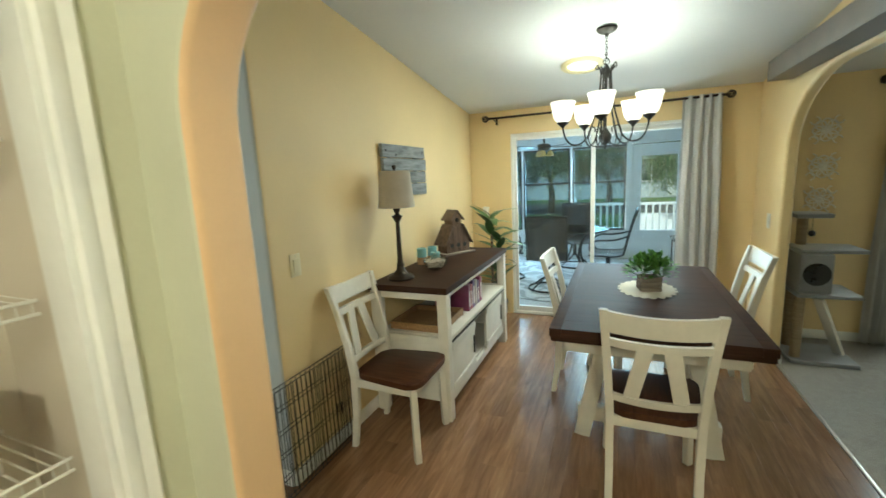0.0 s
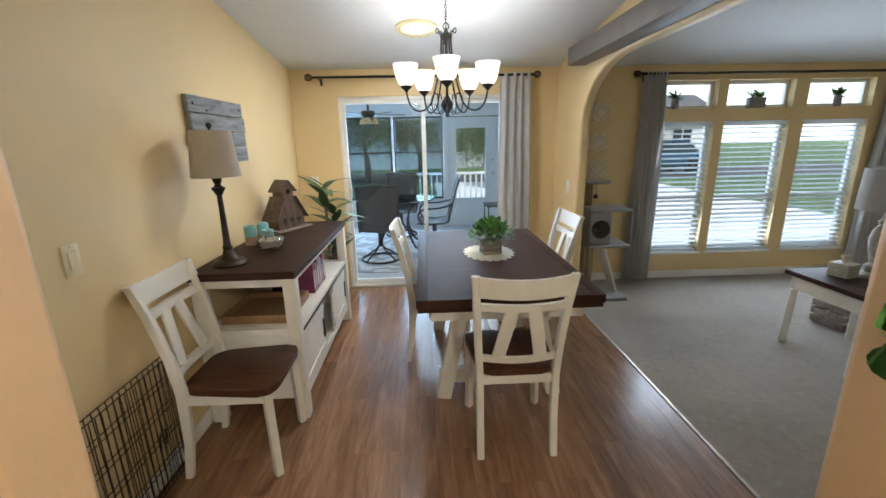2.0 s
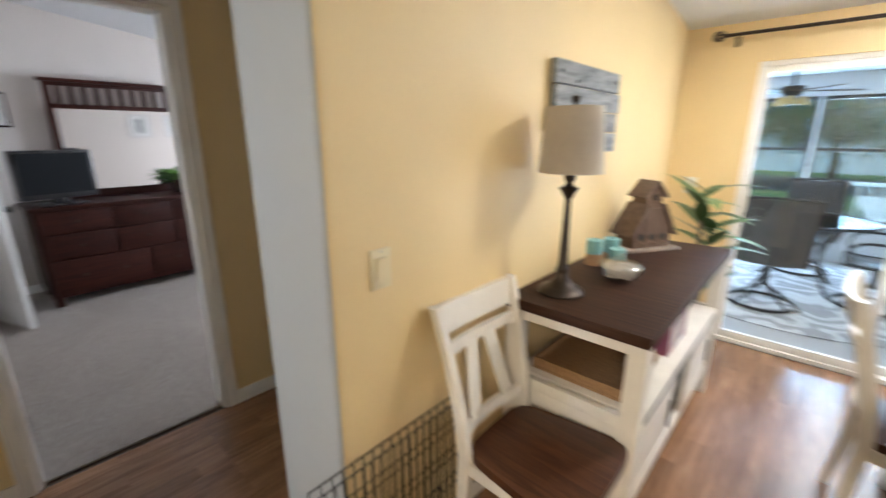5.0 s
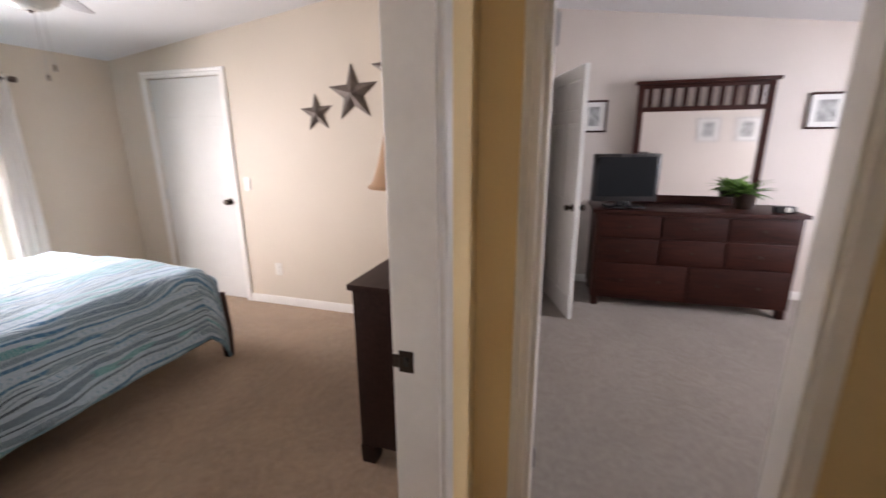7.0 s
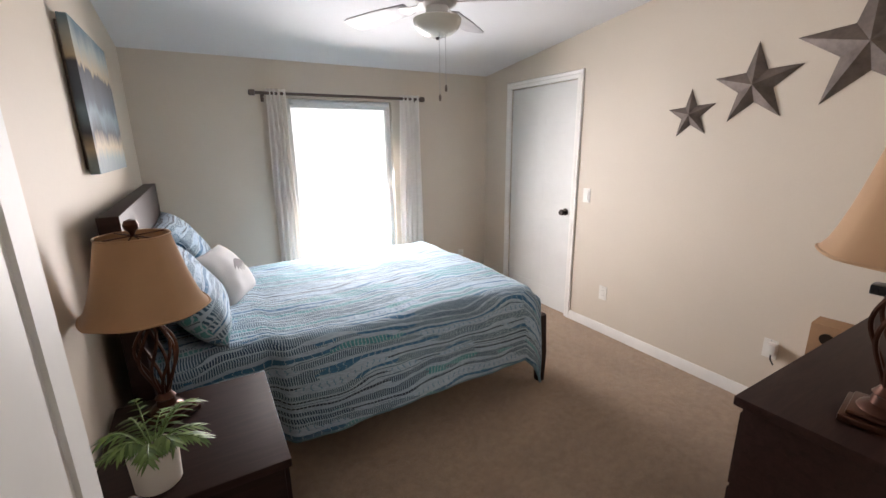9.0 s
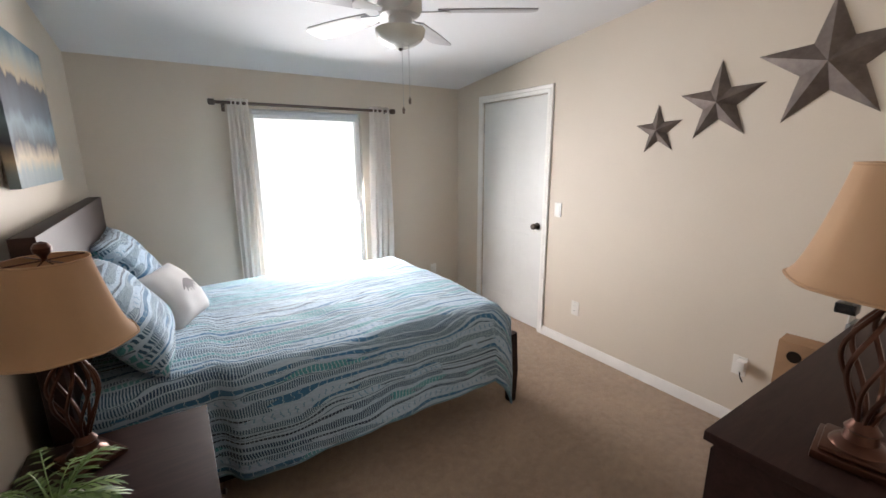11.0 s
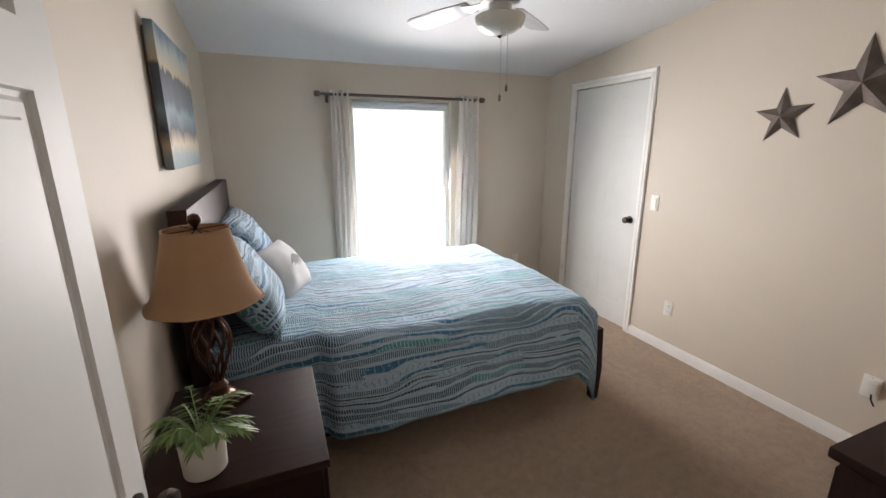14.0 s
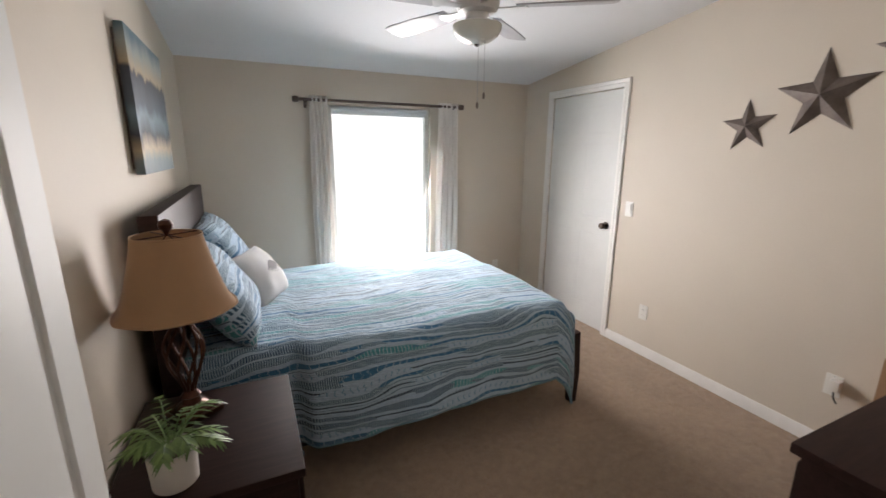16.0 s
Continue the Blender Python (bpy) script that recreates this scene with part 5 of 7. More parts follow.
# headboard of flat boards, footboard and rails, in the bed's own metres (x runs to the foot)
part("headboard", box(-0.10, -0.035, -0.72, 0.79, 0.95, 1.325, 0.004), ESPRESSO, bed)
part("headboard_panel", box(-0.085, -0.045, -0.68, 0.75, 0.25, 0.949, 0.003), ESPRESSO, bed)
for y in (-0.715, 0.785):
    part("post", box(-0.10, -0.035, y - 0.035 if y > 0 else y - 0.03, y + 0.03 if y > 0 else y + 0.035, 0.0, 0.949, 0.004), ESPRESSO, bed)
part("footboard", box(-2.16, -2.115, -0.70, 0.70, 0.16, 0.455, 0.005), ESPRESSO, bed)
for y in (-0.70, 0.70):
    pts = [(-2.165, 0.0), (-2.12, 0.0), (-2.105, 0.20), (-2.11, 0.47), (-2.16, 0.475), (-2.175, 0.2)]
    part("foot_post", prism(pts, 0.05, "y", y - 0.025, None, 0.004), ESPRESSO, bed)
for y in (-0.66, 0.66):
    part("side_rail", box(-2.11, -0.10, y - 0.015, y + 0.015, 0.17, 0.33, 0.004), ESPRESSO, bed)
part("mattress", box(-1.99, -0.115, -0.675, 0.675, 0.30, 0.672, 0.05, None, 4), surface("mattress ticking", (0.6, 0.58, 0.55), 0.8), bed)


def wave(x, s):
    return noise.noise((x * 3.1, s * 3.7, 0.3)) * 0.5 + noise.noise((x * 9.0, s * 11.0, 4.3)) * 0.22 + noise.noise((x * 25.0, s * 22.0, 7.0)) * 0.08


def quilt():
    bm = bmesh.new()
    uv = bm.loops.layers.uv.new("UVMap")
    xs = [BX0 - (BX0 - BX1) * k / 90 for k in range(91)] + [BX1 - 0.035, BX1 - 0.06, BX1 - 0.08, BX1 - 0.095, BX1 - 0.10]
    fall = [0] * 91 + [0.012, 0.05, 0.11, 0.18, 0.25]
    run, grid, info = 0.0, [], []
    for i, x in enumerate(xs):
        if i:
            run += math.hypot(xs[i] - xs[i - 1], fall[i] - fall[i - 1])
        head = 1 / (1 + math.exp(max(-40, min(40, (-1.745 - x) / 0.012))))
        hem = 0.208 + 0.046 * (BX0 - x) / (BX0 - BX1) + 0.003 * math.sin(x * 7)
        if i > 88:
            hem -= 0.02 * (i - 88)
        near = BY0 + 0.055 - 0.07 * head
        prof = []
        for k in range(15):
            t = k / 14
            prof.append((near + 0.02 * (1 - t) * (1 - head) - 0.012 * t, hem + (BZ - 0.07 - hem) * t))
        for k in range(1, 7):
            a = math.pi / 2 * k / 6
            prof.append((near - 0.012 - 0.075 * (1 - math.cos(a)), BZ - 0.07 + 0.07 * math.sin(a)))
        for k in range(1, 44):
            t = k / 43
            prof.append((near - 0.087 + (BY1 + 0.06 - near + 0.087) * t, BZ + 0.018 * math.sin(math.pi * t)))
        for k in range(1, 7):
            a = math.pi / 2 * k / 6
            prof.append((BY1 + 0.06 - 0.07 * math.sin(a), BZ - 0.07 * (1 - math.cos(a))))
        for k in range(1, 9):
            t = k / 8
            prof.append((BY1 - 0.01 - 0.025 * t, BZ - 0.07 - (BZ - 0.07 - 0.22) * t))
        s, row, rinfo = 0.0, [], []
        for k, (y, z) in enumerate(prof):
            if k:
                s += math.hypot(y - prof[k - 1][0], z - prof[k - 1][1])
            w = wave(run, s) * 0.042
            side_part = k < 17 or k > 68
            zz = z - (0 if side_part else fall[i]) + (0 if side_part else w * (0.9 if z > 0.6 else 0.3))
            if i > 90:
                zz = min(zz, BZ - fall[i] * (0.3 if side_part else 1.0)) if not side_part else zz - 0.015 * (i - 90)
            yy = y + (w * 0.6 + 0.005 * math.sin(run * 21 + 0.4 * math.sin(run * 5)) * (1 - k / 17) if k < 17 else 0)
            xx = x if not side_part else max(x, BX1 - 0.085) if k > 17 else x
            row.append(bm.verts.new((xx, yy, zz)))
            rinfo.append((run, s))
        grid.append(row)
        info.append(rinfo)
    for i in range(len(grid) - 1):
        for k in range(len(grid[0]) - 1):
            f = bm.faces.new((grid[i][k], grid[i][k + 1], grid[i + 1][k + 1], grid[i + 1][k]))
            for l, (a, c) in zip(f.loops, ((i, k), (i, k + 1), (i + 1, k + 1), (i + 1, k))):
                l[uv].uv = info[a][c]
    near_hem = [r[0].co.copy() for r in grid]
    ob = solid("quilt", bm, QUILT, "blue and teal wave striped quilt spread over the bed", "bedding", soft=180)
    mod = ob.modifiers.new("cloth", "SOLIDIFY")
    mod.thickness, mod.offset = 0.012, 0
    part("binding", tube(near_hem, 0.008, 6), fabric("quilt binding", (0.16, 0.30, 0.38)), ob, "blue bound hem")
    return ob


quilt()


def cushion(name, m, w, h, t, material, label, group="", corner=3.2):
    """A stuffed cushion with pinched corners, lying in its own x and y."""
    bm = bmesh.new()
    uv = bm.loops.layers.uv.new("UVMap")
    n = 22
    sheets = []
    for sgn in (1, -1):
        rows = []
        for i in range(n + 1):
            row = []
            for j in range(n + 1):
                u, v = -1 + 2 * i / n, -1 + 2 * j / n
                body = (max(0, 1 - abs(u) ** corner) * max(0, 1 - abs(v) ** corner)) ** 0.5
                pinch = 1 - 0.06 * (1 - abs(u * v)) * (abs(u) ** 4 + abs(v) ** 4)
                z = sgn * (t / 2) * body * (1 + 0.12 * noise.noise((u * 2 + w * 9, v * 2, sgn * 3.0)))
                row.append(bm.verts.new((u * w / 2 * pinch, v * h / 2 * pinch, z)))
            rows.append(row)
        sheets.append(rows)
        for i in range(n):
            for j in range(n):
                q = (rows[i][j], rows[i + 1][j], rows[i + 1][j + 1], rows[i][j + 1])
                f = bm.faces.new(q if sgn > 0 else q[::-1])
                for l in f.loops:
                    l[uv].uv = (l.vert.co.x + 0.3, l.vert.co.y * 1.0 + (0.4 if sgn > 0 else 1.7))
    bmesh.ops.remove_doubles(bm, verts=bm.verts, dist=0.0006)
    return solid(name, bm, material, label, "pillow", m, group=group, soft=180)


def leaning(x, y, z, lean, turn=0.0):
    """Cushion pose: its width runs along world y, its height leans back to the headboard (+x)."""
    return pose(x, y, z, 0, 0, turn) @ pose(0, 0, 0, 0, -lean, 0) @ pose(0, 0, 0, 0, 0, 90)


cushion("pillow_sham", leaning(-1.44, -1.05, 0.905, 58), 0.64, 0.46, 0.20, QUILT, "blue wave patterned sham leaning on the headboard", "bed shams")
cushion("pillow_sham", leaning(-1.43, -1.76, 0.93, 60), 0.66, 0.50, 0.20, QUILT, "blue wave patterned sham at the far side of the bed", "bed shams")
SHELLPILLOW = fabric("white cushion cloth", (0.62, 0.62, 0.62), 300, 0.05)
wp = cushion("throw_pillow", leaning(-1.60, -1.42, 0.845, 55, -24), 0.38, 0.33, 0.16, SHELLPILLOW, "small white cushion with a grey coral motif")
MOTIF = fabric("grey motif", (0.25, 0.24, 0.25), 300)
bm = bmesh.new()
for k in range(7):
    a = math.radians(-55 + 18 * k)
    leaf_blade(bm, (0.03, -0.04, 0.0), (0.03 + 0.085 * math.sin(a), -0.04 + 0.085 * math.cos(a), 0.0), 0.020, 0, 4, 0.0)
for v in bm.verts:
    u, w = v.co.x / 0.19, v.co.y / 0.16
    v.co.z = 0.075 * (max(0, 1 - abs(u) ** 3.2) * max(0, 1 - abs(w) ** 3.2)) ** 0.5 * 1.45 + 0.012
motif = part("motif", bm, MOTIF, wp, "printed grey coral motif")

# nightstand
ns = thing("nightstand", -1.43, -0.242, 0, 0, "dark espresso nightstand with one drawer", "nightstand")
part("top", box(-0.242, 0.235, -0.278, 0.278, 0.652, 0.68, 0.004), ESPRESSO, ns)
part("carcass", box(-0.222, 0.225, -0.265, 0.265, 0.12, 0.651, 0.003), ESPRESSO, ns)
for z0, z1 in ((0.40, 0.63), (0.15, 0.38)):
    d = part("drawer", box(-0.236, -0.2225, -0.25, 0.25, z0, z1, 0.003), ESPRESSO, ns)
    part("knob", lathe([(0.006, 0), (0.006, 0.012), (0.014, 0.02), (0.0, 0.026)], 14, None, (0, 0, 0), pose(-0.236, 0, (z0 + z1) / 2, 0, -90)), BRONZE, d)
for x in (-0.20, 0.20):
    for y in (-0.24, 0.24):
        part("leg", box(x - 0.02, x + 0.02, y - 0.02, y + 0.02, 0.0, 0.119, 0.003), ESPRESSO, ns)

COPPER = surface("dark copper metal", (0.085, 0.035, 0.022), 0.32, 0.75, vary=0.25, fine=150)


def cage_lamp(name, x, y, z, rz, label):
    """Twisted open-cage lamp with a wide bell shade on a square foot."""
    ob = thing(name, x, y, z, rz, label, "lamp", "bedroom lamps")
    part("foot", box(-0.068, 0.068, -0.068, 0.068, 0.0, 0.018, 0.004), COPPER, ob)
    part("foot_step", box(-0.058, 0.058, -0.058, 0.058, 0.018, 0.03, 0.006), COPPER, ob)
    part("foot_dome", lathe([(0.05, 0.028), (0.046, 0.036), (0.03, 0.046), (0.026, 0.066), (0.03, 0.07), (0.024, 0.078), (0.018, 0.09)], 24), COPPER, ob)
    for k in range(8):
        pts = []
        for j in range(21):
            t = j / 20
            r = 0.014 + 0.043 * math.sin(math.pi * t ** 1.35)
            a = 2 * math.pi * k / 8 + 1.5 * t
            pts.append((r * math.cos(a), r * math.sin(a), 0.085 + 0.250 * t))
        part("cage_bar", tube(pts, 0.0052, 6), COPPER, ob)
    part("neck", lathe([(0.02, 0.333), (0.028, 0.341), (0.03, 0.349), (0.014, 0.357), (0.010, 0.40)], 20), COPPER, ob)
    part("harp", tube([(0, 0, 0.39), (0.045, 0, 0.45), (0.045, 0, 0.57), (0, 0, 0.616), (-0.045, 0, 0.57), (-0.045, 0, 0.45), (0, 0, 0.39)], 0.0028, 6), COPPER, ob)
    prof = []
    for j in range(13):
        t = j / 12
        prof.append((0.174 - 0.077 * (t ** 0.66), 0.378 + 0.237 * t))
    bm = bmesh.new()
    seg = 48
    rings = []
    for r, zz in prof + [(r - 0.002, zz) for r, zz in prof[::-1]]:
        # eight gently hollow panels
        rings.append([bm.verts.new((r * (1 - 0.035 * abs(math.sin(4 * q))) * math.cos(q), r * (1 - 0.035 * abs(math.sin(4 * q))) * math.sin(q), zz)) for q in [2 * math.pi * i / seg for i in range(seg)]])
    rings.append(rings[0])
    for a, b in zip(rings, rings[1:]):
        for i in range(seg):
            bm.faces.new((a[i], a[(i + 1) % seg], b[(i + 1) % seg], b[i]))
    sh = part("shade", bm, TANSHADE, ob, "tan bell shade with piped edges", 50)
    for r, zz, rr in ((0.174, 0.379, 0.0035), (0.097, 0.614, 0.003)):
        part("piping", tube([(r * (1 - 0.035 * abs(math.sin(4 * q))) * math.cos(q), r * (1 - 0.035 * abs(math.sin(4 * q))) * math.sin(q), zz) for q in [2 * math.pi * i / seg for i in range(seg)]], rr, 6, None, True), TANSHADE, sh)
    part("spider", tube([(-0.093, 0, 0.614), (0.093, 0, 0.614)], 0.0022, 6, tube([(0, -0.093, 0.614), (0, 0.093, 0.614)], 0.0022, 6)), COPPER, ob)
    part("finial", lathe([(0.006, 0.612), (0.007, 0.622), (0.010, 0.627), (0.019, 0.636), (0.021, 0.648), (0.015, 0.660), (0.0, 0.665)], 18), COPPER, ob)
    return ob


cage_lamp("table_lamp", -1.357, -0.385, 0.68, 36, "twisted cage lamp with tan bell shade on the nightstand")
cage_lamp("table_lamp", -2.868, 0.912, 0.895, 8, "twisted cage lamp with tan bell shade on the dresser").scale = (1.05, 1.05, 1.05)

PALM = leafy("palm fronds", (0.06, 0.12, 0.03), (0.19, 0.30, 0.09), 0.45)
WHITECLAY = surface("matt white clay", (0.66, 0.63, 0.58), 0.6, vary=0.05)
pot = thing("potted_palm", -1.350, -0.058, 0.68, 20, "small palm in a white clay pot on the nightstand", "houseplant")
part("pot", lathe([(0.05, 0), (0.054, 0.004), (0.058, 0.098), (0.057, 0.104), (0.051, 0.104), (0.05, 0.085), (0.0, 0.083)], 32), WHITECLAY, pot)
part("soil", lathe([(0.05, 0.083), (0.0, 0.089)], 20), SUBFLOOR, pot)
rp = random.Random(11)
for f in range(17):
    a = 2 * math.pi * f / 17 + rp.uniform(-0.2, 0.2)
    ln, lift = rp.uniform(0.09, 0.15), rp.uniform(0.05, 0.12)
    if math.cos(a + 0.35) > 0.5:
        ln *= 0.72
    stem = bezier((0, 0, 0.085), (0.02 * math.cos(a), 0.02 * math.sin(a), 0.13), (ln * 0.6 * math.cos(a), ln * 0.6 * math.sin(a), 0.10 + lift), (ln * math.cos(a), ln * math.sin(a), 0.08 + lift * 0.9), 9)
    bm = tube(stem, 0.0016, 5)
    for k in range(2, 10):
        p = Vector(stem[k])
        for s in (-1, 1):
            q = a + s * (0.95 - 0.05 * k)
            d = Vector((math.cos(q), math.sin(q), 0.12 - 0.03 * k))
            leaf_blade(bm, p, p + d * (0.056 - 0.002 * k), 0.0085, 0.012, 3)
    part("frond", bm, PALM, pot)

# dresser under the second lamp
dr = thing("dresser", -3.36, 0.905, 0, 0, "long dark espresso dresser against the bedroom wall", "dresser")
part("top", box(-0.68, 0.67, -0.228, 0.235, 0.868, 0.895, 0.004), ESPRESSO, dr)
part("carcass", box(-0.66, 0.655, -0.21, 0.23, 0.10, 0.867, 0.003), ESPRESSO, dr)
for k in range(3):
    for j in range(3):
        x0 = -0.64 + 0.43 * k
        d = part("drawer", box(x0, x0 + 0.415, -0.222, -0.2105, 0.13 + 0.24 * j, 0.355 + 0.24 * j, 0.003), ESPRESSO, dr)
        part("knob", lathe([(0.006, 0), (0.006, 0.012), (0.015, 0.02), (0.0, 0.026)], 14, None, (0, 0, 0), pose(x0 + 0.2, -0.222, 0.24 + 0.24 * j, 90)), BRONZE, d)
for x in (-0.62, 0.615):
    for y in (-0.18, 0.2):
        part("foot", prism([(x - 0.035, 0.0), (x + 0.035, 0.0), (x + 0.04, 0.06), (x + 0.045, 0.099), (x - 0.045, 0.099), (x - 0.04, 0.06)], 0.07, "y", y - 0.035, None, 0.004), ESPRESSO, dr)
CARD = surface("brown cardboard", (0.33, 0.19, 0.10), 0.8, vary=0.1, scale=12)
cb = thing("cardboard_box", -4.19, 0.50, 0, 4, "brown cardboard box beside the dresser", "box")
part("carton", box(-0.065, 0.065, -0.12, 0.12, 0, 0.65, 0.004), CARD, cb)
part("round_mark", lathe([(0.03, 0), (0.03, 0.0008), (0.022, 0.0008)], 24, None, (0, 0, 0), pose(0.066, -0.05, 0.58, 0, 90)), BRONZE, cb, "printed dark round mark")
gb = thing("grey_case", -4.02, 0.60, 0.895, 0, "small grey and black case lying on the dresser", "case")
part("case", box(-0.02, 0.05, -0.01, 0.06, 0.0005, 0.045, 0.006), BLACKPLASTIC, gb)
STONEGREY = surface("mottled grey plastic", (0.22, 0.23, 0.24), 0.5, vary=0.3, scale=25)
gc = thing("grey_carton", -4.12, 0.655, 0, 0, "tall grey carton standing between wall and dresser", "box")
part("carton", box(-0.06, 0.06, -0.035, 0.02, 0, 0.83, 0.004), STONEGREY, gc)
part("flap", box(-0.055, 0.055, -0.034, -0.028, 0.83, 0.87, 0.001), PLASTIC, gc, "pale torn flap")
bx = thing("wooden_box", -2.95, 1.07, 0.895, 4, "small reddish wooden box on the dresser", "box")
part("body", box(-0.05, 0.05, -0.035, 0.035, 0, 0.03, 0.004), CHERRY, bx)
part("lid", box(-0.053, 0.053, -0.038, 0.038, 0.031, 0.042, 0.004), CHERRY, bx)

# window with curtains
w4 = tagged(new("window_4"), "white framed bedroom window filled with daylight", "window", kind="structure")
part("window_frame", box(-3.19, -3.15, -2.735, -2.69, 0.48, 1.93, 0.003, box(-2.29, -2.25, -2.735, -2.69, 0.48, 1.93, 0.003,
     box(-3.15, -2.29, -2.735, -2.69, 0.48, 0.53, 0.003, box(-3.15, -2.29, -2.735, -2.69, 1.88, 1.93, 0.003)))), TRIM, w4)
g = part("pane", box(-3.16, -2.28, -2.715, -2.711, 0.52, 1.89), PANE, w4)
g.visible_shadow = False
part("window_sill", box(-3.21, -2.23, -2.69, -2.615, 0.458, 0.482, 0.004), TRIM, w4)
shade_roll = thing("roller_shade", -2.72, -2.672, 1.885, 0, "thin white roller shade rolled up at the window head", "blind")
part("roll", tube([(-0.44, 0, 0.02), (0.44, 0, 0.02)], 0.018, 14), SLAT, shade_roll)
part("hem_bar", box(-0.43, 0.43, -0.004, 0.004, -0.03, -0.015, 0.002, box(-0.43, 0.43, -0.001, 0.001, -0.016, 0.005)), SLAT, shade_roll)
rod("curtain_rod", -3.45, -2.01, -2.56, 1.952, 0.012, "brushed bronze curtain rod above the bedroom window", -2.64, "cap", surface("satin bronze", (0.13, 0.10, 0.085), 0.4, 0.8))
curtain("curtain", -2.24, -2.085, -2.56, 0.02, 1.985, 4, WHITECURTAIN, "cream grommet curtain at the bedroom window", 0.12, 0.02, 0.025, "bedroom curtains")
curtain("curtain", -3.437, -3.237, -2.56, 0.02, 1.985, 4, WHITECURTAIN, "cream grommet curtain at the bedroom window", 0.22, 0.02, 0.03, "bedroom curtains")
GLARE = glow("overcast glare", (1.0, 1.0, 1.0), 0.72)
solid("backdrop", box(-4.6, -0.9, -4.42, -4.40, -0.2, 3.6), GLARE, "bright overcast sky seen through the bedroom window", "sky", kind="structure")

# barn stars
TIN = surface("aged star metal", (0.16, 0.13, 0.115), 0.5, 0.55, vary=0.35, scale=14, fine=70, relief=0.35)


def barn_star(y, z, r, turn, label):
    bm = bmesh.new()
    rim = []
    for k in range(10):
        a = math.pi / 2 + math.radians(turn) + math.pi * k / 5
        rr = r if k % 2 == 0 else r * 0.40
        rim.append(bm.verts.new((0.003, -rr * math.cos(a), rr * math.sin(a))))
    back = [bm.verts.new((0.0, v.co.y * 0.98, v.co.z * 0.98)) for v in rim]
    tip = bm.verts.new((r * 0.21, 0, 0))
    for k in range(10):
        bm.faces.new((rim[k], rim[(k + 1) % 10], tip))
        bm.faces.new((back[(k + 1) % 10], back[k], rim[k], rim[(k + 1) % 10]))
    bm.faces.new(back)
    ob = thing("barn_star", -4.274, y, z, 0, label, "wall star", "barn stars")
    part("star", bm, TIN, ob, "", 5)
    return ob


barn_star(-0.447, 1.70, 0.155, -4, "small aged metal barn star on the wall")
barn_star(-0.11, 1.835, 0.225, -3, "middle-sized aged metal barn star on the wall")
barn_star(0.345, 1.965, 0.305, -4, "large aged metal barn star on the wall")


def landscape(name):
    """A lake at dusk in soft bands with dark hills, painted on canvas."""
    m, nt, b = nodes_of(name)
    v = coords(nt)
    sep = nt.nodes.new("ShaderNodeSeparateXYZ")
    nt.links.new(v, sep.inputs[0])
    rough = noise_tex(nt, coords(nt, (1, 9, 1.5)), 1.6, 5, 0.6)
    add = nt.nodes.new("ShaderNodeMath")
    add.operation = "MULTIPLY_ADD"
    nt.links.new(rough, add.inputs[0])
    add.inputs[1].default_value = 0.13
    nt.links.new(sep.outputs["Z"], add.inputs[2])
    c = ramp(nt, add.outputs[0], [(0.0, (0.10, 0.16, 0.19)), (0.12, (0.22, 0.27, 0.27)), (0.17, (0.46, 0.37, 0.25)), (0.23, (0.05, 0.06, 0.075)), (0.30, (0.16, 0.24, 0.28)), (0.34, (0.08, 0.11, 0.14)), (0.46, (0.055, 0.06, 0.075)), (0.475, (0.42, 0.34, 0.22)), (0.55, (0.30, 0.33, 0.31)), (0.62, (0.09, 0.16, 0.20))])
    nt.links.new(c, b.inputs["Base Color"])
    b.inputs["Roughness"].default_value = 0.6
    bump(nt, b, noise_tex(nt, v, 350, 2), 0.15, 0.001)
    return m


art = thing("canvas_painting", -1.181, -1.30, 1.45, 0, "canvas painting of a blue lake and hills at dusk", "painting")
part("stretcher", box(-0.012, -0.001, -0.34, 0.34, 0.02, 0.545, 0.002), CRATEWOOD, art, "plain wooden stretcher")
part("canvas", box(-0.045, -0.0125, -0.36, 0.36, 0.0, 0.565, 0.003), landscape("dusk lake painting"), art)

# ceiling fan
FANWHITE = surface("fan white", (0.62, 0.62, 0.61), 0.35, vary=0.05)
BLADE = surface("fan blade", (0.36, 0.36, 0.37), 0.45, vary=0.08)
fan = thing("ceiling_fan", -2.66, -0.815, 2.20, 0, "white five-blade ceiling fan with a frosted light bowl", "ceiling fan")
top = ceil_z(-0.815) - 2.20
part("canopy", lathe([(0.07, top - 0.001), (0.068, top - 0.04), (0.03, top - 0.06), (0.013, top - 0.065), (0.013, 0.10)], 24), FANWHITE, fan)
part("motor", lathe([(0.03, 0.115), (0.09, 0.10), (0.105, 0.07), (0.105, 0.02), (0.09, -0.005), (0.06, -0.012)], 32), FANWHITE, fan)
part("switch_housing", lathe([(0.055, -0.012), (0.055, -0.05), (0.10, -0.058), (0.118, -0.066)], 28), FANWHITE, fan)
part("light_bowl", lathe([(0.118, -0.066), (0.116, -0.085), (0.102, -0.11), (0.074, -0.132), (0.03, -0.146), (0.0, -0.148)], 32), surface("frosted bowl", (0.66, 0.66, 0.60), 0.25, vary=0.04), fan)
part("bowl_cap", lathe([(0.012, -0.145), (0.012, -0.151), (0.006, -0.157), (0.0, -0.159)], 12), BRONZE, fan)
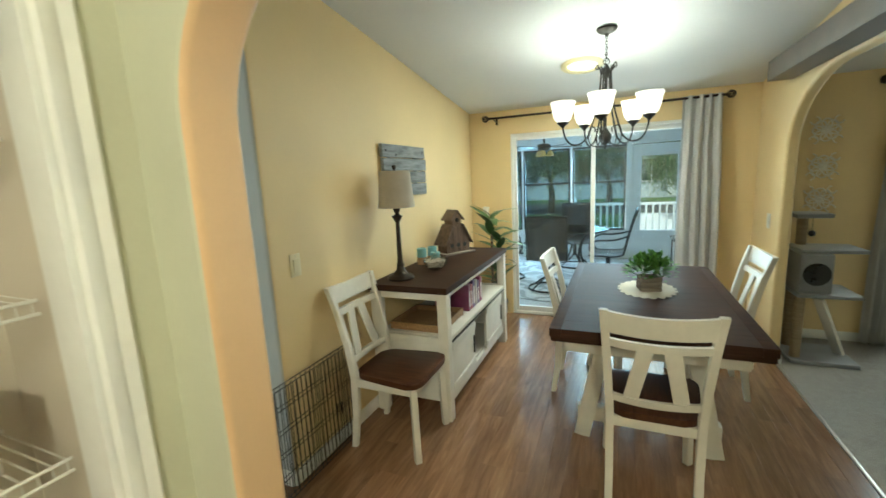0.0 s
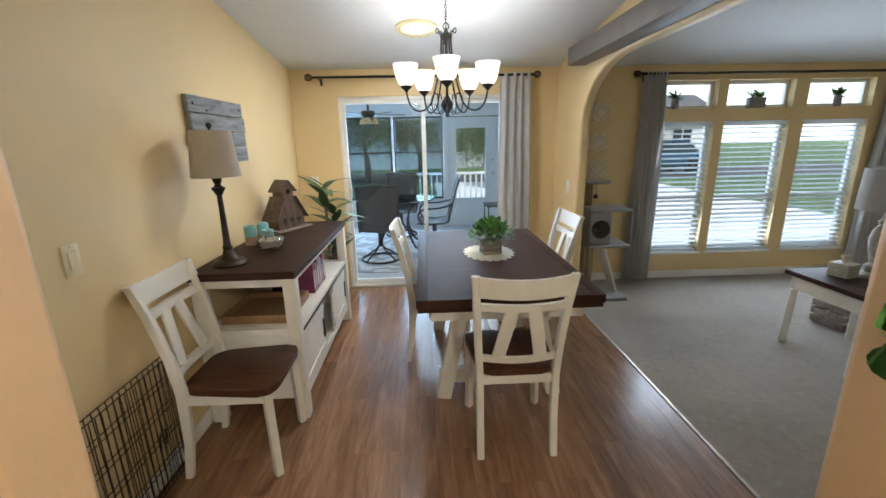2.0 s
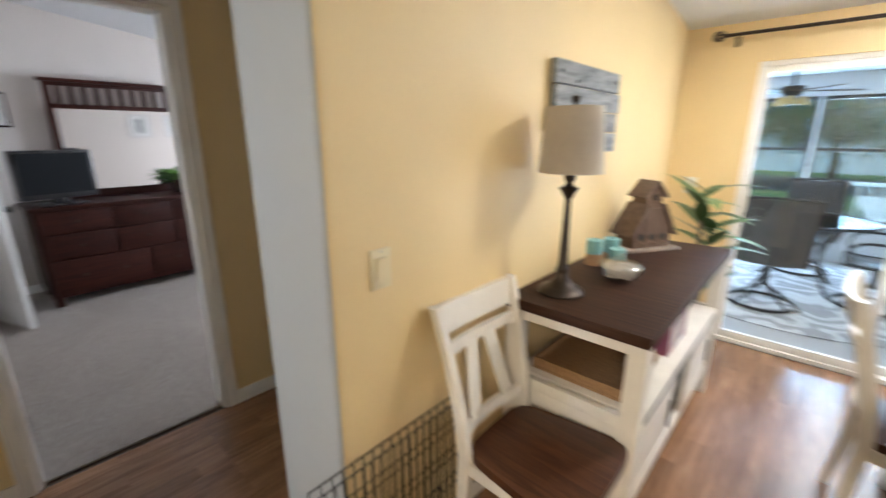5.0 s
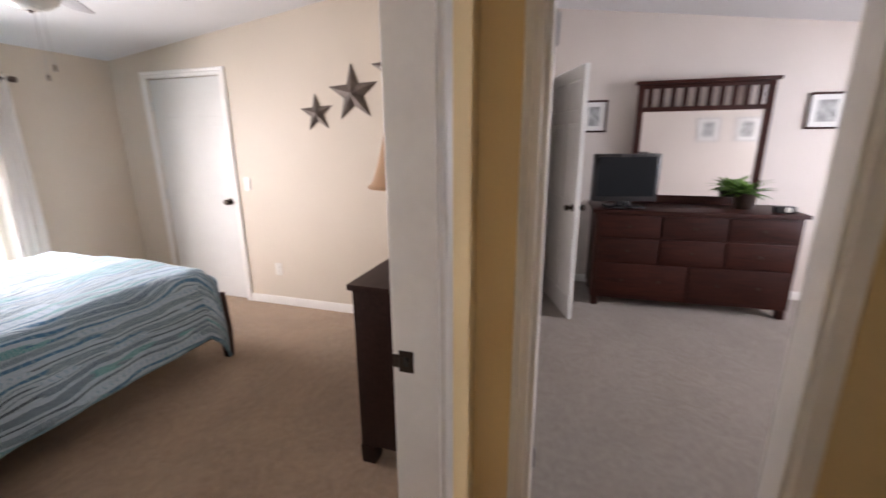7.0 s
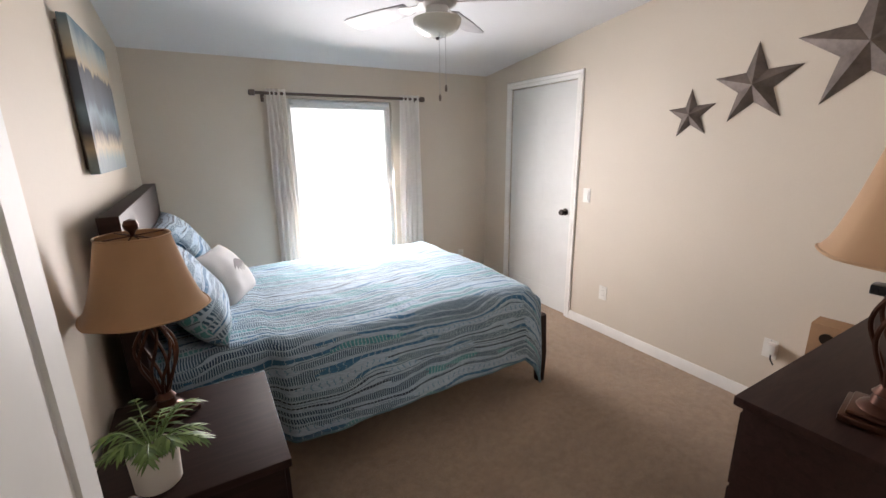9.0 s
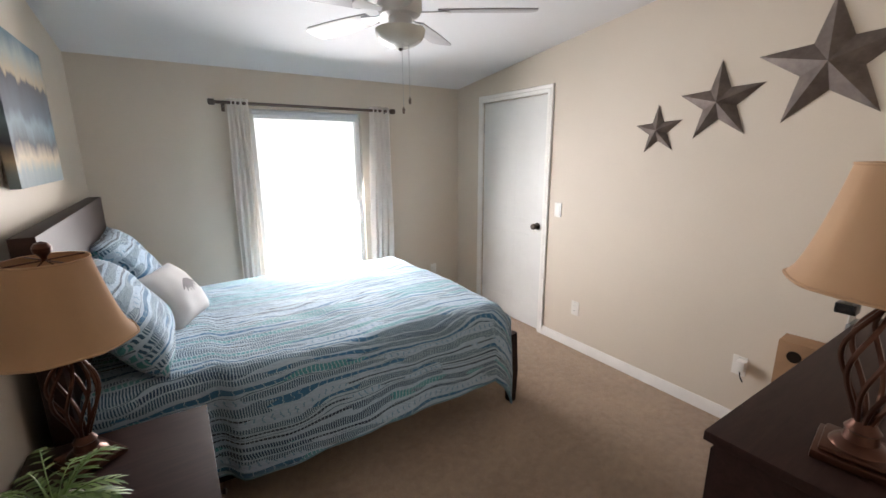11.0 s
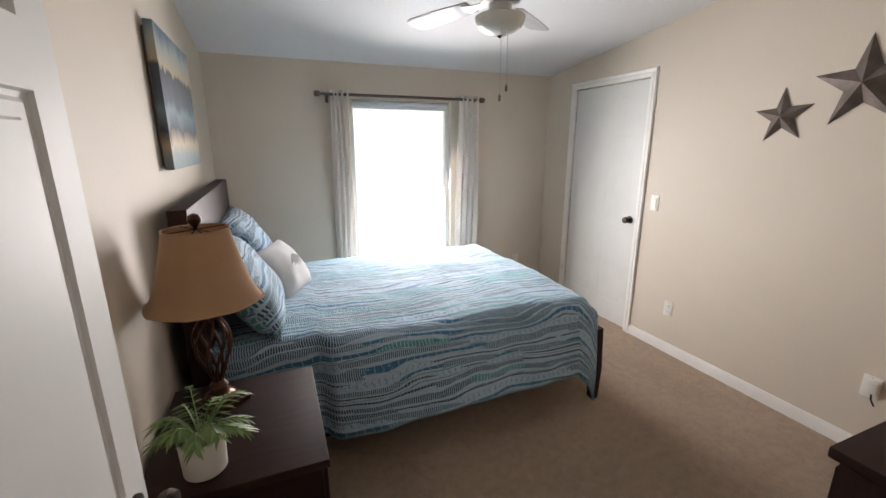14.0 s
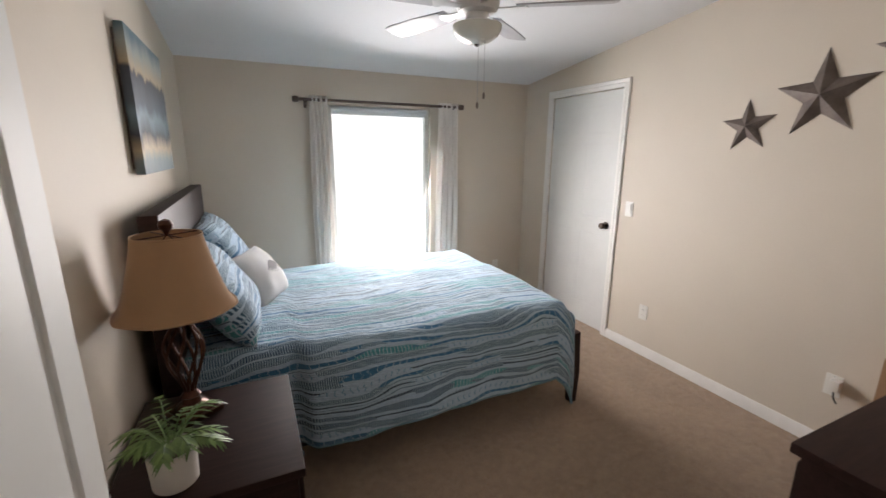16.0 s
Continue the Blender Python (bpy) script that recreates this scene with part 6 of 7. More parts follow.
for k in range(5):
    a = math.radians(-69 + 72 * k)
    m = pose(0, 0, 0.012, 0, 0, math.degrees(a)) @ pose(0, 0, 0, 11, 0, 0)
    outline = [(0.18, -0.05), (0.40, -0.066), (0.60, -0.07), (0.635, -0.055), (0.645, 0.0), (0.635, 0.055), (0.60, 0.07), (0.40, 0.066), (0.18, 0.05)]
    bm = prism(outline, 0.007, "z", 0.0, None, 0.002)
    bmesh.ops.transform(bm, matrix=m, verts=bm.verts)
    bl = part("blade", bm, BLADE, fan)
    bm = prism([(0.09, -0.018), (0.15, -0.02), (0.22, -0.04), (0.24, 0.0), (0.22, 0.04), (0.15, 0.02), (0.09, 0.018)], 0.005, "z", -0.006)
    bmesh.ops.transform(bm, matrix=m, verts=bm.verts)
    part("blade_iron", bm, FANWHITE, bl)
for dx, ln in ((-0.015, 0.30), (0.02, 0.345)):
    part("pull_chain", tube([(dx, 0.05, -0.06), (dx, 0.052, -0.07 - ln)], 0.0012, 5), STEEL, fan)
    part("chain_knob", lathe([(0.002, 0), (0.007, -0.012), (0.006, -0.03), (0.0, -0.034)], 10, None, (dx, 0.052, -0.07 - ln)), CRATEWOOD, fan)

# ---- master bedroom ----
md = thing("master_dresser", -5.40, 2.535, 0, 3, "dark cherry dresser with rows of drawers", "dresser")
part("top", box(-0.30, 0.29, -0.81, 0.81, 0.86, 0.89, 0.004), CHERRY, md)
part("carcass", box(-0.29, 0.265, -0.78, 0.78, 0.08, 0.859, 0.003), CHERRY, md)
for z0, z1, cols in ((0.66, 0.845, 3), (0.43, 0.64, 3), (0.12, 0.41, 2)):
    for k in range(cols):
        w = 1.52 / cols
        y0 = -0.76 + w * k
        d = part("drawer", box(0.2655, 0.28, y0 + 0.008, y0 + w - 0.008, z0, z1, 0.004), CHERRY, md)
        for yy in ((y0 + w / 2,) if cols == 3 else (y0 + w * 0.3, y0 + w * 0.7)):
            part("knob", lathe([(0.006, 0), (0.006, 0.012), (0.015, 0.02), (0.0, 0.027)], 12, None, (0, 0, 0), pose(0.28, yy, (z0 + z1) / 2, 0, 90)), BRONZE, d)
for y in (-0.74, 0.74):
    for x in (-0.25, 0.24):
        part("foot", box(x - 0.03, x + 0.03, y - 0.03, y + 0.03, 0.0, 0.079, 0.004), CHERRY, md)
mir = thing("dresser_mirror", -5.655, 2.60, 0.89, 0, "cherry framed dresser mirror with a slatted crest", "mirror")
part("crest", box(-0.02, 0.045, -0.56, 0.56, 1.07, 1.10, 0.006), CHERRY, mir)
for y in (-0.505, 0.505):
    part("stile", box(-0.01, 0.025, y - 0.028, y + 0.028, 0.0, 1.069, 0.004), CHERRY, mir)
for z0, z1 in ((0.0, 0.075), (0.835, 0.875), (1.035, 1.069)):
    part("rail", box(-0.008, 0.022, -0.477, 0.477, z0, z1, 0.003), CHERRY, mir)
for k in range(10):
    y = -0.43 + 0.0955 * k
    part("slat", box(-0.004, 0.014, y - 0.02, y + 0.02, 0.876, 1.034, 0.002), CHERRY, mir)
part("mirror_glass", box(-0.004, 0.006, -0.476, 0.476, 0.076, 0.834), MIRROR, mir)
part("back_board", box(-0.012, -0.005, -0.47, 0.47, 0.07, 0.84), CHERRY, mir)
tv = thing("television", -5.27, 1.99, 0.89, 14, "small older flat television on the dresser", "television")
part("foot", box(-0.10, 0.09, -0.16, 0.16, 0, 0.018, 0.006), BLACKPLASTIC, tv)
part("neck", box(-0.03, 0.02, -0.06, 0.06, 0.018, 0.06, 0.004), BLACKPLASTIC, tv)
part("housing", box(-0.05, 0.03, -0.28, 0.28, 0.055, 0.47, 0.01), BLACKPLASTIC, tv)
part("screen", box(0.030, 0.0325, -0.25, 0.25, 0.10, 0.445), surface("dark screen", (0.010, 0.012, 0.014), 0.1, vary=0.0, relief=0, spec=0.1), tv)
fern = thing("potted_fern", -5.45, 2.98, 0.89, 0, "small green fern in a dark pot on the dresser", "houseplant")
part("pot", lathe([(0.05, 0), (0.065, 0.09), (0.07, 0.1), (0.06, 0.1), (0.0, 0.085)], 20), surface("brown pot", (0.03, 0.018, 0.013), 0.4), fern)
bm = bmesh.new()
for k in range(90):
    a, l, r = rp.uniform(0, 6.28), rp.uniform(0.1, 1.2), rp.uniform(0.08, 0.2)
    d = Vector((math.cos(a), math.sin(a), l)).normalized()
    leaf_blade(bm, Vector((0, 0, 0.09)) + d * 0.02, Vector((0, 0, 0.1)) + d * r, 0.03, 0.05, 4)
part("foliage", bm, GREENERY, fern)
fern.scale = (1.35, 1.35, 1.35)
ck = thing("bedside_clock", -5.25, 3.2, 0.89, 0, "small dark clock with a pale dial", "clock")
part("body", box(-0.03, 0.03, -0.07, 0.07, 0, 0.06, 0.012), BLACKPLASTIC, ck)
part("dial", lathe([(0.022, 0), (0.022, 0.002), (0.0, 0.002)], 20, None, (0, 0, 0), pose(0.031, 0.02, 0.032, 0, 90)), PLASTIC, ck)
PRINT = surface("faded print", (0.40, 0.40, 0.39), 0.5, vary=0.45, scale=18)
MAT = surface("picture mount", (0.72, 0.71, 0.68), 0.7, vary=0.02)


def picture(x, y, z, w, h, face, label, frame_mat=None):
    ob = thing("framed_picture", x, y, z, 0 if face > 0 else 180, label, "picture", "framed prints")
    fm = frame_mat or CHERRY
    f = 0.018
    for b in ((-w / 2, w / 2, -h / 2, -h / 2 + f), (-w / 2, w / 2, h / 2 - f, h / 2)):
        part("frame", box(0.001, 0.022, b[0], b[1], b[2], b[3], 0.003), fm, ob)
    for s in (-1, 1):
        part("frame", box(0.001, 0.022, min(s * w / 2, s * (w / 2 - f)), max(s * w / 2, s * (w / 2 - f)), -h / 2 + f, h / 2 - f, 0.003), fm, ob)
    part("mount", box(0.002, 0.010, -w / 2 + f, w / 2 - f, -h / 2 + f, h / 2 - f), MAT, ob)
    part("print", box(0.0102, 0.0112, -w / 2 + 0.07, w / 2 - 0.07, -h / 2 + 0.06, h / 2 - 0.06), PRINT, ob)
    return ob


picture(-5.75, 1.70, 1.70, 0.24, 0.30, 1, "small framed print on the wall behind the door")
picture(-5.75, 3.56, 1.705, 0.28, 0.30, 1, "dark framed print on the bedroom wall")
picture(-2.70, 3.42, 1.62, 0.30, 0.34, -1, "thin framed print reflected in the mirror", STEEL)
picture(-2.70, 3.92, 1.62, 0.30, 0.34, -1, "thin framed print reflected in the mirror", STEEL)
w5 = tagged(new("window_5"), "white framed bedroom window", "window", kind="structure")
part("window_frame", box(-4.95, -4.91, 5.10, 5.15, 0.8, 2.0, 0.003, box(-3.49, -3.45, 5.10, 5.15, 0.8, 2.0, 0.003,
     box(-4.91, -3.49, 5.10, 5.15, 0.8, 0.84, 0.003, box(-4.91, -3.49, 5.10, 5.15, 1.96, 2.0, 0.003)))), TRIM, w5)

# ---- living room ----
CATGREY = fabric("grey plush", (0.26, 0.26, 0.27), 200, 0.2, 0.5)
SISAL = timber("sisal rope", (0.22, 0.16, 0.10), (0.42, 0.33, 0.22), 0.9, (5, 5, 160), 0, 0.6)
ct = thing("cat_tree", 1.80, 4.62, 0, 0, "grey plush cat tree with shelves, posts and a cubby", "cat tree")
part("base", box(-0.20, 0.22, -0.2, 0.2, 0.0, 0.035, 0.012), CATGREY, ct)
for x, y, z0, z1 in ((-0.13, 0.13, 0.035, 0.52), (-0.15, -0.12, 0.035, 0.52), (0.07, 0.10, 0.55, 0.85), (-0.10, 0.12, 0.88, 1.10)):
    part("post", lathe([(0.034, z0), (0.034, z1)], 18, None, (x, y, 0)), SISAL, ct, "sisal wrapped post")
part("shelf", box(-0.19, 0.20, -0.19, 0.19, 0.52, 0.55, 0.014), CATGREY, ct)
part("shelf", box(-0.17, 0.22, -0.14, 0.17, 0.85, 0.88, 0.014), CATGREY, ct)
part("perch", box(-0.19, 0.04, -0.04, 0.2, 1.10, 1.135, 0.016), CATGREY, ct)
cub = part("cubby", box(-0.18, 0.02, -0.17, 0.13, 0.551, 0.849, 0.02), CATGREY, ct)
# flat black disc paints the shade inside an opening that isn't cut
part("cubby_hole", lathe([(0.085, 0), (0.085, 0.004), (0.0, 0.004)], 28, None, (0, 0, 0), pose(-0.08, -0.1705, 0.70, 90)), BLACKPLASTIC, cub, "black disc as the shade inside the cubby hole")
part("ramp", bar((0.16, -0.01, 0.045), (-0.05, -0.15, 0.515), 0.075, 0.025, 0.006), CREAM, ct, "pale slanted ramp board")
part("toy_string", tube([(-0.07, 0.02, 1.10), (-0.07, 0.02, 1.0)], 0.002, 5), BLACKPLASTIC, ct)
part("toy_ball", lathe([(0.0, -0.025), (0.018, -0.018), (0.025, 0), (0.018, 0.018), (0.0, 0.025)], 14, None, (-0.07, 0.02, 0.98)), BLACKPLASTIC, ct)
FILIGREE = surface("whitewashed metal", (0.80, 0.75, 0.66), 0.6, vary=0.15)
for z in (1.767, 1.475, 1.21):
    md2 = thing("wall_medallion", 1.895, 5.056, z, 0, "square whitewashed openwork wall medallion", "wall art", "wall medallions")
    for k in range(8):
        a = k * math.pi / 4
        ring = [(0.055 * math.cos(a) + 0.034 * math.cos(q), -0.008, 0.055 * math.sin(a) + 0.034 * math.sin(q)) for q in [2 * math.pi * j / 16 for j in range(16)]]
        part("petal", tube(ring, 0.0055, 6, None, True), FILIGREE, md2)
        if k % 2:
            part("corner_scroll", tube([(0.108 * math.cos(a) + 0.03 * math.cos(q), -0.008, 0.108 * math.sin(a) + 0.03 * math.sin(q)) for q in [a + 0.9 + 2 * math.pi * j / 20 for j in range(15)]], 0.0055, 6), FILIGREE, md2)
    part("boss", lathe([(0.02, 0), (0.014, 0.008), (0.0, 0.01)], 16, None, (0, 0, 0), pose(0, -0.006, 0, 90)), FILIGREE, md2)
et = thing("end_table", 3.05, 3.28, 0, 0, "cream end table with a dark stained top", "end table")
part("top", box(-0.31, 0.31, -0.30, 0.30, 0.525, 0.56, 0.006), DARKTOP, et)
for b in ((-0.27, 0.27, -0.27, -0.25, 0.42, 0.525), (-0.27, 0.27, 0.25, 0.27, 0.42, 0.525), (-0.27, -0.25, -0.249, 0.249, 0.42, 0.525), (0.25, 0.27, -0.249, 0.249, 0.42, 0.525)):
    part("apron", box(*b, 0.002), CREAM, et)
for x in (-0.255, 0.255):
    for y in (-0.245, 0.245):
        part("leg", bar((x * 1.05, y * 1.05, 0), (x, y, 0.42), 0.045, 0.045, 0.004), CREAM, et)
tb = thing("tissue_box", 2.97, 3.38, 0.56, 15, "patterned tissue box with a tissue pulled up", "tissue box")
part("box", box(-0.06, 0.06, -0.06, 0.06, 0, 0.095, 0.004), surface("printed card", (0.45, 0.46, 0.40), 0.6, vary=0.3, scale=60), tb)
bm = bmesh.new()
for k in range(6):
    a = k * 1.05
    leaf_blade(bm, (0, 0, 0.09), (0.035 * math.cos(a), 0.035 * math.sin(a), 0.155), 0.05, 0.0, 4, 0.4)
part("tissue", bm, LACE, tb, "white paper tissue")
ll = thing("table_lamp", 3.14, 3.34, 0.56, 0, "whitewashed turned table lamp with a pale drum shade", "lamp")
part("body", lathe([(0.085, 0), (0.085, 0.02), (0.05, 0.04), (0.055, 0.08), (0.03, 0.10), (0.045, 0.17), (0.062, 0.26), (0.05, 0.32), (0.024, 0.36), (0.035, 0.385), (0.018, 0.40), (0.012, 0.50)], 28), surface("whitewashed wood", (0.38, 0.33, 0.28), 0.7, vary=0.25, scale=30), ll)
part("shade", lathe([(0.165, 0.46), (0.155, 0.73), (0.153, 0.73), (0.163, 0.46)], 40), fabric("pale drum shade", (0.55, 0.54, 0.54), 500, through=0.3), ll)
cr = thing("wooden_crate", 3.47, 3.75, 0, 8, "small slatted wooden crate on the carpet", "crate")
for z in (0.02, 0.085, 0.15):
    for s in (-1, 1):
        part("slat", box(-0.17, 0.17, s * 0.12 - 0.006, s * 0.12 + 0.006, z, z + 0.05, 0.002), CRATEWOOD, cr)
        part("slat", box(s * 0.162 - 0.006, s * 0.162 + 0.006, -0.112, 0.112, z, z + 0.05, 0.002), CRATEWOOD, cr)
part("bottom", box(-0.155, 0.155, -0.112, 0.112, 0.004, 0.018), CRATEWOOD, cr)
for x, kind in ((2.66, "vase"), (3.50, "tub"), (4.36, "vase")):
    pl = thing("sill_plant", x, 5.085, 1.781, 0, "small leafy plant in a grey pot on the window ledge", "houseplant", "window ledge plants")
    part("pot", lathe([(0.03, 0), (0.036, 0.05), (0.033, 0.10), (0.036, 0.105), (0.03, 0.105), (0.0, 0.09)], 18) if kind == "vase" else box(-0.085, 0.085, -0.03, 0.03, 0, 0.10, 0.006), surface("grey pot", (0.25, 0.24, 0.23), 0.6), pl)
    bm = bmesh.new()
    for k in range(46):
        a, l, r = rp.uniform(0, 6.28), rp.uniform(-0.1, 1.2), rp.uniform(0.08, 0.15)
        o = Vector((rp.uniform(-0.06, 0.06) if kind == "tub" else 0, 0, 0.10))
        d = Vector((math.cos(a), 0.35 * math.sin(a), l)).normalized()
        leaf_blade(bm, o, o + d * r, 0.026, 0.02, 3)
    part("foliage", bm, GREENERY, pl)
lp = thing("framed_picture", 5.578, 3.9, 1.35, 0, "dark framed picture on the living room wall", "picture")
part("frame", box(-0.02, -0.002, -0.2, 0.2, -0.25, 0.25, 0.004), ESPRESSO, lp)
part("print", box(-0.0215, -0.0205, -0.15, 0.15, -0.2, 0.2), PRINT, lp)

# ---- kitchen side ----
# assumed fitting, out of view, added for the unseen kitchen lamp
kl = thing("kitchen_ceiling_light", 0.75, -0.6, ceil_z(-0.6), 0, "assumed round white kitchen ceiling light, out of view", "ceiling light")
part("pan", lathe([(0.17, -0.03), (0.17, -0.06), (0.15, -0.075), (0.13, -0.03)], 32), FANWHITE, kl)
shelf = thing("wall_shelf", 0.985, 1.269, 1.17, 0, "small white wooden shelf on the kitchen wall", "shelf")
part("board", box(-0.13, 0.13, -0.15, -0.002, 0.0, 0.018, 0.003), TRIM, shelf)
for x in (-0.09, 0.09):
    part("bracket", prism([(-0.002, -0.11), (-0.002, -0.001), (-0.12, -0.001), (-0.10, -0.02), (-0.02, -0.09)], 0.016, "x", x - 0.008), TRIM, shelf)
po = thing("trailing_pothos", 0.99, 1.19, 1.188, 0, "trailing pothos with heart-shaped leaves on the kitchen shelf", "houseplant")
part("pot", lathe([(0.04, 0), (0.055, 0.08), (0.058, 0.085), (0.05, 0.085), (0.0, 0.07)], 24), WHITECLAY, po)
POTHOS = leafy("pothos leaves", (0.03, 0.10, 0.025), (0.10, 0.24, 0.05), 0.3)
for k, (ex, ey, ez) in enumerate(((-0.23, 0.11, 0.07), (-0.215, 0.13, -0.01), (-0.22, 0.09, 0.13), (0.1, -0.08, -0.06), (-0.1, -0.12, -0.10))):
    stem = bezier((0, 0, 0.07), (ex * 0.3, ey * 0.4, 0.20), (ex * 0.8, ey, ez + 0.10), (ex, ey, ez), 8)
    bm = tube(stem, 0.0022, 5)
    for j in range(2, 9):
        p = Vector(stem[j])
        a = rp.uniform(0, 6.28)
        d = Vector((math.cos(a) * 0.7, -abs(math.sin(a)) * 0.5, rp.uniform(-0.9, 0.2))).normalized()
        leaf_blade(bm, p, p + d * rp.uniform(0.07, 0.09), rp.uniform(0.056, 0.07), 0.016, 8, 0.2, Vector((0.3, -0.6, 0.6)))
    part("vine", bm, POTHOS, po)
for z in (0.55, 0.95, 1.32, 1.68):
    ws = thing("wire_shelf", -0.915, 0.66, z, 0, "white wire pantry shelf", "shelf", "pantry shelves")
    for x in (-0.155, 0.155):
        part("rail", tube([(x, -0.44, 0), (x, 0.44, 0)], 0.004, 6), PLASTIC, ws)
    part("lip", tube([(0.155, -0.44, -0.03), (0.155, 0.44, -0.03)], 0.004, 6), PLASTIC, ws)
    for k in range(34):
        y = -0.43 + 0.026 * k
        part("wire", tube([(-0.155, y, 0.004), (0.158, y, 0.004), (0.158, y, -0.03)], 0.0016, 4), PLASTIC, ws)
for z, items in ((0.556, ((0.45, 0.12, (0.45, 0.04, 0.05)), (0.62, 0.16, (0.06, 0.25, 0.08)), (0.82, 0.2, (0.4, 0.05, 0.08)), (0.98, 0.14, (0.55, 0.5, 0.45)))), (0.956, ((0.5, 0.22, (0.5, 0.2, 0.2)), (0.75, 0.25, (0.5, 0.06, 0.08)), (0.95, 0.18, (0.6, 0.58, 0.52)))), (0.001, ((0.6, 0.3, (0.45, 0.05, 0.06)), (0.9, 0.25, (0.1, 0.25, 0.08))))):
    for y, h, col in items:
        g2 = thing("food_box", -0.92, y, z, rp.uniform(-6, 6), "coloured food carton on the pantry shelf", "box", "pantry cartons")
        part("carton", box(-0.1, 0.1, -0.06, 0.06, 0.001, h, 0.002), surface("printed carton", col, 0.4, vary=0.35, scale=20), g2)
        part("label", box(0.1002, 0.1008, -0.04, 0.04, h * 0.25, h * 0.7), surface("carton label", (0.6, 0.58, 0.52), 0.4, vary=0.3, scale=40), g2)

# ---- covered patio beyond the sliding door ----
PATIO = surface("painted patio slab", (0.34, 0.33, 0.33), 0.7, vary=0.12, scale=3)
PATIOWHITE = surface("patio white", (0.62, 0.66, 0.70), 0.5, vary=0.04)
CHARCOAL = surface("charcoal aluminium", (0.03, 0.03, 0.032), 0.45, 0.4, vary=0.1)
SLING = fabric("charcoal sling mesh", (0.055, 0.055, 0.06), 300)
solid("floor_patio", box(-3.4, 2.6, 5.18, 8.62, -0.14, -0.03), PATIO, "grey painted patio floor", "floor", kind="structure")
solid("ceiling_patio", box(-3.4, 2.6, 5.18, 8.62, 2.20, 2.30), PATIOWHITE, "white patio ceiling", "ceiling", kind="structure")
pw = box(-3.3, 2.5, 8.5, 8.6, -0.03, 0.48, 0, box(-3.3, 2.5, 8.5, 8.6, 1.95, 2.2, 0, box(0.47, 0.56, 8.5, 8.6, 0.48, 1.95, 0, box(1.48, 2.5, 8.5, 8.6, 0.48, 1.95))))
solid("wall_patio_north", pw, PATIOWHITE, "white patio wall with screened windows", "wall", kind="structure")
solid("wall_patio_east", box(2.5, 2.6, 5.18, 8.6, -0.03, 2.2), PATIOWHITE, "white patio wall", "wall", kind="structure")
solid("wall_patio_west", box(-3.4, -3.3, 5.18, 8.6, -0.03, 0.5, 0, box(-3.4, -3.3, 5.18, 8.6, 1.95, 2.2)), PATIOWHITE, "low white patio wall with screens", "wall", kind="structure")
SCREEN = pane_glass("tinted screen", (0.60, 0.72, 0.78), 0.03)
for k, (x0, x1) in enumerate(((-3.28, -2.3), (-2.27, -1.33), (-1.30, -0.46), (-0.42, 0.46))):
    pn = tagged(new("window_%d" % (6 + k)), "charcoal framed patio window", "window", kind="structure")
    f = 0.03
    part("window_frame", box(x0, x0 + f, 8.52, 8.58, 0.48, 1.95, 0.003, box(x1 - f, x1, 8.52, 8.58, 0.48, 1.95, 0.003, box(x0 + f, x1 - f, 8.52, 8.58, 0.48, 0.52, 0.003,
         box(x0 + f, x1 - f, 8.52, 8.58, 1.91, 1.95, 0.003, box(x0 + f, x1 - f, 8.52, 8.58, 1.31, 1.35, 0.003))))), CHARCOAL, pn)
    g = part("pane", box(x0 + 0.02, x1 - 0.02, 8.548, 8.552, 0.5, 1.93), SCREEN, pn)
    g.visible_shadow = False
    if x0 < -0.45:
        solid("patio_post", box(x1 + 0.001, x1 + 0.029, 8.5, 8.6, 0.48, 1.95), PATIOWHITE, "slim white patio post", "trim", kind="structure")
pd = thing("patio_door", 1.02, 8.55, -0.03, 0, "white patio door with a large glass light", "door")
part("leaf", box(-0.455, -0.32, -0.02, 0.02, 0, 1.96, 0.003, box(0.22, 0.455, -0.02, 0.02, 0, 1.96, 0.003, box(-0.32, 0.22, -0.02, 0.02, 0, 0.35, 0.003, box(-0.32, 0.22, -0.02, 0.02, 1.77, 1.96, 0.003)))), PATIOWHITE, pd)
g = part("glass", box(-0.32, 0.22, -0.004, 0.004, 0.35, 1.77), PANE, pd)
g.visible_shadow = False
part("moulding", box(-0.345, -0.318, -0.032, -0.021, 0.33, 1.79, 0.003, box(0.218, 0.245, -0.032, -0.021, 0.33, 1.79, 0.003, box(-0.318, 0.218, -0.032, -0.021, 0.33, 0.352, 0.003, box(-0.318, 0.218, -0.032, -0.021, 1.768, 1.79, 0.003)))), PATIOWHITE, pd)
part("knob", lathe([(0.02, 0), (0.02, 0.01), (0.03, 0.04), (0.0, 0.055)], 14, None, (0, 0, 0), pose(0.36, -0.02, 0.95, 90)), STEEL, pd)
part("deadbolt", lathe([(0.025, 0), (0.025, 0.015), (0.0, 0.018)], 14, None, (0, 0, 0), pose(0.36, -0.02, 1.2, 90)), STEEL, pd)
RUG, rnt, rb = nodes_of("patterned round rug")
rw = rnt.nodes.new("ShaderNodeTexWave")
rw.wave_type, rw.rings_direction = "RINGS", "Z"
rw.inputs["Scale"].default_value, rw.inputs["Distortion"].default_value, rw.inputs["Detail Scale"].default_value = 1.1, 14.0, 2.2
rnt.links.new(coords(rnt), rw.inputs["Vector"])
rnt.links.new(ramp(rnt, rw.outputs["Fac"], [(0.3, (0.30, 0.30, 0.31)), (0.5, (0.40, 0.40, 0.42)), (0.75, (0.52, 0.52, 0.54))]), rb.inputs["Base Color"])
rb.inputs["Roughness"].default_value = 0.95
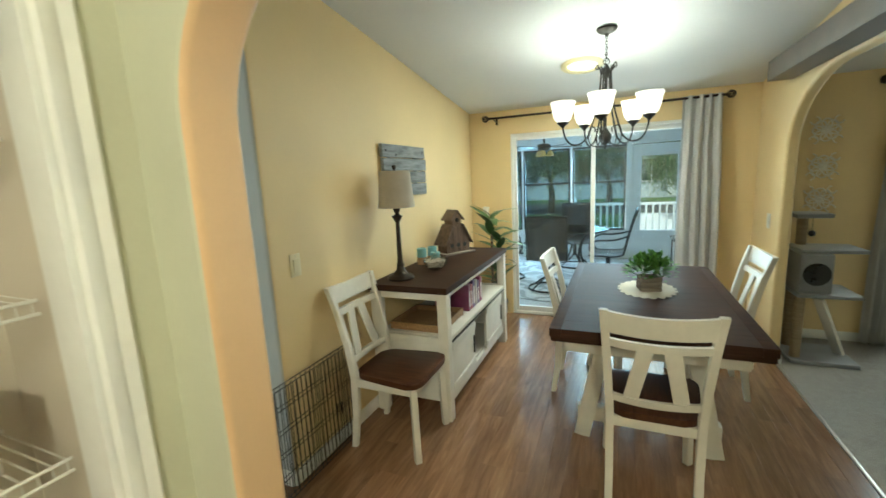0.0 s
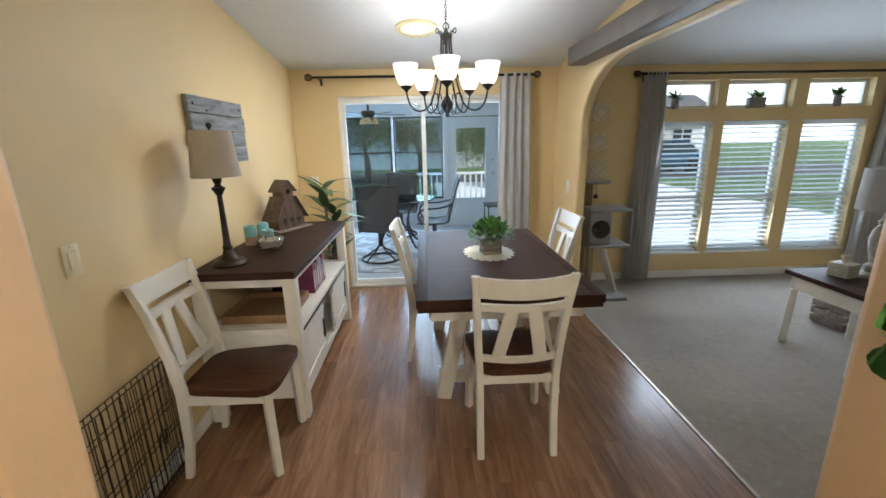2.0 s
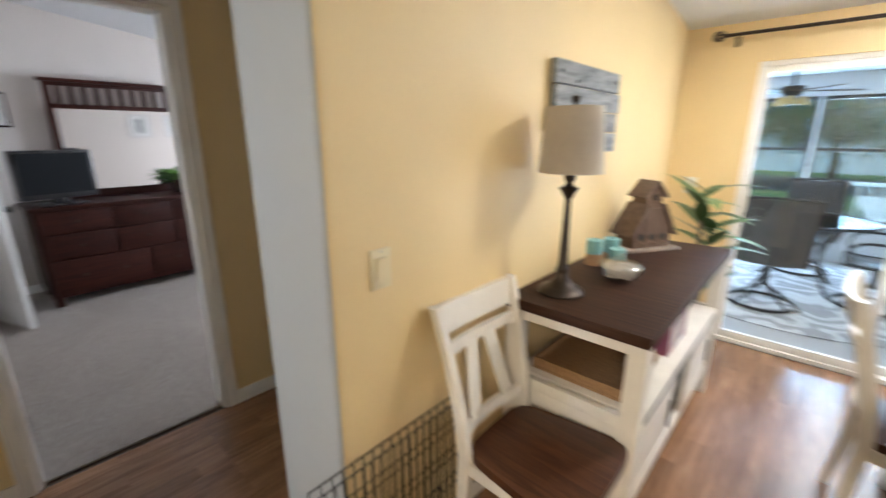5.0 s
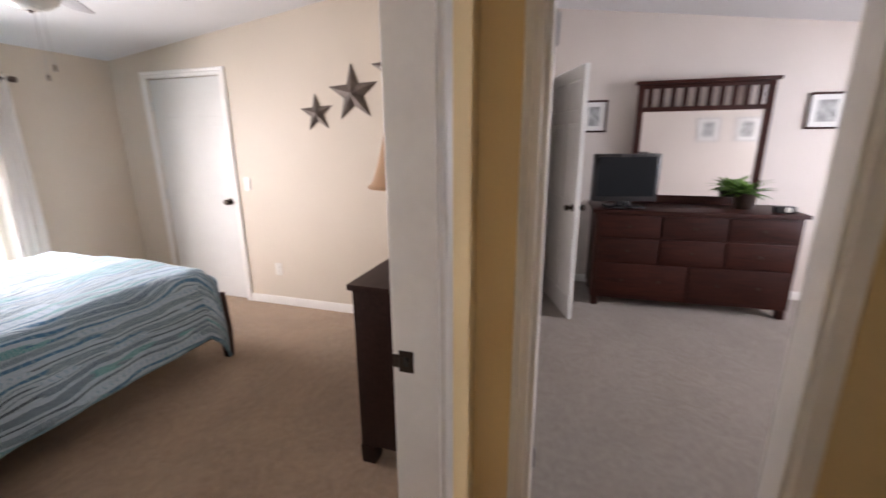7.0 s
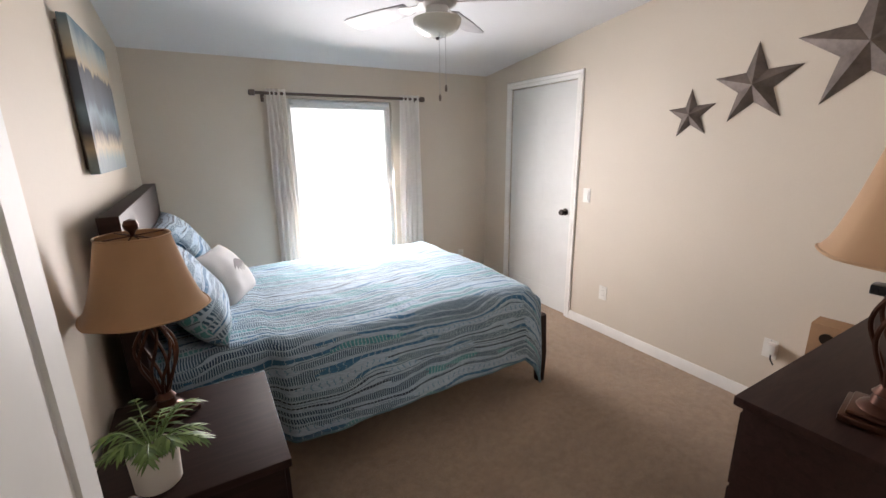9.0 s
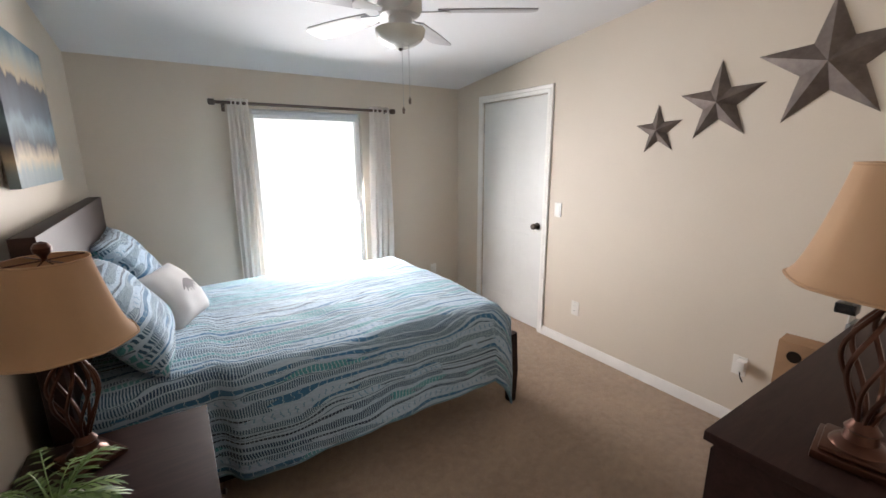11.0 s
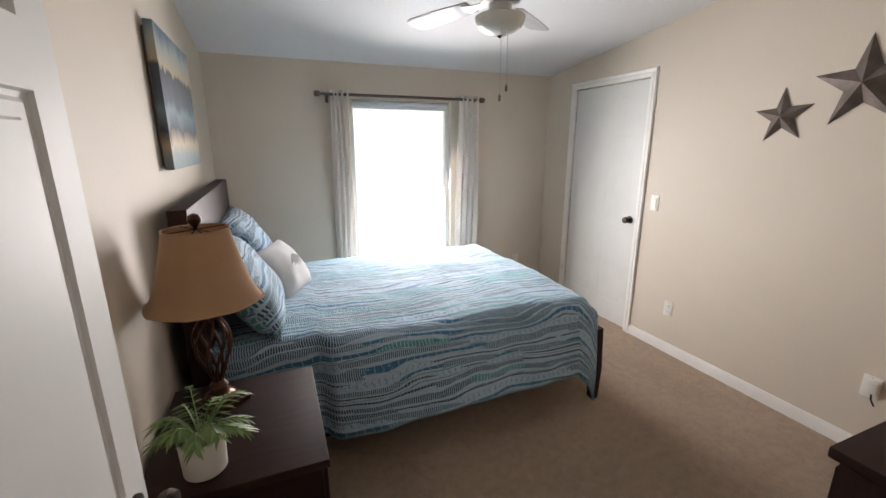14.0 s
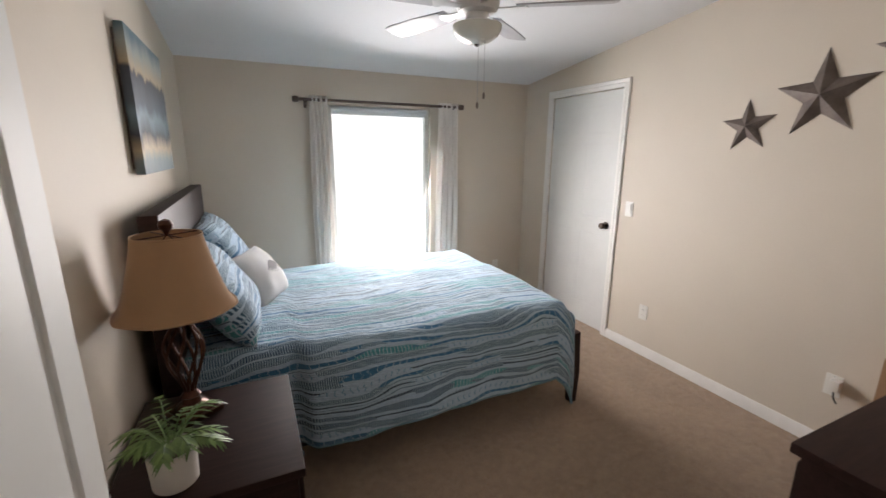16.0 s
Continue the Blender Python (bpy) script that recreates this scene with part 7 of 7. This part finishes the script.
solid("patio_rug", lathe([(1.3, 0.0), (1.3, 0.008), (1.28, 0.012), (0.0, 0.012)], 64), RUG, "round grey and white patterned patio rug", "rug", pose(-0.35, 6.95, -0.03))


def sling_chair(m):
    ob = thing("patio_chair", label="charcoal swivel patio chair with a mesh sling", category="chair", group="patio chairs")
    ob.matrix_world = m
    part("base_ring", tube([(0.26 * math.cos(q), 0.26 * math.sin(q), 0.014) for q in [2 * math.pi * j / 32 for j in range(32)]], 0.013, 8, None, True), CHARCOAL, ob)
    for k in range(4):
        a = math.pi / 4 + k * math.pi / 2
        part("spoke", tube(bezier((0.26 * math.cos(a), 0.26 * math.sin(a), 0.02), (0.18 * math.cos(a), 0.18 * math.sin(a), 0.1), (0.05 * math.cos(a), 0.05 * math.sin(a), 0.12), (0.02 * math.cos(a), 0.02 * math.sin(a), 0.22), 8), 0.011, 8), CHARCOAL, ob)
    part("column", lathe([(0.03, 0.18), (0.03, 0.36), (0.09, 0.38), (0.09, 0.39)], 16), CHARCOAL, ob)
    side = bezier((0, 0.24, 0.40), (0, 0.1, 0.39), (0, -0.12, 0.37), (0, -0.20, 0.42), 8) + bezier((0, -0.20, 0.42), (0, -0.24, 0.55), (0, -0.28, 0.8), (0, -0.36, 1.0), 8)[1:]
    bm = bmesh.new()
    rows = [[bm.verts.new((x, y, z + 0.02 * (abs(x) / 0.24) ** 2)) for x in (-0.24, -0.12, 0.0, 0.12, 0.24)] for _, y, z in side]
    for a, b in zip(rows, rows[1:]):
        for k in range(4):
            bm.faces.new((a[k], a[k + 1], b[k + 1], b[k]))
    s = part("sling", bm, SLING, ob, "charcoal mesh sling", 180)
    mod = s.modifiers.new("cloth", "SOLIDIFY")
    mod.thickness = 0.006
    for sx in (-1, 1):
        part("side_rail", tube([(sx * 0.25, y, z + 0.015) for _, y, z in side], 0.014, 8), CHARCOAL, ob)
        part("arm", tube(bezier((sx * 0.25, 0.16, 0.40), (sx * 0.30, 0.28, 0.52), (sx * 0.31, 0.22, 0.64), (sx * 0.31, 0.05, 0.63), 8) + bezier((sx * 0.31, 0.05, 0.63), (sx * 0.31, -0.1, 0.62), (sx * 0.28, -0.18, 0.66), (sx * 0.25, -0.25, 0.68), 6)[1:], 0.013, 8), CHARCOAL, ob)
    part("top_rail", tube([(-0.25, -0.36, 1.01), (0, -0.375, 1.02), (0.25, -0.36, 1.01)], 0.013, 8), CHARCOAL, ob)
    return ob


c1 = sling_chair(pose(-0.5, 6.24, -0.018, 0, 0, 4))
for m in (pose(0.24, 6.78, -0.018, 0, 0, 88), pose(-1.2, 6.75, -0.018, 0, 0, -75), pose(-0.3, 7.75, -0.018, 0, 0, 178)):
    copy_thing(c1, m)
ptb = thing("patio_table", -0.33, 7.05, -0.018, 0, "round glass patio table on a dark metal base", "table")
part("glass_top", lathe([(0.55, 0.70), (0.555, 0.705), (0.55, 0.71), (0.0, 0.71), (0.0, 0.70)], 48), pane_glass("smoked table glass", (0.5, 0.55, 0.55), 0.2), ptb)
part("rim", tube([(0.56 * math.cos(q), 0.56 * math.sin(q), 0.705) for q in [2 * math.pi * j / 48 for j in range(48)]], 0.014, 8, None, True), CHARCOAL, ptb)
for k in range(4):
    a = math.pi / 4 + k * math.pi / 2
    part("leg", tube(bezier((0.42 * math.cos(a), 0.42 * math.sin(a), 0.0), (0.2 * math.cos(a), 0.2 * math.sin(a), 0.2), (0.15 * math.cos(a), 0.15 * math.sin(a), 0.5), (0.45 * math.cos(a), 0.45 * math.sin(a), 0.695), 10), 0.016, 8), CHARCOAL, ptb)
side_rack = thing("patio_side_table", 1.35, 7.6, -0.03, 0, "low dark metal side table on the patio", "table")
part("top", box(-0.25, 0.25, -0.25, 0.25, 0.50, 0.52, 0.006), CHARCOAL, side_rack)
for x in (-0.22, 0.22):
    for y in (-0.22, 0.22):
        part("leg", tube([(x, y, 0), (x, y, 0.50)], 0.012, 8), CHARCOAL, side_rack)
pf = thing("patio_fan", -0.62, 6.7, 1.84, 0, "dark patio ceiling fan with amber glass shades", "ceiling fan")
part("stem", lathe([(0.06, 0.359), (0.06, 0.33), (0.015, 0.31), (0.015, 0.10)], 16), BRONZE, pf)
part("motor", lathe([(0.03, 0.10), (0.09, 0.085), (0.10, 0.04), (0.06, 0.0), (0.03, -0.01)], 24), BRONZE, pf)
for k in range(5):
    m = pose(0, 0, 0.04, 0, 0, 20 + 72 * k) @ pose(0, 0, 0, 10, 0, 0)
    bm = prism([(0.12, -0.03), (0.5, -0.055), (0.53, 0), (0.5, 0.055), (0.12, 0.03)], 0.007, "z", 0)
    bmesh.ops.transform(bm, matrix=m, verts=bm.verts)
    part("blade", bm, BRONZE, pf)
AMBER = surface("amber glass", (0.55, 0.40, 0.16), 0.25)
for k in range(3):
    a = 0.5 + 2.094 * k
    part("shade", lathe([(0.02, 0.0), (0.035, -0.02), (0.055, -0.075), (0.05, -0.075), (0.0, -0.01)], 16, None, (0.09 * math.cos(a), 0.09 * math.sin(a), 0.0)), AMBER, pf)

# ---- outdoors ----
SKYGLOW = glow("overcast sky", (0.88, 0.95, 1.0), 1.1)
bm = bmesh.new()
arc = [(120 * math.cos(math.radians(a)), 120 * math.sin(math.radians(a))) for a in range(5, 176, 5)]
for (xa, ya), (xb, yb) in zip(arc, arc[1:]):
    bm.faces.new([bm.verts.new(p) for p in ((xa, ya, -0.2), (xb, yb, -0.2), (xb, yb, 45), (xa, ya, 45))])
bmesh.ops.remove_doubles(bm, verts=bm.verts, dist=0.01)
solid("backdrop_sky", bm, SKYGLOW, "bright overcast sky beyond the street", "sky", kind="structure")
GRASS = surface("lawn", (0.07, 0.13, 0.035), 0.9, vary=0.35, scale=0.8, fine=25, relief=0.5, depth=0.03)
CONCRETE = surface("concrete drive", (0.64, 0.64, 0.63), 0.85, vary=0.1, scale=0.7, fine=30)
ASPHALT = surface("asphalt", (0.06, 0.06, 0.062), 0.9, vary=0.15, scale=1.0, fine=60)
bm = bmesh.new()
bmesh.ops.create_circle(bm, cap_ends=True, segments=64, radius=600)
solid("ground", bm, GRASS, "green lawn reaching to the horizon", "ground", pose(0, 0, -0.16), "structure")
solid("driveway", box(2.9, 8.6, 6.2, 17.9, -0.158, -0.13), CONCRETE, "pale concrete driveway", "driveway", kind="structure")
solid("path", box(-12, 2.4, 9.8, 11.4, -0.158, -0.132), CONCRETE, "pale concrete path", "path", kind="structure")
solid("walkway", box(0.5, 2.88, 9.0, 17.9, -0.158, -0.127), CONCRETE, "pale concrete walk beside the drive", "path", kind="structure")
solid("road", box(-60, 60, 18, 24, -0.158, -0.14), ASPHALT, "asphalt street", "road", kind="structure")
SIDING = surface("pale siding", (0.42, 0.45, 0.48), 0.7, vary=0.06, scale=1)
ROOF = surface("grey shingle roof", (0.12, 0.12, 0.125), 0.9, vary=0.25, scale=3, fine=20)
DARKGLASS = surface("dark window glass", (0.03, 0.04, 0.05), 0.1, vary=0)


def house(x, y, w, d, rz, label, siding):
    ob = thing("house", x, y, -0.16, rz, label, "house")
    part("wall", box(-w / 2, w / 2, -d / 2, d / 2, 0, 2.9), siding, ob)
    part("roof", prism([(-d / 2 - 0.5, 2.8), (d / 2 + 0.5, 2.8), (0, 4.6)], w + 1.0, "x", -w / 2 - 0.5), ROOF, ob)
    for k in range(3):
        wx = -w / 2 + w * (k + 0.7) / 3.4
        wi = part("window", box(wx - 0.6, wx + 0.6, -d / 2 - 0.03, -d / 2 + 0.02, 1.0, 2.2), DARKGLASS, ob)
        part("frame", box(wx - 0.66, wx + 0.66, -d / 2 - 0.06, -d / 2 - 0.031, 0.94, 1.0, 0, box(wx - 0.66, wx + 0.66, -d / 2 - 0.06, -d / 2 - 0.031, 2.2, 2.26, 0, box(wx - 0.03, wx + 0.03, -d / 2 - 0.06, -d / 2 - 0.031, 1.0, 2.2))), TRIM, wi)
    part("door", box(w / 2 - 1.6, w / 2 - 0.7, -d / 2 - 0.04, -d / 2 + 0.02, 0.1, 2.15), TRIM, ob)
    return ob


house(-1.5, 31, 12, 7, 0, "grey single-storey house across the street", SIDING)
house(14, 32, 11, 7, 0, "pale single-storey house across the street", surface("cream siding", (0.55, 0.52, 0.46), 0.7, vary=0.05))
house(-19, 30, 11, 7, 0, "white single-storey house far along the street", surface("white siding", (0.6, 0.6, 0.58), 0.7, vary=0.05))
BARK = timber("bark", (0.05, 0.035, 0.025), (0.16, 0.12, 0.09), 0.95, (6, 6, 2), 0, 0.8)
TREELEAF = leafy("tree leaves", (0.035, 0.065, 0.025), (0.10, 0.16, 0.06), 0.7)


def tree(x, y, h, spread, seed, label):
    ob = thing("tree", x, y, -0.16, 0, label, "tree")
    r = random.Random(seed)
    bm = tube([(0, 0, 0), (0.05, 0.03, h * 0.15), (-0.04, 0.06, h * 0.32)], 0.16, 10, None, False, 0.09)
    ends = []
    for k in range(8):
        a = k * 0.785 + r.uniform(-0.3, 0.3)
        e = Vector((math.cos(a) * spread * r.uniform(0.4, 0.75), math.sin(a) * spread * r.uniform(0.4, 0.75), h * r.uniform(0.34, 0.88)))
        tube(bezier((-0.03, 0.05, h * 0.28), (0, 0, h * 0.4), tuple(e * 0.7 + Vector((0, 0, 0.3))), tuple(e), 7), 0.07, 6, bm, False, 0.015)
        ends += [e, e * 0.75 + Vector((0, 0, h * 0.1))]
    part("trunk", bm, BARK, ob)
    bm = bmesh.new()
    for k in range(7000):
        e = ends[k % len(ends)]
        c = e + Vector((r.gauss(0, spread * 0.2), r.gauss(0, spread * 0.2), r.gauss(0, h * 0.09)))
        d = Vector((r.uniform(-1, 1), r.uniform(-1, 1), r.uniform(-0.9, 0.4))).normalized()
        leaf_blade(bm, c, c + d * r.uniform(0.14, 0.26), r.uniform(0.09, 0.16), 0.03, 1)
    part("crown", bm, TREELEAF, ob)
    return ob


tree(-2.3, 18.6, 4.6, 2.3, 1, "broad leafy tree on the lawn")
tree(-0.1, 21.5, 4.4, 2.4, 2, "leafy tree beside the street")
tree(-8.5, 26.5, 7.0, 3.0, 3, "tall leafy tree near the far house")
tree(4.2, 27.0, 6.0, 2.6, 4, "leafy tree in front of the far houses")
tree(10.0, 26.5, 6.0, 2.6, 5, "leafy tree across the street")
tree(2.7, 16.0, 3.4, 1.6, 6, "small bright bushy tree beside the path")
rail = thing("porch_railing", 1.1, 9.75, -0.13, 0, "white porch railing outside the patio door", "railing")
part("top_rail", box(-1.6, 1.6, -0.035, 0.035, 0.95, 1.0, 0.006), TRIM, rail)
part("bottom_rail", box(-1.6, 1.6, -0.025, 0.025, 0.12, 0.16, 0.004), TRIM, rail)
for k in range(27):
    x = -1.56 + 0.12 * k
    part("baluster", box(x - 0.016, x + 0.016, -0.016, 0.016, 0.16, 0.95), TRIM, rail)
for x in (-1.6, 1.6):
    part("post", box(x - 0.05, x + 0.05, -0.05, 0.05, 0.0, 1.1, 0.006), TRIM, rail)


def car(x, y, rz, color, label):
    ob = thing("parked_car", x, y, -0.13, rz, label, "car")
    paint = surface("car paint", color, 0.25, 0.3, vary=0.03)
    body = prism([(-2.2, 0.35), (-2.25, 0.7), (-2.1, 0.9), (-1.2, 1.0), (1.1, 0.98), (2.05, 0.82), (2.25, 0.6), (2.2, 0.35)], 1.7, "y", -0.85, None, 0.06)
    part("body", body, paint, ob)
    cab = prism([(-1.75, 0.97), (-1.2, 1.42), (0.35, 1.45), (1.15, 0.97)], 1.5, "y", -0.75, None, 0.05)
    part("cabin", cab, DARKGLASS, ob)
    part("roof", prism([(-1.2, 1.40), (-1.05, 1.47), (0.25, 1.49), (0.4, 1.42)], 1.46, "y", -0.73, None, 0.02), paint, ob)
    for wx in (-1.4, 1.4):
        for s in (-1, 1):
            wh = part("wheel", lathe([(0.2, -0.1), (0.31, -0.1), (0.33, -0.06), (0.33, 0.06), (0.31, 0.1), (0.2, 0.1), (0.19, 0.06)], 24, None, (0, 0, 0), pose(wx, s * 0.8, 0.33, 90)), BLACKPLASTIC, ob)
            part("rim", lathe([(0.2, -0.02), (0.2, 0.02), (0.0, 0.03)], 16, None, (0, 0, 0), pose(wx, s * 0.86, 0.33, -90 * s)), STEEL, wh)
    return ob


car(5.6, 20.0, 4, (0.04, 0.09, 0.18), "dark blue car parked on the street")
car(10.6, 19.8, 182, (0.05, 0.10, 0.16), "blue car parked further along the street")

# ---- laminate planks ----
rf = random.Random(3)
W, L = 0.086, 0.92
made = {}


def plank(x0, x1, y0, y1):
    key = (round(x1 - x0, 3), round(y1 - y0, 2))
    w, l = key[0] - 0.0002, key[1] - 0.0002
    if key not in made:
        bm = bmesh.new()
        a = [bm.verts.new((sx * w / 2, sy * l / 2, z)) for z, k in ((-0.011, 0),) for sx, sy in ((-1, -1), (1, -1), (1, 1), (-1, 1))]
        b = [bm.verts.new((sx * w / 2, sy * l / 2, -0.0004)) for sx, sy in ((-1, -1), (1, -1), (1, 1), (-1, 1))]
        c = [bm.verts.new((sx * (w / 2 - 0.0004), sy * (l / 2 - 0.0004), 0.0)) for sx, sy in ((-1, -1), (1, -1), (1, 1), (-1, 1))]
        bm.faces.new(c)
        for p, q in ((a, b), (b, c)):
            for k in range(4):
                bm.faces.new((p[k], p[(k + 1) % 4], q[(k + 1) % 4], q[k]))
        me = bpy.data.meshes.new("plank")
        bm.to_mesh(me)
        bm.free()
        me.materials.append(PLANK)
        made[key] = me
    ob = new("plank", made[key])
    ob.parent = floor
    ob.location = ((x0 + x1) / 2, (y0 + y1) / 2, 0)


def lay(x0, x1, y0, y1):
    n = round((x1 - x0) / W)
    w = (x1 - x0) / n
    for i in range(n):
        y = y0 - rf.choice((0.0, 0.23, 0.46, 0.69))
        while y < y1 - 0.02:
            a, b = max(y, y0), min(y + L, y1)
            if b - a > 0.02:
                plank(x0 + i * w, x0 + (i + 1) * w, a, b)
            y += L


lay(-1.14, 1.50, 1.42, 5.06)
lay(-0.465, 0.85, 1.27, 1.42)
lay(-2.54, -1.14, 1.27, 2.09)
lay(-2.54, -1.53, 2.09, 3.7)
